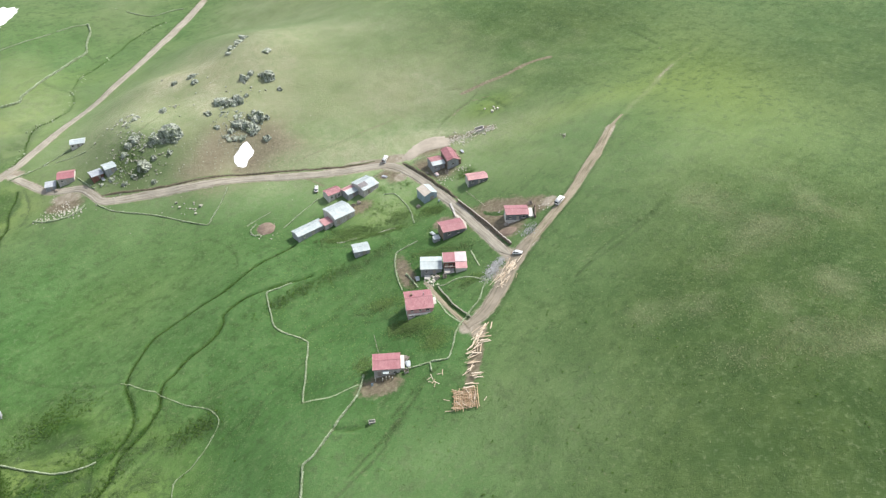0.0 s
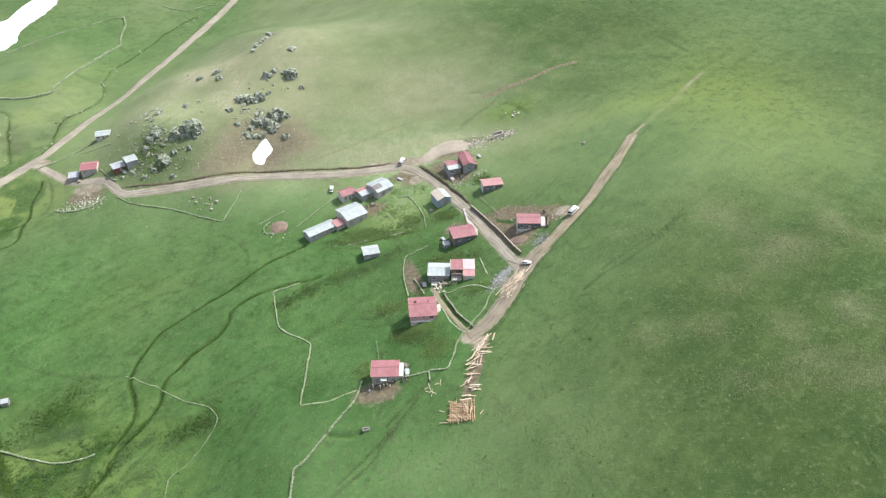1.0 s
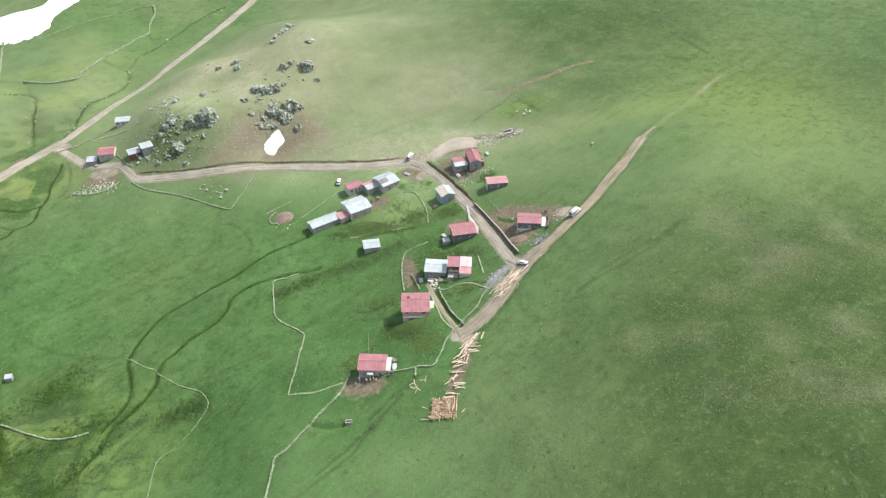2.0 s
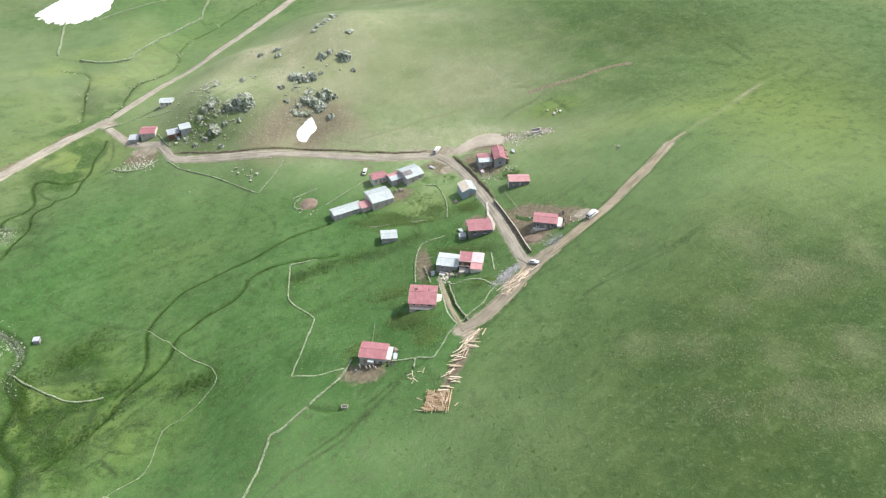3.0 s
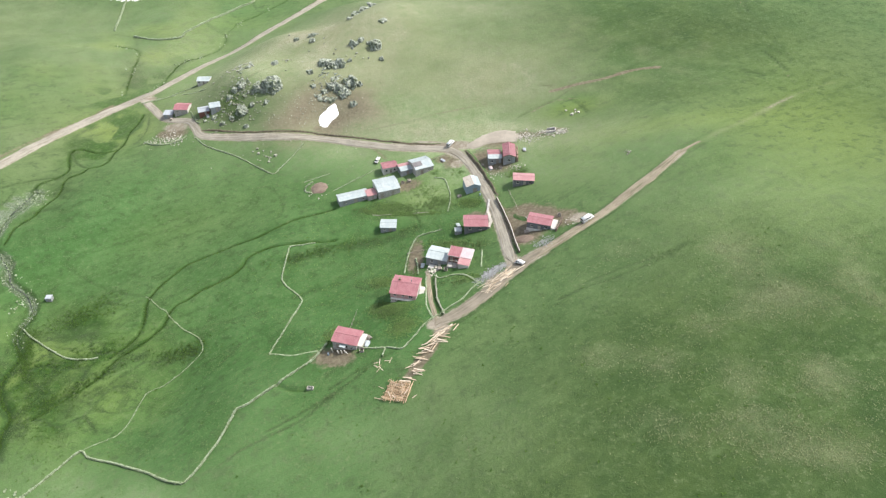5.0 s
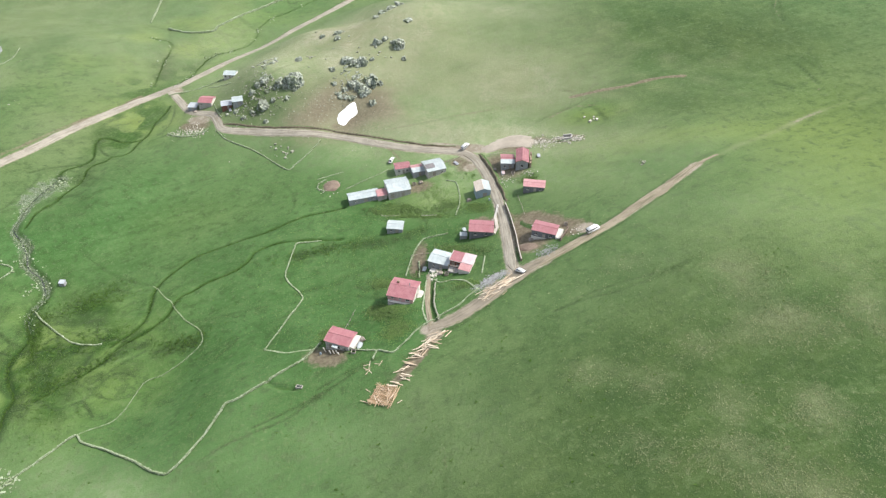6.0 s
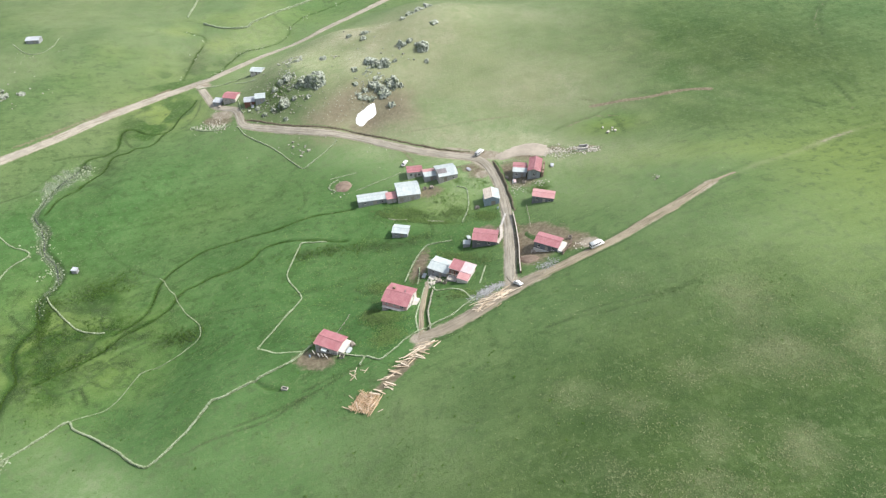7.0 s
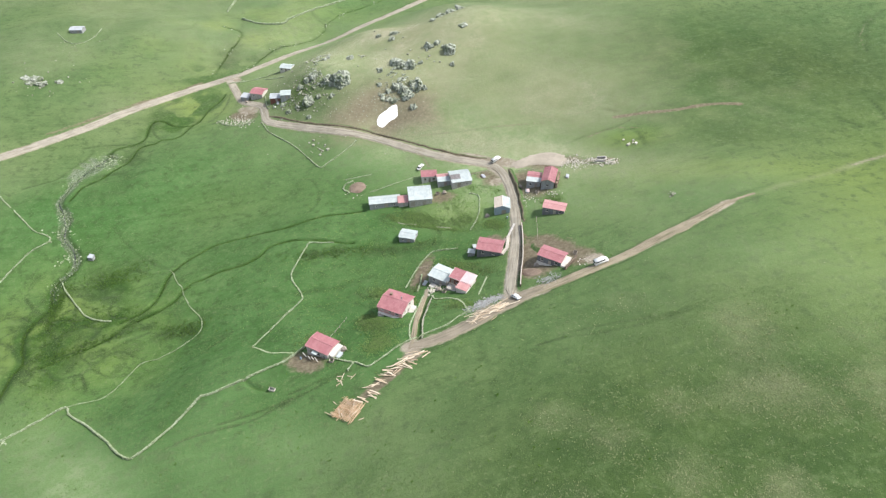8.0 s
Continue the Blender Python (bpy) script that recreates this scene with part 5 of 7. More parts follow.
house("tall red-roofed house with ochre masonry side", 2.8, 241.3, 5.2, 9.6, 18, 3.6, 1.0, M_GREYWALL, M_REDROOF, right_walls=M_OCHRE, ridge_deep=True, fascia=M_OCHRE,
      front=((W, 0.0, 1.1, 1.0, 1.1),))
h2 = house("older red-roofed annex with patched white roof", -2.8, 240, 5.6, 7.0, 22, 2.9, 0.8, M_GREYWALL, M_REDROOF, ridge_deep=False,
      front=((W, -1.2, 0.9, 0.9, 1.0), (D, 1.0, 0.0, 1.0, 2.0)), category="house")
bm = fresh()
ribbed(bm, 5.7, 2.4, pose(-2.85, -3.6, 2.93, math.degrees(math.atan2(0.8, 3.5))))
part("roof_sheet", bm, M_WHITEROOF, h2, "pale galvanised patch")
house("barn with rounded white roof beside the road", -6.3, 221.5, 6.0, 6.6, 31, 3.4, 1.1, M_BLUEWALL, M_WHITEROOF, "barn", ridge_deep=True, back_roof=M_BEIGEROOF, front=((D, 0.6, 0.0, 1.6, 2.2),), group="barns of the hamlet")
house("long low barn under pale galvanised sheets", -52, 208.9, 12.6, 5.2, 42, 2.6, 0.7, M_GREYWALL, M_WHITEROOF, "barn",
      front=((W, -3.5, 0.9, 0.8, 0.7), (D, 0.5, -0.1, 1.5, 2.0), (W, 3.6, 0.9, 0.8, 0.7)), group="barns of the hamlet")
house("square barn under a broad pale sheet roof", -41.2, 217.8, 9.4, 9.4, 40, 3.2, 1.0, M_STONEWALL, M_WHITEROOF, "barn",
      front=((D, -3.0, 0.0, 1.5, 2.1), (D, 1.4, 0.0, 1.1, 2.1)), right_walls=M_WHITE, group="barns of the hamlet")
house("low link shed with a pink sheet roof", -45.6, 212.4, 4.2, 4.2, 42, 2.3, 0.5, M_STONEWALL, M_PINKROOF, "shed", front=((D, 0.3, 0.0, 0.9, 1.8),), mono=True)
house("small red-roofed house among the barns", -45.3, 230.2, 6.6, 5.0, 38, 2.9, 0.8, M_WHITE, M_REDROOF, front=((W, -1.6, 0.9, 0.9, 1.0), (D, 0.2, 0.0, 0.9, 1.9), (W, 1.8, 0.9, 0.9, 1.0)))
house("small shed with bleached sheet roof between two barns", -38.2, 230.2, 5.4, 5.6, 42, 2.6, 0.6, M_GREYWALL, M_WHITEROOF, "shed", back_roof=M_PINKROOF, front=((D, 0.5, 0.0, 1.0, 1.9),))
e2 = house("barn with white roof and one dark grey panel", -32, 232.9, 8.3, 8.4, 45, 3.0, 1.0, M_STONEWALL, M_WHITEROOF, "barn",
      front=((D, -1.2, 0.0, 1.4, 2.1), (W, 2.2, 0.9, 0.9, 0.8)), group="barns of the hamlet")
bm = fresh()
ribbed(bm, 4.0, 2.6, pose(-4.15, -2.55, 2.99 + 1.65 * 0.238, math.degrees(math.atan2(1.0, 4.2))))
part("roof_sheet", bm, M_SLATEROOF, e2, "dark weathered roof sheets")
house("lone white-roofed shed in the meadow", -30.4, 195, 6.2, 5.2, 19, 2.3, 0.6, M_GREYWALL, M_WHITEROOF, "shed", front=((D, 0.8, -0.1, 1.1, 1.8), (W, -1.4, 0.8, 0.7, 0.6)))
house("white cottage beside the valley road", -172.2, 280.1, 6.8, 5.4, 20, 2.3, 0.7, M_WHITE, M_WHITEROOF, front=((W, -2.2, 0.9, 0.9, 0.9), (D, 0.2, 0.0, 1.0, 1.9), (W, 2.2, 0.9, 0.9, 0.9)))
house("red-roofed cottage at the road fork", -166.1, 252.8, 7.2, 7.0, 18, 2.8, 0.9, M_STONEWALL, M_REDROOF, right_walls=M_WHITE, front=((W, -1.8, 0.9, 0.9, 0.9), (D, 0.6, 0.0, 1.0, 1.9)))
house("dark tumbledown shed beside the cottage", -172.4, 249.2, 4.6, 4.4, 20, 2.0, 0.4, M_GREYWALL, M_GREYROOF, "shed", mono=True, front=((D, 0.3, 0.0, 1.0, 1.7),))
house("brown board shed under weathered sheets", -150.9, 249.7, 5.4, 5.6, 40, 2.2, 0.6, M_BROWNWALL, M_GREYROOF, "shed", front=((D, 0.6, 0.0, 1.0, 1.7),))
house("small white-roofed shed below the crags", -145.2, 251.5, 5.2, 5.6, 40, 2.4, 0.6, M_GREYWALL, M_WHITEROOF, "shed", front=((D, 0.6, 0.0, 1.0, 1.8),))
house("lone stone hut with a pale roof in the far pasture", -305.9, 245.4, 7.6, 5.8, 34, 2.3, 0.7, M_GREYWALL, M_GREYROOF, "hut", front=((W, -1.8, 0.9, 0.8, 0.8), (D, 1.2, 0.0, 1.0, 1.9)))
house("tiny grey hut with a weathered roof beside the stream", -139.7, 132.2, 2.3, 1.9, 20, 1.5, 0.3, M_GREYWALL, M_GREYROOF, "hut", over=0.15, mono=True, front=((D, 0.2, 0.0, 0.8, 1.4),))
house("small lean-to with pale sheet roof", -2.4, 193.6, 2.6, 2.0, 22, 1.6, 0.3, M_GREYWALL, M_WHITEROOF, "lean-to", over=0.15, mono=True)


# ---- dry stone walls ----
BRICK = np.array([(x, y, z) for x in (-1, 1) for y in (-1, 1) for z in (-1, 1)], float) * 0.5
SIDES = np.array([(0, 1, 3, 2), (4, 6, 7, 5), (0, 4, 5, 1), (2, 3, 7, 6), (0, 2, 6, 4), (1, 5, 7, 3)])
RS = np.random.RandomState(11)


def stones(name, xyz, size, turn, material):
    """Many rough blocks in one mesh: their middles, sizes and turns."""
    n = len(xyz)
    v = BRICK[None] * (1 + 0.35 * (RS.rand(n, 8, 3) - 0.5)) * size[:, None, :]
    c, s = np.cos(turn)[:, None], np.sin(turn)[:, None]
    v = np.stack([v[..., 0] * c - v[..., 1] * s, v[..., 0] * s + v[..., 1] * c, v[..., 2]], -1) + xyz[:, None, :]
    return mesh_object(name, v.reshape(-1, 3), (SIDES[None] + 8 * np.arange(n)[:, None, None]).reshape(-1, 4), material, False)


def stone_wall(points, high=0.75, wide=0.7, label="rough dry stone field wall", material=None, gaps=0.12, block=1.0):
    line = smooth(points, 0.42)
    high, wide = 0.72 * high, 0.24 * wide
    t = np.arange(len(line)) * 0.42
    line = line + 0.25 * (np.stack([vnoise(t, t * 0 + line[0, 0], 3.5), vnoise(t, t * 0 + line[0, 1] + 50, 3.5)], -1) - 0.5)
    d = np.gradient(line, axis=0)
    a = np.arctan2(d[:, 1], d[:, 0])
    keep = vnoise(t, t * 0 + line[0, 0], 7) > gaps
    tall = high * (0.65 + 0.6 * vnoise(t, t * 0 + line[0, 1], 4))
    xyz, size, turn = [], [], []
    for lane in (-0.5, 0.0, 0.5):
        for course in range(2 if lane else 3):
            k = keep & (RS.rand(len(line)) > (0.12 + 0.25 * (course == 2)))
            n = k.sum()
            off = lane * wide * (0.62 - 0.1 * course) + 0.05 * RS.randn(n)
            x = line[k, 0] - np.sin(a[k]) * off + 0.05 * RS.randn(n)
            y = line[k, 1] + np.cos(a[k]) * off + 0.05 * RS.randn(n)
            xyz.append(np.stack([x, y, ground(x, y) + tall[k] * (0.12 + 0.33 * course)], -1))
            size.append(np.stack([(0.22 + 0.2 * RS.rand(n)) * block, (0.17 + 0.14 * RS.rand(n)) * block, tall[k] * (0.40 + 0.15 * RS.rand(n))], -1))
            turn.append(a[k] + 0.5 * RS.randn(n))
    return tagged(stones("dry_stone_wall", np.concatenate(xyz), np.concatenate(size), np.concatenate(turn), material or M_WALLSTONE), label, "stone wall", "field walls", kind="stuff")


stone_wall([(-23.4, 131.6), (-24.0, 126.6), (-25.2, 122.6), (-27.5, 118.7), (-29.6, 114.7), (-31.4, 110.9), (-33.1, 107.5), (-34.9, 104.6), (-36.7, 102.8), (-36.6, 99.5), (-36.3, 96.0), (-35.9, 92.0), (-36.0, 87.5), (-36.4, 82.6), (-37.2, 79.2),
            (-38.5, 78.6), (-41.9, 78.5), (-45.5, 78.9), (-49.8, 79.7), (-53.1, 80.1), (-58.8, 80.6), (-64.8, 81.2), (-71.0, 81.2), (-75.1, 81.4), (-78.6, 82.4), (-79.7, 77.2), (-80.5, 73.2), (-81.2, 69.2), (-82.2, 65.5), (-82.7, 62.4)], 1.1, 1.9, "long pale dry stone wall below the houses", gaps=0.0)
stone_wall([(-78.8, 82.6), (-76.9, 85.5), (-74.1, 88.8), (-72.7, 91.2), (-73.0, 95.0), (-73.8, 97.9), (-74.8, 101.0), (-75.8, 104.4), (-76.0, 107.1), (-75.0, 109.0), (-72.7, 111.3), (-71.0, 114.0), (-69.4, 117.2), (-67.9, 121.3), (-67.3, 124.1), (-67.7, 126.6), (-70.0, 128.9), (-72.8, 130.3), (-76.8, 131.3), (-80.4, 132.2), (-84.0, 133.6), (-87.6, 135.3), (-90.4, 137.1), (-93.7, 138.0), (-97.5, 139.7), (-101.0, 141.6), (-103.6, 142.0)], 0.36, 0.28, "mossy broken field wall across the ditches", M_MOSSWALL, gaps=0.0, block=0.72)
stone_wall([(-12.5, 130.9), (-6.8, 131.5), (-3.1, 132.1), (1.2, 132.2), (2.4, 135.2), (3.2, 138.7), (3.7, 142.2), (5.8, 146.8), (8.2, 150.8), (11.4, 155.8), (12.9, 161.2), (14.7, 165.3)], 0.7, 0.7, "low stone wall along the dirt road", gaps=0.05)
stone_wall([(-2.4, 169.0), (0.5, 167.8), (4.0, 169.2), (7.4, 169.3), (10.5, 167.9), (14.4, 164.6)], 0.5, 0.5, gaps=0.12)
stone_wall([(5.0, 147.1), (1.2, 152.5), (-1.9, 160.3), (-5.1, 168.4)], 0.25, 0.3, "low edging of stones along the driveway", gaps=0.25)
stone_wall([(8.4, 148.6), (5.6, 152.7), (2.7, 157.6), (0.7, 162.4), (-1.6, 167.6)], 0.4, 0.4, "dark stone edge of the driveway ditch", M_DARKSTONE, gaps=0.2)
stone_wall([(9.8, 183.0), (11.0, 178.4), (12.2, 174.0)], 0.4, 0.4, "short line of stones in the grass", gaps=0.3)
stone_wall([(-41.2, 126.4), (-41.8, 130.6), (-41.9, 135.0), (-42.5, 140.3), (-43.0, 145.6), (-43.6, 150.3), (-44.5, 152.4), (-48.3, 154.8), (-51.8, 156.3), (-55.2, 158.2), (-56.6, 160.2), (-58.0, 163.9), (-59.6, 168.1), (-61.2, 172.5), (-61.7, 175.4), (-58.2, 177.3), (-54.0, 179.8)], 0.65, 0.7, "winding stone wall round the meadow", gaps=0.06)
stone_wall([(-146.0, 234.4), (-139.0, 230.6), (-132.0, 229.2), (-125.0, 228.8), (-117.0, 227.2), (-106.2, 223.0), (-95.6, 219.0), (-94.2, 222.8), (-93.0, 228.0), (-92.0, 233.2), (-91.4, 239.6)], 0.7, 0.7, "angled field wall below the road", gaps=0.1)
stone_wall([(-23.8, 227.4), (-20.1, 227.2), (-16.8, 223.0), (-13.3, 216.4), (-11.8, 211.1), (-10.9, 206.8)], 0.6, 0.6, "garden wall behind the barns")
stone_wall([(-45.2, 208), (-40.6, 202.1), (-32, 203.5), (-20.5, 205.4), (-11.6, 206.9)], 0.2, 0.3, "overgrown garden wall", M_DARKSTONE, gaps=0.7)
stone_wall([(-138.3, 118.0), (-134.7, 116.5), (-129.2, 115.0), (-123.4, 113.6), (-117.6, 112.1), (-112.8, 111.1), (-108.7, 111.3), (-104.1, 112.3), (-100.9, 113.8)], 0.7, 0.75, "stone wall by the marshy hollow", gaps=0.02)
stone_wall([(-201.5, 132.6), (-186.2, 130.6), (-171.7, 128.6), (-162.3, 129.7), (-162.7, 120), (-159.1, 107.9), (-156.1, 101)], 0.7, 0.8, "field wall beyond the stream")
stone_wall([(-233.6, 440.0), (-229.3, 431.8), (-226.6, 418.1), (-222.9, 406.1), (-225.5, 394.2), (-227.1, 382.5), (-228.8, 370.6), (-229.8, 361.9), (-230.7, 352.4), (-231.7, 343.0), (-230.4, 337.6), (-234.4, 332.8), (-243.9, 328.0), (-258.0, 327.6)], 1.5, 2.6, "stone walls of the far fields", block=1.9)
stone_wall([(-272.0, 326.8), (-279.3, 336.6), (-286.4, 348.9), (-294.0, 362.0), (-300.0, 374.0)], 1.5, 2.6, "stone walls of the far fields", block=1.9)
stone_wall([(-280.1, 379.9), (-272.5, 391.2), (-262.0, 406.1), (-251.0, 421.1), (-242.1, 434.0), (-234.0, 440.0)], 0.7, 1.2, "low mossy bank of stones round the far field", gaps=0.25, block=1.3)
stone_wall([(-225.5, 467.5), (-211.2, 462.6), (-199.2, 461.8), (-190.6, 471.7), (-182.4, 477.4)], 0.7, 1.2, "low mossy bank of stones round the far field", gaps=0.2, block=1.3)
stone_wall([(-41.2, 126.4), (-36.8, 126.0), (-32.2, 125.9), (-28.7, 127.1), (-24.8, 128.4)], 0.16, 0.25, "sunken line of field stones", gaps=0.5)
stone_wall([(-190.5, 261.7), (-183.1, 267.8), (-172.2, 269.2), (-162.9, 268.6)], 0.6, 0.7, "low wall behind the fork cottage", gaps=0.1)
stone_wall([(-13.9, 170.7), (-16.8, 181.5), (-17.2, 189.4), (-15.8, 191.9), (-9.5, 195.6)], 0.6, 0.55, "stone wall round the vegetable plot", gaps=0.05)
stone_wall([(-172.0, 228.6), (-164.3, 227.4), (-158.2, 228.6), (-154.1, 231.0), (-151.5, 234.5)], 0.9, 1.4, "curved rubble embankment below the fork", gaps=0.0, block=1.5)
stone_wall([(-8.4, 170.0), (-11.0, 175.3), (-12.9, 178.3)], 0.9, 0.7, "stone wall along the vegetable plot", gaps=0.0)
stone_wall([(-195.5, 257.3), (-188.3, 264.8), (-179.9, 273.7), (-175.7, 278.1)], 0.9, 0.9, "low wall by the fork", gaps=0.2)
stone_wall([(-78.1, 215.9), (-69.4, 223.5), (-62, 229.7)], 0.4, 0.4, "sunken line of field stones", gaps=0.45)
stone_wall([(-62.8, 213.1), (-57.9, 220.2), (-51.4, 229.2)], 0.4, 0.45, "sunken line of field stones", gaps=0.2)
stone_wall([(-160.6, 251.5), (-155.4, 247.1), (-149.8, 243.3), (-143.7, 247.1)], 0.8, 0.6, "yard wall of the brown shed")
stone_wall([(-313.5, 237), (-297.3, 232.8), (-290.4, 235.3), (-290.5, 244.6), (-298.3, 255.6)], 0.6, 0.6, "wall round the lone hut")
stone_wall([(-3.8, 131.9), (-3.4, 128.8)], 0.7, 0.6, "short stub of stone wall", gaps=0.0)
stone_wall([(-74.5, 216.5), (-76, 213), (-74.5, 210.2), (-71, 209.6)], 0.9, 1.0, "rough stone ring round an earth mound", gaps=0.0)
stone_wall([(11.8, 256), (17.5, 257), (21, 260)], 0.7, 0.9, "ruined stone footing", gaps=0.1)


# ---- banks and the retaining wall ----
def bank(name, points, high, back, material, label, seed, foot=0.0):
    """A cut bank: a steep face over the road, running back into the slope. The face is on the right of the line."""
    line = smooth(points, 0.8)
    d = np.gradient(line, axis=0)
    d /= np.linalg.norm(d, axis=1)[:, None]
    side = np.stack([-d[:, 1], d[:, 0]], -1)
    n = len(line)
    t = np.arange(n) * 0.8
    h = high * (0.55 + 0.8 * vnoise(t, t * 0 + seed, 5)) * np.clip(np.minimum(t, t[::-1]) / 6, 0.05, 1)
    w = 0.5 * (vnoise(t, t * 0 + seed + 5, 2.5) - 0.5)
    rows = []
    for off, up in ((-0.1, -0.25), (0.15, 0.45), (0.3, 0.95), (0.75, 1.05), (back, -0.15)):
        p = line + side * (off + w[:, None])
        z = ground(p[:, 0], p[:, 1]) + (h * up if up > 0 else up)
        rows.append(np.concatenate([p, z[:, None]], 1))
    v = np.stack(rows, 1).reshape(-1, 3)
    i = (np.arange(4)[None, :] + 5 * np.arange(n - 1)[:, None]).ravel()
    return tagged(mesh_object(name, v, np.stack([i, i + 5, i + 6, i + 1], -1), material, True, (("soil", np.tile([1, 1, 0.9, 0.45, 0.0], n)),)), label, "bank", kind="structure")


bank("earth_bank", [(-146, 238.6), (-135, 239.2), (-124, 240.4), (-112.4, 242.3), (-101.3, 244.7), (-91.1, 247.2), (-78.6, 247.1), (-63.6, 246.7), (-49.4, 246.7), (-36.3, 247.7), (-29.0, 248.6)], 0.5, 1.6, M_GROUND, "cut earth bank above the village road", 3)
bank("earth_bank", [(-17.5, 245.5), (-14.6, 242.3), (-10.8, 238.4), (-6.6, 233.2), (-2.6, 227.6), (1.6, 221.6), (5.2, 216.0)], 1.2, 2.2, M_GROUND, "dark cut earth bank beside the road bend", 8)
bank("earth_bank", [(33, 197.5), (28, 200.5), (20, 201.5), (16, 205)], 1.2, 2.5, M_GROUND, "raw earth cutting behind the house", 12)


def retaining_wall():
    line = smooth([(23.2, 180.4), (20.0, 187.0), (16.6, 194.6), (13.2, 201.2), (9.6, 207.8), (5.8, 214.2)], 2.0)
    wall = new("retaining_wall")
    tagged(wall, "straight concrete retaining wall with a pale cap beside the road", "retaining wall")
    for a, b in zip(line[:-1], line[1:]):
        mid, turn = (a + b) / 2, math.degrees(math.atan2(*(b - a)[::-1]))
        z, length = at(*mid), np.linalg.norm(b - a)
        p = part("wall_section", box(fresh(), -length / 2 - 0.01, length / 2 + 0.01, -0.2, 0.2, -0.8, 1.15), M_CUTSTONE, wall)
        p.matrix_local = pose(*mid, z, 0, 0, turn)
        q = part("cap", box(fresh(), -length / 2, length / 2, -0.08, 0.22, 1.15, 1.24, 0.02), M_CONCRETE, wall)
        q.matrix_local = pose(*mid, z, 0, 0, turn)


retaining_wall()


def low_wall(label, a, b, high, wide, material):
    a, b = np.array(a, float), np.array(b, float)
    mid, length = (a + b) / 2, np.linalg.norm(b - a)
    w = new("garden_wall")
    w.matrix_world = pose(*mid, at(*mid), 0, 0, math.degrees(math.atan2(*(b - a)[::-1])))
    tagged(w, label, "wall")
    steps = max(3, int(length / 0.7))
    for k in range(steps):
        x0, x1 = -length / 2 + length * k / steps, -length / 2 + length * (k + 1) / steps
        gx_, gy_ = a + (b - a) * (k + 0.5) / steps
        top, off = at(gx_, gy_) - at(*mid) + high * (0.85 + 0.25 * RS.rand()), 0.06 * RS.randn()
        part("masonry", box(fresh(), x0 + 0.003, x1 - 0.003, -wide / 2 + off, wide / 2 + off, top - high - 1.2, top, 0.02), material, w)


low_wall("pale masonry wall at the end of the house terrace", (32.4, 191.8), (33, 198.6), 1.3, 0.5, M_CUTSTONE)
low_wall("pale rubble wall stepping down to the house", (2.9, 214.2), (4.6, 206.9), 0.35, 0.8, M_STONEWALL)
low_wall("pale rubble ramp stepping down to the house", (4.6, 206.8), (7.7, 200.2), 0.4, 1.1, M_CONCRETE)
low_wall("pale rubble wall stepping down to the house", (8.3, 195.6), (7.8, 200.1), 0.7, 1.0, M_CONCRETE)
low_wall("roofless rubble hut wall above the terrace", (14.2, 257.0), (17.4, 257.7), 0.9, 0.5, M_STONEWALL)
low_wall("roofless rubble hut wall above the terrace", (13.8, 259.4), (17.0, 260.1), 1.0, 0.5, M_STONEWALL)
low_wall("roofless rubble hut wall above the terrace", (17.6, 258.0), (17.3, 259.9), 0.9, 0.5, M_STONEWALL)
low_wall("ochre masonry side wall of the upper house", (7.2, 238.3), (4.9, 245.9), 2.0, 0.7, M_OCHRE)


# ---- crags and boulders ----
def boulder_mesh(seed, sub=4):
    """A crag: upright ribs with clefts between them, and a broken top."""
    bm = fresh()
    bmesh.ops.create_icosphere(bm, subdivisions=sub, radius=1.0)
    off = Vector((seed * 7.3, seed * 3.1, seed * 5.7))
    for v in bm.verts:
        p = v.co.copy()
        d, cells = noise.voronoi(Vector((p.x * 2.1, p.y * 2.1, p.z * 0.5)) + off)
        e = noise.voronoi(p * 3.6 + off)[0]
        cleft, chip = min(1.0, (d[1] - d[0]) / 0.13), min(1.0, (e[1] - e[0]) / 0.3)
        tower = noise.noise(cells[0] * 5.3)
        f = 0.62 + 0.30 * noise.noise(p * 1.1 + off) + 0.17 * cleft + 0.10 * chip + 0.30 * tower * max(0.0, p.z + 0.2)
        c = max(abs(p.x), abs(p.y), abs(p.z))
        v.co = p * f * (0.55 + 0.45 / c * 0.85)
    bm.normal_update()
    me = bpy.data.meshes.new("rock")
    bm.to_mesh(me)
    bm.free()
    me.materials.append(M_ROCK)
    return me


BOULDERS = [boulder_mesh(k) for k in range(8)]
CRAG_WEST = [(-135.8, 264.1, 4.6), (-138.3, 261.0, 3.2), (-126.5, 263.5, 5.2), (-120.6, 265.8, 8.6), (-123.4, 262.6, 3.4), (-129.4, 250.7, 5.0), (-125.8, 254.5, 2.4), (-119.4, 257.0, 2.6), (-123.5, 243.9, 2.0), (-136.8, 244.0, 2.4),
             (-129.4, 283.2, 3.2), (-139.7, 257.0, 2.4), (-133.0, 247.0, 2.0), (-140.2, 278.6, 2.2), (-143.0, 246.5, 2.2)]
CRAG_EAST = [(-102.9, 287.5, 5.6), (-96.7, 288.2, 5.8), (-99.8, 285.6, 3.6), (-92.6, 274.2, 5.2), (-88.8, 273.2, 4.2), (-85.7, 272.4, 6.0), (-84.9, 279.0, 7.2), (-107.2, 279.2, 3.2), (-101.5, 271.0, 2.4), (-78.7, 267.0, 3.0),
             (-92.2, 292.4, 2.2), (-95.0, 270.0, 2.4), (-95.3, 265.9, 2.2), (-90.0, 266.7, 1.9)]
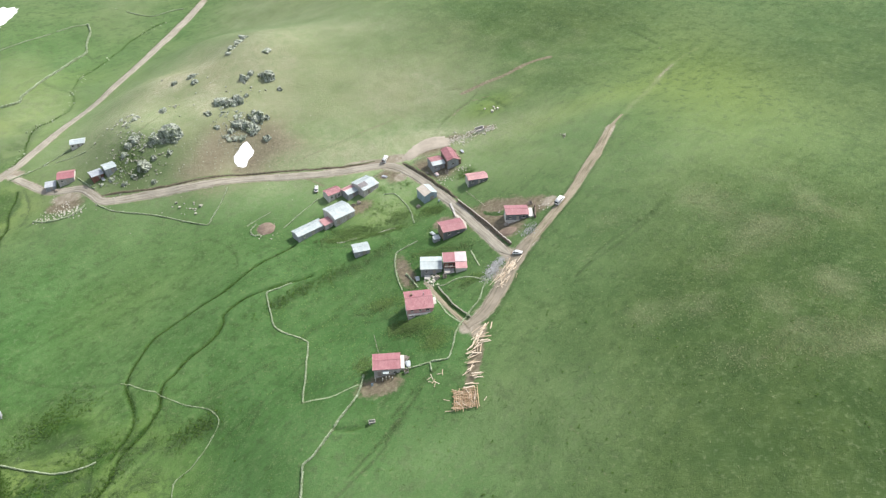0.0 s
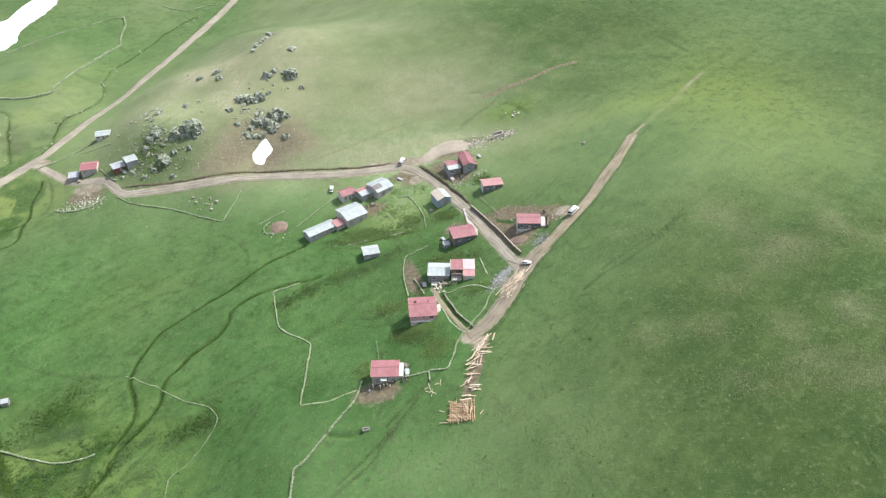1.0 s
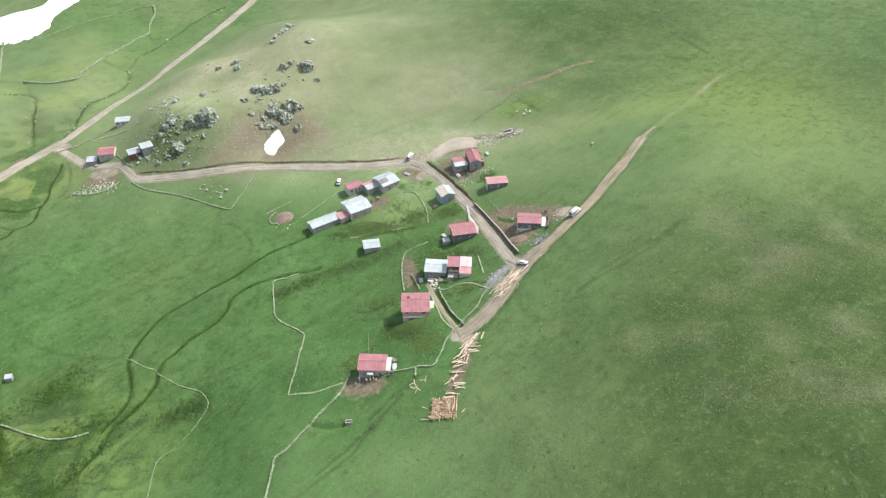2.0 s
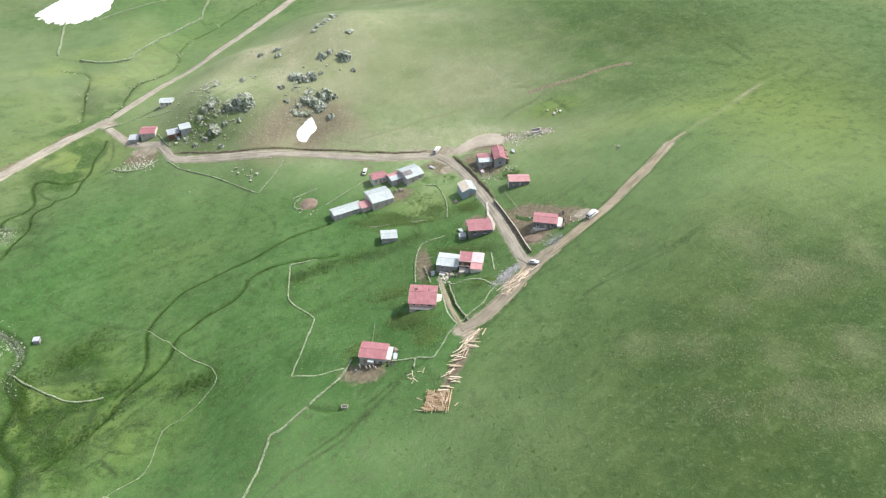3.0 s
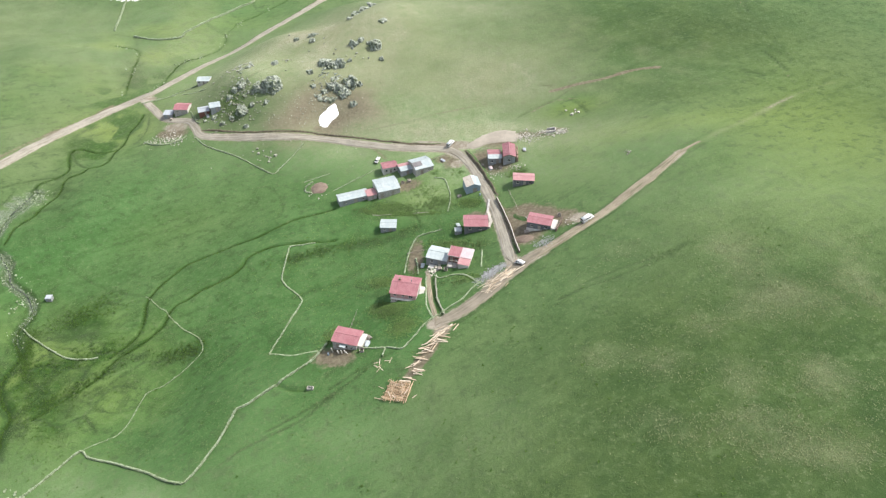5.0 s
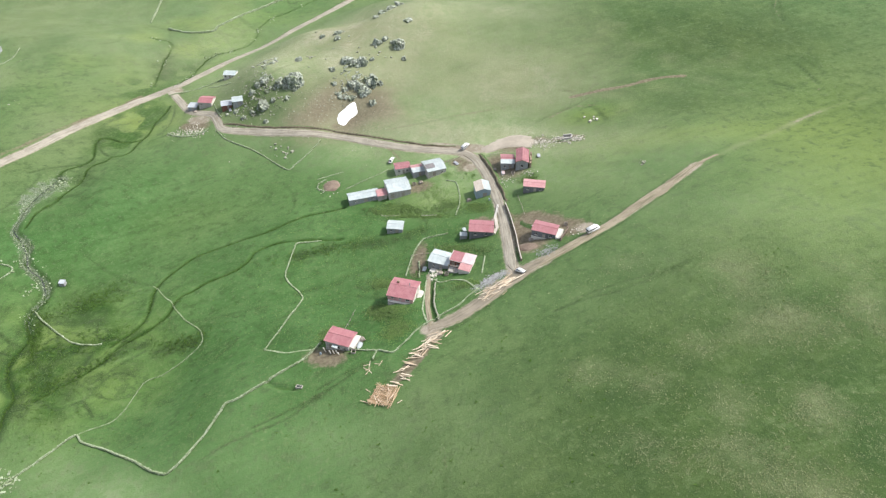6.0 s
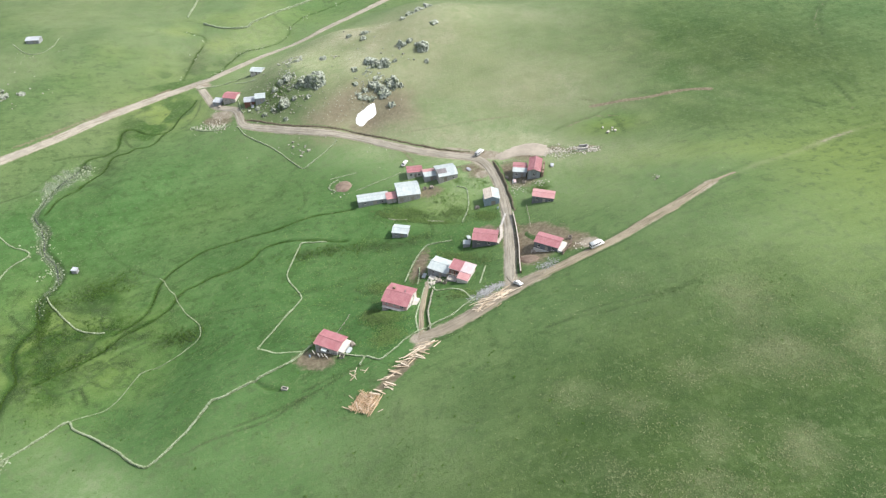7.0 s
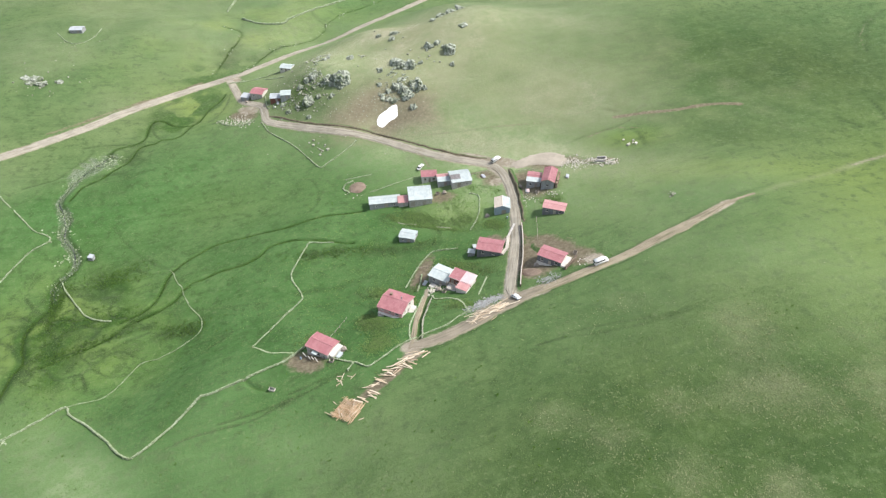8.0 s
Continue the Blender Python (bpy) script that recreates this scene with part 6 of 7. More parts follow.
CRAG_TOP = [(-95.2, 303.9, 4.2), (-92.6, 307.7, 3.0), (-84.1, 305.1, 5.6), (-87.4, 307.0, 3.2), (-77.4, 297.8, 2.4), (-123.6, 313.3, 3.8), (-120.7, 307.1, 3.2), (-131.9, 310.7, 2.6), (-105.4, 339.7, 5.2), (-107.1, 333, 4.5),
            (-104, 347, 4.6), (-107.6, 326.1, 3.2), (-87.4, 323.3, 3.4), (-270.1, 194.7, 7.0), (-264.7, 195.8, 4.9), (-275.7, 193.7, 3.5), (-260, 202.2, 3.5)]
rnd = random.Random(5)
RIDGE_WEST = [(-144.7, 245.6), (-140.7, 252.6), (-138.7, 261.5), (-140.2, 270.9), (-146, 283)]


def outcrop(x, y, size, flat, group):
    """A crag of one large rock and smaller ones leaning on it."""
    o = new("rock_outcrop")
    o.matrix_world = pose(x, y, at(x, y))
    tagged(o, "large grey lichen-covered crag with deep clefts" if size > 4.5 else "grey weathered rocks breaking through the turf", "rock outcrop", group)
    for k in range(4 if size > 4.5 else 3):
        s = size * (0.74 if k == 0 else rnd.uniform(0.12, 0.28))
        far, turn = (0 if k == 0 else size * rnd.uniform(0.4, 0.8)), rnd.uniform(0, 6.3)
        px, py = far * math.cos(turn), far * math.sin(turn) * 0.8
        r = new("rock", BOULDERS[rnd.randrange(8)])
        r.parent = o
        r.matrix_local = pose(px, py, at(x + px, y + py) - at(x, y) + s * (0.0 if flat else -0.22), rnd.uniform(-14, 14), rnd.uniform(-14, 14), rnd.uniform(0, 360)) \
            @ Matrix.Diagonal((s, s * rnd.uniform(0.7, 1), s * (0.4 if flat else rnd.uniform(0.8, 1.15)), 1))


for crag, group in ((CRAG_WEST, "western crags"), (CRAG_EAST, "eastern crags"), (CRAG_TOP, "upper crags")):
    for x, y, size in crag:
        outcrop(x, y, size, group == "upper crags" and (y > 320 or x < -200), group)


def ridge(points, many, reach, label):
    """A broken rib of rock with many teeth along a line."""
    line = smooth(points, 1.0)
    o = new("rock_ridge")
    x0, y0 = line[len(line) // 2]
    o.matrix_world = pose(x0, y0, at(x0, y0))
    tagged(o, label, "rock outcrop", "western crags")
    for k in range(many):
        p = line[rnd.randrange(len(line))]
        x, y, s = p[0] + rnd.gauss(0, reach), p[1] + rnd.gauss(0, reach * 0.7), rnd.uniform(0.4, 1.25) * rnd.uniform(0.5, 1.4)
        r = new("rock", BOULDERS[rnd.randrange(8)])
        r.parent = o
        r.matrix_local = pose(x - x0, y - y0, at(x, y) - at(x0, y0) - 0.3 * s, rnd.uniform(-12, 12), rnd.uniform(-12, 12), 60 + rnd.gauss(0, 20)) @ Matrix.Diagonal((s * 1.6, s * 0.75, s * rnd.uniform(0.4, 0.95), 1))


ridge(RIDGE_WEST, 44, 2.4, "broken grey-green rock ridge above the brown shed")
ridge([(-135.7, 261.6), (-129.8, 261.7), (-123.8, 263.7)], 24, 2.0, "broken grey-green rocks joining two crags")
ridge([(-101, 281), (-95, 279), (-88, 276)], 26, 3.2, "broken grey-green rocks between the upper crags")
ridge([(-97.9, 267.3), (-92.6, 267.3), (-88, 268.4)], 16, 0.9, "row of dark upright rocks above the snow")


def scatter(name, spots, material, label, category):
    """Loose stones: spots of (x, y, reach, how many, size)."""
    xyz, size, turn = [], [], []
    for cx, cy, reach, many, big_ in spots:
        x, y = cx + reach * 0.5 * RS.randn(many), cy + reach * 0.5 * RS.randn(many)
        s = big_ * (0.5 + RS.rand(many) ** 2)
        xyz.append(np.stack([x, y, ground(x, y) + 0.22 * s], -1))
        size.append(np.stack([s * (0.8 + 0.5 * RS.rand(many)), s * (0.8 + 0.3 * RS.rand(many)), 0.7 * s], -1))
        turn.append(6.3 * RS.rand(many))
    return tagged(stones(name, np.concatenate(xyz), np.concatenate(size), np.concatenate(turn), material), label, category, kind="stuff")


scatter("scattered_stones", [(48.8, 240.4, 1.6, 14, 0.5), (-86, 262, 26, 260, 0.26), (-134, 253, 18, 150, 0.34), (-112, 250, 14, 60, 0.3), (-140, 262, 10, 60, 0.4), (-95.9, 259.6, 12, 70, 0.3), (-132, 250, 12, 70, 0.35), (-139.7, 255.6, 14, 60, 0.5), (-128, 256, 14, 40, 0.5), (-93.2, 272.4, 10, 50, 0.5), (-91.5, 268, 7, 30, 0.5), (-97.3, 268.6, 5, 16, 0.5), (-95, 290, 14, 20, 0.6),
                             (-110, 232, 6, 8, 0.7), (-104, 229, 4, 8, 0.8), (-140, 233, 10, 8, 0.6), (-119, 288.3, 25, 24, 0.6),
                             (-146, 280, 9, 30, 0.7), (-264.5, 199.8, 22, 30, 0.6), (-289, 235.4, 14, 12, 0.5)], M_DARKSTONE, "grey stones scattered below the crags", "stones")
STREAM_LINE = smooth(STREAM, 3)
scatter("stream_stones", [(p[0], p[1], 2.6 if p[1] < 200 else 1.5, int((0 if p[1] < 108 else 34 if p[1] < 200 else 10) * max(0, vnoise(p[0], p[1], 11) - 0.3)), 0.30) for p in STREAM_LINE] + [(-148.9, 127.8, 5, 24, 0.5), (-159.8, 133.8, 6, 24, 0.5), (-83.5, 61.5, 5, 90, 0.5), (-188, 176, 6, 120, 0.35)], M_WALLSTONE, "pale stones along the stream bed", "stones")
scatter("brook_stones", [(p[0], p[1], 3.0, int(9 * max(0, vnoise(p[0], p[1], 9) - 0.35)), 0.5) for line in (smooth(BROOK, 3), smooth(BROOK_WEST, 3)) for p in line], M_WALLSTONE, "pale stones along the grassy brooks", "stones")
scatter("rubble", [(9, 255, 4, 60, 0.3), (5, 257, 3, 40, 0.3), (15.5, 257.5, 3.4, 110, 0.36), (20.5, 258.2, 2.4, 50, 0.45), (12.0, 257.4, 2.6, 50, 0.35), (7.5, 254.5, 4, 50, 0.35), (3.8, 254.8, 3, 60, 0.35), (0, 231, 5, 50, 0.3), (7, 234.5, 3, 40, 0.3), (-70.5, 213, 5, 16, 0.4),
                   (-162, 230.5, 5, 60, 0.4), (-156, 231.5, 4, 50, 0.45), (-168, 230, 4, 30, 0.4), (-163, 236, 6, 50, 0.25), (-4, 171, 3, 30, 0.5), (22, 271, 3, 6, 0.9), (36.5, 198, 3, 30, 0.28), (-3, 174, 2, 20, 0.5)],
        M_RUBBLE, "pale building rubble and spoil stones", "rubble")
scatter("stone_heap", [(16, 169.2, 2.2, 420, 0.24), (17.6, 171.8, 2.0, 320, 0.24), (14.3, 166, 2.0, 140, 0.22), (19.4, 173.8, 1.8, 160, 0.24), (29.6, 185.4, 2.8, 170, 0.22), (31, 188.2, 1.8, 60, 0.22)], M_GREYSTONE, "heap of blue-grey building stones by the road", "stone heap")
tagged(patch("earth_mound", [(-72.5, 217), (-68.5, 217.2), (-66.3, 214), (-67.2, 210.6), (-71, 210), (-73.6, 213)], 0.7, M_EARTH), "brown earth mound inside a stone ring", "mound")
tagged(patch("earth_mound", [(19, 189.5), (23, 191), (26, 189.5), (25, 187), (21, 186.4)], 0.6, M_EARTH), "heap of dug brown earth", "mound")


# ---- sawn timber ----
def plank_mesh(length, wide, thick, material=M_WOOD):
    bm = box(fresh(), -length / 2, length / 2, -wide / 2, wide / 2, 0, thick, 0.012)
    me = bpy.data.meshes.new("plank")
    bm.to_mesh(me)
    bm.free()
    me.materials.append(material)
    return me


BEAMS = [plank_mesh(*q, M_BEAM) for q in ((3.8, 0.13, 0.13), (4.4, 0.12, 0.12), (5.0, 0.13, 0.12))]
PLANKS = [plank_mesh(*q) for q in ((3.8, 0.17, 0.10), (4.4, 0.15, 0.12), (2.8, 0.20, 0.08), (2.2, 0.15, 0.10), (5.0, 0.18, 0.12), (3.0, 0.32, 0.06))]


def pile(label, x, y, pieces, stock=None):
    p = new("lumber_pile")
    p.matrix_world = pose(x, y, at(x, y))
    tagged(p, label, "lumber", "timber by the road")
    for px, py, up, turn, k, tip in pieces:
        ob = new("plank", (stock or PLANKS)[k])
        ob.parent = p
        ob.matrix_local = pose(px - x, py - y, at(px, py) - at(x, y) + up, 0, tip, turn)


rnd = random.Random(21)
pieces = []
cx0, cy0 = 6.3, 117.6
for layer in range(4):
    for k in range(12):
        o = -3.0 + 6.0 * k / 11 + rnd.uniform(-0.15, 0.15)
        for half in (-1.5, 1.5):
            u, v = (half + rnd.uniform(-0.3, 0.3), o * 0.85) if layer % 2 == 0 else (o * 1.05, half * 0.8 + rnd.uniform(-0.3, 0.3))
            pieces.append((cx0 + u - 0.07 * v, cy0 + 0.07 * u + v, 0.06 + 0.14 * layer, 4 + (0 if layer % 2 == 0 else 90) + rnd.uniform(-5, 5), rnd.choice((0, 0, 1, 2)), rnd.uniform(-2, 2)))
pile("lattice stack of crossed orange sawn beams on the grass", cx0, cy0, pieces, BEAMS)
pieces = []
for k in range(10):
    pieces.append((6.3 + rnd.uniform(-3.6, 3.6), 117.9 + rnd.uniform(-2.8, 2.8), 0.60, rnd.uniform(0, 180), rnd.choice((0, 2, 3)), rnd.uniform(-4, 4)))
pieces += [(2.3, 114.7, 0.05, 5, 0, 0), (11.6, 116.9, 0.05, 60, 3, 0), (1.1, 118.1, 0.05, -12, 3, 0)]
pile("stray fresh-sawn planks round the beam stack", 6.3, 117.9, pieces)
for x, y, many, reach, lie in ((7.9, 121.5, 5, 1.3, 15), (9.2, 123.9, 6, 1.4, 10), (7.3, 127, 5, 1.0, 60), (9.4, 128.6, 5, 1.2, 20), (8.4, 131.9, 7, 1.2, 30), (9.7, 134.8, 9, 1.3, 62), (10.5, 138.3, 11, 1.5, 65),
                               (12.2, 142.2, 6, 1.4, 64), (11.9, 137.1, 8, 1.3, 20)):
    pieces = []
    for k in range(many):
        pieces.append((x + rnd.gauss(0, reach * 0.6), y + rnd.gauss(0, reach * 0.6), 0.14 + 0.07 * k * 0.8, lie + rnd.gauss(0, 16), rnd.choice((0, 2, 3, 5, 5)), rnd.uniform(-3, 3)))
    pile("loose heap of pale sawn planks beside the track", x, y, pieces)
pieces = []
for k in range(44):
    s = rnd.random()
    pieces.append((17.6 + 5.4 * s + rnd.gauss(0, 1.0), 160.6 + 10.5 * s + rnd.gauss(0, 0.9), 0.12 + 0.03 * (k % 18), 58 + rnd.gauss(0, 13), rnd.choice((0, 1, 1, 4, 5)), rnd.uniform(-4, 4)))
pieces += [(19.8, 159.8, 0.1, -15, 0, 0), (18.6, 160.2, 0.12, 30, 1, 0), (23.6, 163.4, 0.1, 75, 3, 0)]
pile("long heap of fresh-sawn planks along the road edge", 20.3, 166.0, pieces)
for x, y, turn in ((-3.8, 126.1, 40), (-2.3, 123.8, 80), (-3.2, 124.6, -10), (-0.8, 127.1, 20)):
    pile("stray weathered board in the grass", x, y, [(x, y, 0.04, turn, 3, 0), (x + 0.6, y + 0.3, 0.04, turn + 70, 3, 0)])


# ---- vehicles ----
def wheel(parent, x, y, r, w=0.2):
    bm = fresh()
    bmesh.ops.create_cone(bm, cap_ends=True, segments=20, radius1=r, radius2=r, depth=w, matrix=pose(x, y, r, 90))
    wh = part("wheel", bm, M_TYRE, parent)
    bm = fresh()
    bmesh.ops.create_cone(bm, cap_ends=True, segments=14, radius1=r * 0.6, radius2=r * 0.55, depth=w + 0.03, matrix=pose(x, y, r, 90))
    part("rim", bm, M_STEEL, wh)


def vehicle(label, category, x, y, turn, length, width, lower, upper, glass, wheels, r, scale=0.92):
    """lower: the body's side outline; upper: the cabin's; glass: side windows (x0, x1, z0, z1)."""
    v = new(category)
    slope_x = math.degrees(math.atan2(at(x + math.cos(radians(turn)) * 2, y + math.sin(radians(turn)) * 2) - at(x - math.cos(radians(turn)) * 2, y - math.sin(radians(turn)) * 2), 4))
    v.matrix_world = pose(x, y, at(x, y) + 0.16, 0, 0, turn) @ pose(0, 0, 0, 0, -slope_x, 0)
    tagged(v, label, category, "parked vehicles")
    bm = prism(fresh(), lower, width, Matrix())
    bmesh.ops.bevel(bm, geom=[e for e in bm.edges], offset=0.06, segments=2, affect="EDGES")
    part("body", bm, M_CARPAINT, v, "white painted body", True)
    bm = prism(fresh(), upper, width - 0.16, Matrix())
    for q in bm.verts:
        if q.co.z > max(p[1] for p in upper) - 0.2:
            q.co.y *= 0.88
    bmesh.ops.bevel(bm, geom=[e for e in bm.edges], offset=0.05, segments=2, affect="EDGES")
    cabin = part("cabin", bm, M_CARPAINT, v, "white roof and pillars", True)
    foot, half, head = min(p[1] for p in upper), width / 2 - 0.08, max(p[1] for p in upper)
    lean = math.degrees(math.atan2(0.12 * half, head - foot))
    for x0, x1, z0, z1 in glass:
        for sy in (-1, 1):
            part("side_window", prism(fresh(), [(x0, z0 - foot), (x1, z0 - foot), (x1 - 0.06, z1 - foot), (x0 + 0.06, z1 - foot)], 0.05, pose(0, sy * (half + 0.01), foot, sy * lean)), M_GLASS, cabin)
    up = sorted(upper)
    for (xa, za), (xb, zb), name in ((up[-1], max(upper, key=lambda p: (p[1], p[0])), "windscreen"), (up[0], max(upper, key=lambda p: (p[1], -p[0])), "rear_window")):
        mx, mz, run = (xa + xb) / 2, (za + zb) / 2, math.hypot(xb - xa, zb - za)
        tilt = math.degrees(math.atan2(zb - za, xb - xa))
        part(name, box(fresh(), -run * 0.42, run * 0.42, -width * 0.40, width * 0.40, -0.06, 0.06), M_GLASS, cabin).matrix_local = pose(mx, 0, mz, 0, -tilt, 0)
    for wx in wheels:
        for sy in (-1, 1):
            wheel(v, wx, sy * (width / 2 - 0.1), r)
    front, rear = max(p[0] for p in lower), min(p[0] for p in lower)
    for sy in (-1, 1):
        part("headlight", box(fresh(), front - 0.08, front + 0.015, sy * width * 0.36 - 0.16, sy * width * 0.36 + 0.16, 0.62, 0.78, 0.02), M_LAMP, v)
        part("tail_lamp", box(fresh(), rear - 0.015, rear + 0.08, sy * width * 0.40 - 0.1, sy * width * 0.40 + 0.1, 0.7, 0.95, 0.02), M_TAIL, v)
    part("bumper", box(fresh(), front - 0.05, front + 0.06, -width * 0.46, width * 0.46, 0.3, 0.5, 0.03), M_TYRE, v)
    part("bumper", box(fresh(), rear - 0.06, rear + 0.05, -width * 0.46, width * 0.46, 0.3, 0.5, 0.03), M_TYRE, v)
    v.matrix_world = v.matrix_world @ Matrix.Scale(scale, 4)
    return v


VAN_LOW = [(-2.5, 0.3), (2.35, 0.3), (2.5, 0.55), (2.45, 0.95), (1.75, 1.15), (-2.5, 1.15)]
VAN_UP = [(-2.48, 1.1), (1.85, 1.1), (1.25, 1.95), (-2.4, 2.0)]
VAN_GLASS = [(-2.1, -1.0, 1.25, 1.75), (-0.9, 0.1, 1.25, 1.75), (0.2, 1.3, 1.25, 1.75)]
CAR_LOW = [(-2.1, 0.28), (2.1, 0.28), (2.15, 0.62), (1.0, 0.9), (-1.4, 0.92), (-2.12, 0.85)]
CAR_UP = [(-1.65, 0.86), (1.05, 0.86), (0.35, 1.4), (-1.05, 1.42)]
CAR_GLASS = [(-1.25, -0.4, 0.94, 1.3), (-0.3, 0.55, 0.94, 1.3)]
vehicle("white minibus with dark windows parked on the hill road", "van", 41.4, 197.6, 52, 5.0, 1.95, VAN_LOW, VAN_UP, VAN_GLASS, (-1.6, 1.55), 0.36)
vehicle("white saloon car parked at the road junction", "car", 24.9, 174.5, -20, 4.3, 1.7, CAR_LOW, CAR_UP, CAR_GLASS, (-1.3, 1.35), 0.31, 0.82)
vehicle("white van parked at the village bend", "van", -24.6, 248.9, 74, 5.0, 1.9, VAN_LOW, VAN_UP, VAN_GLASS, (-1.6, 1.55), 0.36, 0.84)
vehicle("small white car parked beside the barns", "car", -52.6, 234.6, 95, 3.9, 1.6, CAR_LOW, CAR_UP, CAR_GLASS, (-1.3, 1.35), 0.31)


# ---- small things ----
def trough(x, y, turn, label):
    t = new("water_trough")
    t.matrix_world = pose(x, y, at(x, y), 0, 0, turn)
    tagged(t, label, "trough")
    bm = fresh()
    for q in ((-0.9, 0.9, -0.5, -0.4), (-0.9, 0.9, 0.4, 0.5), (-0.9, -0.8, -0.4, 0.4), (0.8, 0.9, -0.4, 0.4)):
        box(bm, *q, -0.3, 0.55)
    part("basin", bm, M_CONCRETE, t)
    part("water", box(fresh(), -0.8, 0.8, -0.4, 0.4, 0.3, 0.4), M_WATER, t)


trough(-19.5, 114.3, 12, "pale concrete trough at the end of a ditch")
trough(15.9, 257.8, 25, "pale concrete trough among the ruins")


def rails(label, points, step=2.4, high=0.9):
    line = smooth(points, step)
    f = new("pole_fence")
    f.matrix_world = pose(*line[0], at(*line[0]))
    tagged(f, label, "fence")
    o = Vector((*line[0], at(*line[0])))
    for a, b in zip(line[:-1], line[1:]):
        pa, pb = Vector((*a, at(*a))) - o, Vector((*b, at(*b))) - o
        part("post", box(fresh(), pa.x - 0.07, pa.x + 0.07, pa.y - 0.07, pa.y + 0.07, pa.z - 0.3, pa.z + high), M_OLDWOOD, f)
        for k in (0.75,):
            d = pb - pa
            part("rail", box(fresh(), -d.length / 2, d.length / 2, -0.035, 0.035, -0.035, 0.035), M_OLDWOOD, f).matrix_local = Matrix.Translation((pa + pb) / 2 + Vector((0, 0, high * k))) @ d.to_track_quat("X", "Z").to_matrix().to_4x4()


rails("weathered pole fence climbing behind the red-roofed house", [(-18.8, 137), (-20, 142), (-21.9, 149.8)])
rails("weathered pole fence beside the upper yard", [(-12, 245), (-9, 246.5), (-5.5, 247)])
rails("weathered pole fence of the vegetable plot", [(-17, 181), (-13.2, 182.4), (-10.2, 183)])
rails("weathered pole fence below the barns", [(-29.5, 237.5), (-26, 240.5), (-23.6, 242.5)])
rails("weathered pole fence along the road bank", [(9, 219), (13, 212), (16, 206)])


# ---- grass and weeds ----
def tufts(name, x, y, high, wide, material, label, blades=3, category="grass"):
    n = len(x)
    z = ground(x, y)
    a = RS.rand(n, blades) * 6.3
    h = (high * (0.6 + 0.8 * RS.rand(n)))[:, None] * (0.6 + 0.6 * RS.rand(n, blades))
    w = (wide * (0.6 + 0.8 * RS.rand(n)))[:, None] * np.ones((1, blades))
    reach = h * (1.0 + 1.6 * RS.rand(n, blades))
    ox, oy = x[:, None] + 0.2 * w * np.cos(a), y[:, None] + 0.2 * w * np.sin(a)
    zz = z[:, None] - 0.03
    v = np.stack([np.stack([ox - np.sin(a) * w / 2, oy + np.cos(a) * w / 2, zz + 0 * w], -1), np.stack([ox + np.sin(a) * w / 2, oy - np.cos(a) * w / 2, zz + 0 * w], -1),
                  np.stack([ox + np.cos(a) * reach, oy + np.sin(a) * reach, zz + h], -1)], 2).reshape(-1, 3)
    me = bpy.data.meshes.new(name)
    k = n * blades
    me.vertices.add(3 * k)
    me.vertices.foreach_set("co", v.ravel())
    me.loops.add(3 * k)
    me.loops.foreach_set("vertex_index", np.arange(3 * k))
    me.polygons.add(k)
    me.polygons.foreach_set("loop_start", 3 * np.arange(k))
    me.polygons.foreach_set("loop_total", np.full(k, 3))
    me.materials.append(material)
    me.update()
    me.validate()
    return tagged(new(name, me), label, category, kind="stuff")


ROADS = [(smooth(ROAD_VALLEY, 5), 3.6), (smooth(ROAD_VILLAGE, 4), 2.6), (smooth(ROAD_HILL, 4), 2.9), (smooth(DRIVE, 3), 1.6), (smooth(STREAM, 4), 1.2)]
FLOORS = [(-8.2, 157.8, 6.5), (-16.5, 132.8, 5.5), (3.1, 196.8, 5.5), (26.1, 195.9, 6), (-4.6, 178.2, 4.8), (3.5, 175.6, 5.2), (13.2, 224.5, 4.6), (2.8, 241.3, 5.5), (-2.8, 240, 4.6), (-6.3, 221.5, 4.4),
          (-52, 208.9, 6), (-41.2, 217.8, 6.2), (-45.3, 230.2, 4), (-38.2, 230.2, 4), (-32, 232.9, 5.5), (-30.4, 195, 4), (6.5, 117.3, 4.6)]


def open_ground(x, y):
    """Where turf can grow: off roads, yards and floors."""
    ok = np.ones(len(x), bool)
    for line, half in ROADS:
        ok &= away(x, y, line) > half
    for cx, cy, r in FLOORS:
        ok &= np.hypot(x - cx, y - cy) > r
    for cx, cy, rx, ry, turn in YARDS:
        ok &= np.hypot((x - cx) / rx, (y - cy) / ry) > 0.9
    return ok


def strew(many, x0, x1, y0, y1, size, sharp):
    """Places in clumps of that size."""
    x, y = x0 + (x1 - x0) * RS.rand(many), y0 + (y1 - y0) * RS.rand(many)
    ok = (vnoise(x, y, size) + 0.5 * vnoise(x, y, size * 0.3)) > sharp + 0.25 * RS.rand(many)
    x, y = x[ok], y[ok]
    edge = np.minimum(np.minimum(x - x0, x1 - x), np.minimum(y - y0, y1 - y)) / 60
    ok = open_ground(x, y) & (RS.rand(len(x)) < edge)
    return x[ok], y[ok]


cx_, cy_ = strew(90000, -95, 60, 90, 270, 4, 0.62)
clear = (np.hypot(cx_ + 23, cy_ - 217) > 8) & (RS.rand(len(cx_)) < np.clip(1.2 - np.hypot((cx_ + 22) / 50, (cy_ - 190) / 60), 0, 1))
tufts("meadow_clumps", cx_[clear][::2], cy_[clear][::2], 0.16, 0.30, M_WEED, "rank tussocks of meadow grass round the houses", 3)
tufts("grass_tufts", *strew(300000, -300, 200, 20, 240, 7, 0.60), 0.11, 0.22, M_GRASS, "short green meadow grass in tufts")
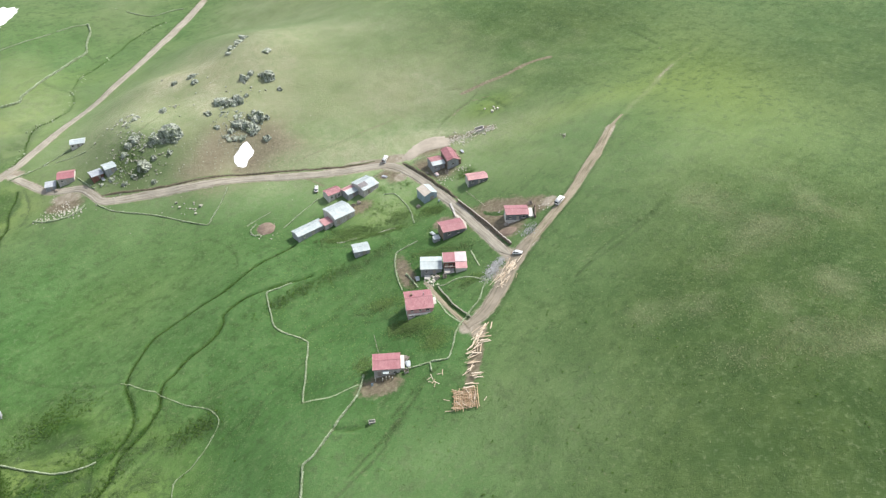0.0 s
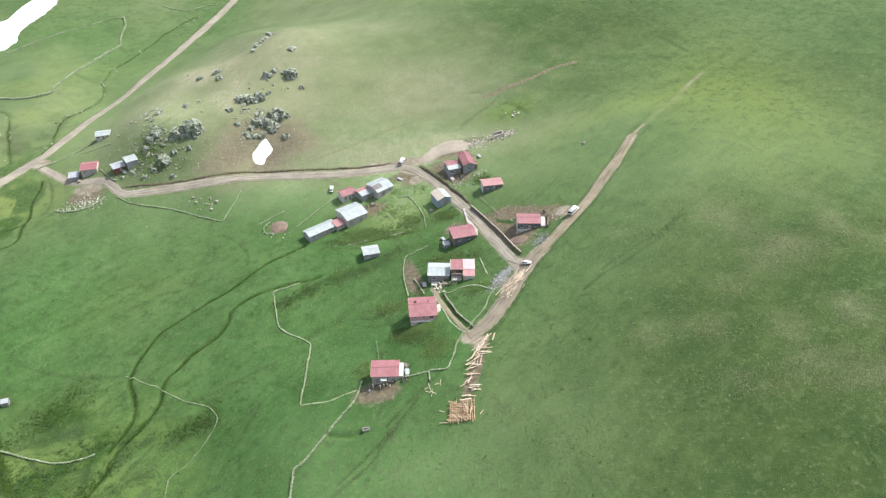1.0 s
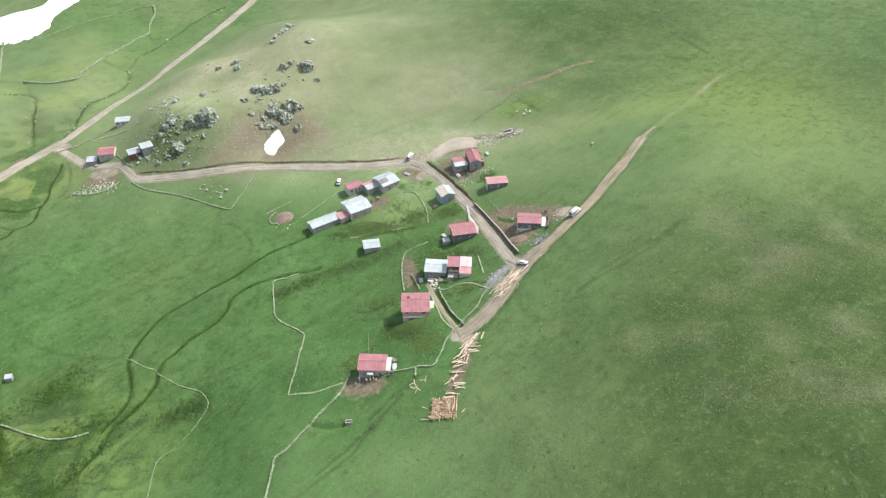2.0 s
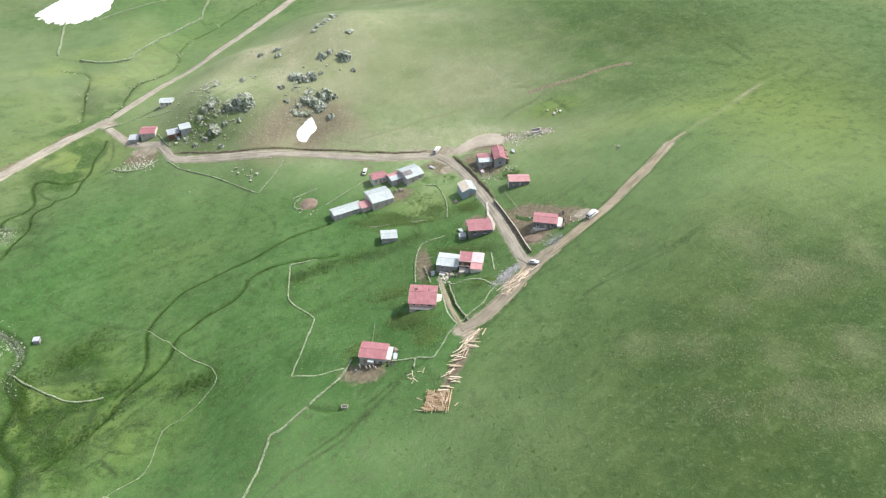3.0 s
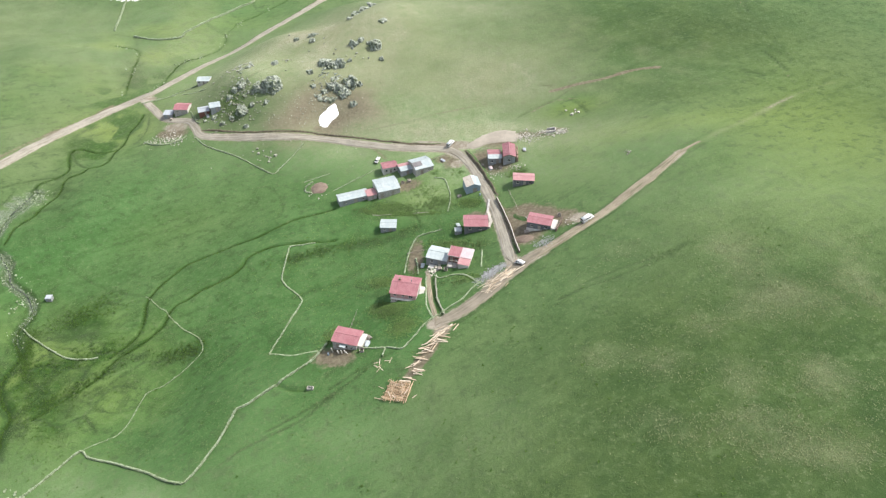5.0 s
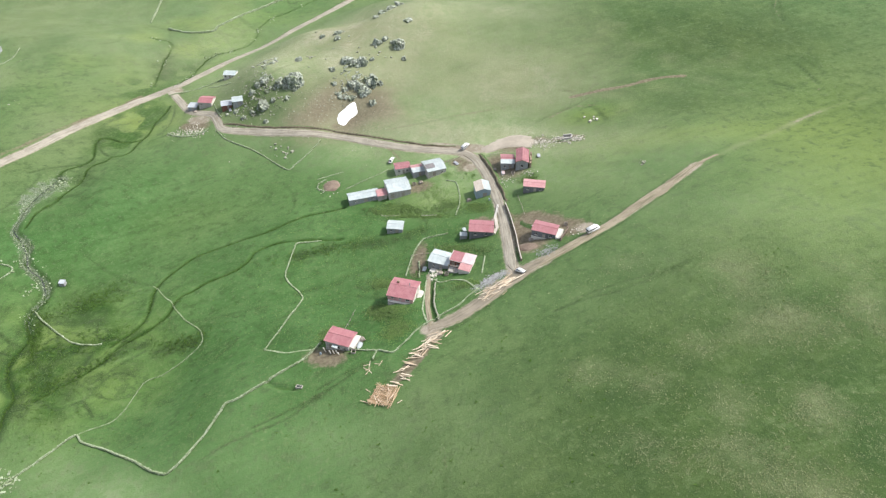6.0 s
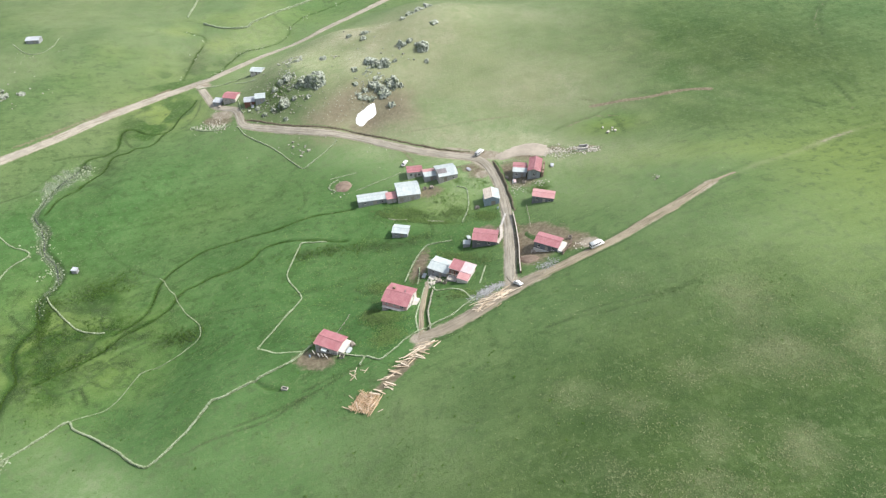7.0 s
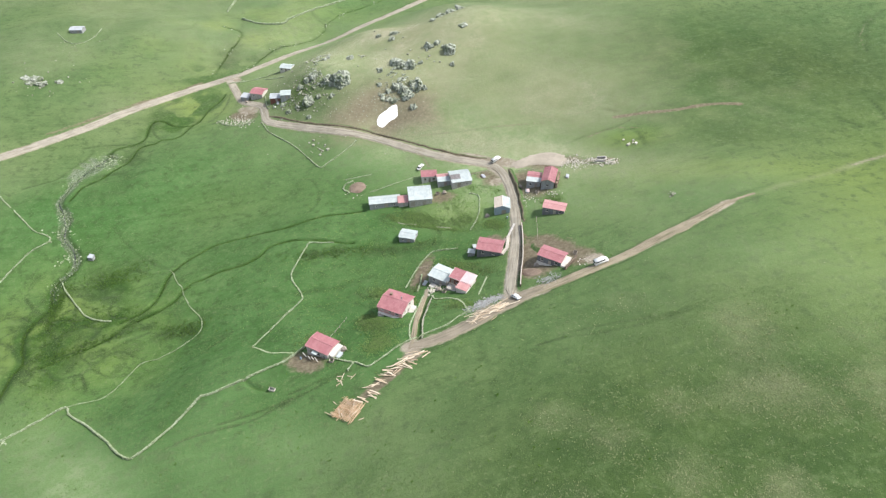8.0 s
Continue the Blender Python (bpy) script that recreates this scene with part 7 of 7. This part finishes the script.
gx, gy = strew(420000, 20, 190, 10, 260, 1.3, 0.50)
near = RS.rand(len(gx)) < 0.006 + 0.6 * straw(gx, gy) ** 1.5
tufts("dry_grass", gx[near], gy[near], 0.15, 0.15, M_DRYGRASS, "bleached straw tufts on the hillside", 4)
wx, wy = [], []
for cx, cy, rx, ry, many in ((-8.9, 148.2, 4.5, 3, 900), (-2.2, 142.6, 4, 4, 800), (-24, 219, 8, 7, 500), (-16, 212, 6, 5, 500), (-4, 212.5, 5, 3, 900), (-34, 207.5, 9, 3.5, 1300), (-38, 203.5, 6, 2.5, 500),
                             (-20, 166, 5, 3, 500), (-12, 160, 3, 5, 500), (-25.5, 231, 5, 3, 160), (-15.5, 231.5, 4, 3, 120), (-6, 163, 4, 2, 300), (9, 231, 4, 3, 500), (-24, 136, 3, 4, 300), (6, 205, 2.5, 3, 250),
                             (-3, 187, 10, 3, 600), (-42, 203.5, 4, 1.2, 260), (-34, 203.2, 5, 1.2, 300), (-26, 204.4, 5, 1.2, 300), (-18, 205.6, 5, 1.2, 300), (-8, 151, 6, 2.5, 700), (-14, 150, 4, 3, 350), (-3, 139, 4, 3, 300), (-139.7, 254.6, 10, 10, 700), (10, 168, 5, 2, 300)):
    wx.append(cx + rx * 0.55 * RS.randn(many)), wy.append(cy + ry * 0.55 * RS.randn(many))
wx, wy = np.concatenate(wx), np.concatenate(wy)
ok = np.ones(len(wx), bool)
for cx, cy, r in FLOORS:
    ok &= np.hypot(wx - cx, wy - cy) > r
for line, half in ROADS[1:4]:
    ok &= away(wx, wy, line) > half
tufts("weeds", wx[ok], wy[ok], 0.18, 0.27, M_WEED, "rank green docks and nettles round the houses", 4, "weeds")
nx, ny = [], []
for cx, cy, rx, ry, many in ((-9.5, 148.0, 5, 2.5, 420), (-15, 151, 3, 3, 200), (-2.5, 142, 3, 4, 220), (-20, 165, 5, 3, 200), (-34, 207, 8, 3, 320), (-17, 211, 5, 4, 260), (-25, 207, 6, 3, 200), (10, 231, 3, 4, 160),
                             (-24, 136, 3, 4, 160), (-4, 212, 4, 2, 160), (-3, 187, 8, 2.5, 260), (8, 186, 4, 3, 160), (-45, 203, 6, 2, 180), (6, 166, 6, 2, 160), (-10, 171, 2, 5, 140)):
    nx.append(cx + rx * 0.55 * RS.randn(many)), ny.append(cy + ry * 0.55 * RS.randn(many))
nx, ny = np.concatenate(nx), np.concatenate(ny)
ok = np.ones(len(nx), bool)
for cx, cy, r in FLOORS:
    ok &= np.hypot(nx - cx, ny - cy) > r
for line, half in ROADS[1:4]:
    ok &= away(nx, ny, line) > half
tufts("nettles", nx[ok][::2], ny[ok][::2], 0.26, 0.32, M_GRASS, "dark green nettle clumps beside the houses", 5, "weeds")
rx, ry = [], []
for cx, cy, ax, ay, turn, many in ((-73.6, 124.6, 5, 3, 30, 250), (-122.5, 131.8, 7, 3, 50, 350), (-118.4, 128.8, 8, 2, 40, 250), (-106.7, 113.2, 14, 5, 40, 500), (-111.5, 95.9, 16, 6, -35, 600), (-50, 176, 14, 3, 38, 300), (-99.2, 100.7, 9, 2, 60, 250),
                                   (-128.1, 109.8, 8, 2, -50, 500)):
    u, v = ax * RS.randn(many), ay * 0.7 * RS.randn(many)
    c, q = math.cos(radians(turn)), math.sin(radians(turn))
    rx.append(cx + c * u - q * v), ry.append(cy + q * u + c * v)
for line, half, depth in CUTS[:7]:
    fine = smooth(line, 0.16)
    rx.append(fine[:, 0] + 0.32 * RS.randn(len(fine))), ry.append(fine[:, 1] + 0.32 * RS.randn(len(fine)))
tufts("rushes", np.concatenate(rx), np.concatenate(ry), 0.2, 0.26, M_RUSH, "dark rushes and sedge along wet ditches", 4, "rushes")

sx, sy_ = -120 + 300 * RS.rand(600), 70 + 140 * RS.rand(600)
ok = open_ground(sx, sy_) & (vnoise(sx, sy_, 30) > 0.35)
tufts("dark_tussocks", sx[ok], sy_[ok], 0.22, 0.34, M_RUSH, "scattered dark tussocks in the short turf", 5)


# ---- yard clutter ----
def clutter(label, x, y, turn, kind):
    """A small stack in a yard: sheets, firewood or a crate."""
    c = new({"sheets": "sheet_stack", "wood": "firewood_pile", "crate": "wooden_crate", "barrel": "barrel"}[kind])
    c.matrix_world = pose(x, y, at(x, y), 0, 0, turn)
    tagged(c, label, {"sheets": "sheets", "wood": "firewood", "crate": "crate", "barrel": "barrel"}[kind])
    if kind == "sheets":
        for k in range(4):
            bm = fresh()
            ribbed(bm, 1.1, 2.2, pose(-0.55 + rnd.uniform(-0.2, 0.2), -1.1 + rnd.uniform(-0.2, 0.2), 0.1 + 0.12 * k, rnd.uniform(-2, 2), 0, rnd.uniform(-9, 9)), 0.02)
            part("sheet", bm, rnd.choice((M_WHITEROOF, M_GREYROOF, M_BLUSHROOF)), c)
    elif kind == "wood":
        for row in range(4):
            for k in range(7 - row):
                bm = fresh()
                bmesh.ops.create_cone(bm, cap_ends=True, segments=7, radius1=rnd.uniform(0.10, 0.14), radius2=0.10, depth=rnd.uniform(1.2, 1.6), matrix=pose(-0.8 + 0.27 * k + 0.13 * row, 0, 0.1 + 0.21 * row, 90))
                part("log", bm, M_OLDWOOD, c)
    elif kind == "crate":
        for k in range(4):
            part("board", box(fresh(), -0.6, 0.6, -0.62, -0.56, 0.04 + 0.22 * k, 0.22 + 0.22 * k), M_OLDWOOD, c)
            part("board", box(fresh(), -0.6, 0.6, 0.56, 0.62, 0.04 + 0.22 * k, 0.22 + 0.22 * k), M_OLDWOOD, c)
            part("board", box(fresh(), -0.62, -0.56, -0.55, 0.55, 0.04 + 0.22 * k, 0.22 + 0.22 * k), M_OLDWOOD, c)
            part("board", box(fresh(), 0.56, 0.62, -0.55, 0.55, 0.04 + 0.22 * k, 0.22 + 0.22 * k), M_OLDWOOD, c)
    else:
        bm = fresh()
        for z0, r in ((0.0, 0.27), (0.3, 0.31), (0.6, 0.27)):
            bmesh.ops.create_cone(bm, cap_ends=True, segments=14, radius1=r, radius2=r, depth=0.3, matrix=pose(0, 0, z0 + 0.15))
        part("drum", bm, M_BLUEWALL, c)


for x, y, turn, kind, label in (
        (-10.3, 133, 15, "sheets", "pale roofing sheets stacked beside the house"), (-10.9, 135.6, 60, "wood", "firewood stacked behind the house"), (-10.6, 129.9, 20, "crate", "weathered crate at the house corner"),
        (-8.8, 174.6, 10, "sheets", "pale sheets lying in front of the low house"), (-1.8, 172.4, 30, "wood", "firewood beside the terrace"), (0.6, 172, 5, "crate", "weathered crate below the porch"),
        (5, 203.8, 19, "wood", "firewood behind the roadside house"), (-3.6, 197.8, 40, "sheets", "grey sheets beside the lean-to"), (22.6, 192.4, 25, "wood", "timber offcuts on the bare yard"),
        (21.4, 200.2, 70, "sheets", "pale sheets on the bare yard"), (31.6, 201, 10, "crate", "weathered crate behind the house"), (-6.6, 236.2, 20, "wood", "firewood in front of the upper house"),
        (-2.4, 234.4, 25, "sheets", "pale sheets in front of the upper house"), (1.6, 234.2, 0, "crate", "weathered crate in front of the upper house"), (8.2, 246.2, 15, "sheets", "grey sheets beside the terrace"),
        (-33.8, 224.4, 40, "wood", "firewood between the barns"), (-36.2, 223, 40, "crate", "weathered crate between the barns"), (-24.4, 238.6, 60, "sheets", "pale sheets beside the barn"),
        (-9.4, 216.2, 30, "wood", "firewood below the roadside barn"), (-1.5, 217, 55, "barrel", "blue drum beside the barn"), (-20.4, 127.1, 0, "barrel", "blue drum in the soil yard"),
        (-169, 246.3, 20, "wood", "firewood in front of the dark shed"), (-147.2, 247.3, 40, "sheets", "pale sheets beside the brown shed")):
    clutter(label, x, y, turn, kind)
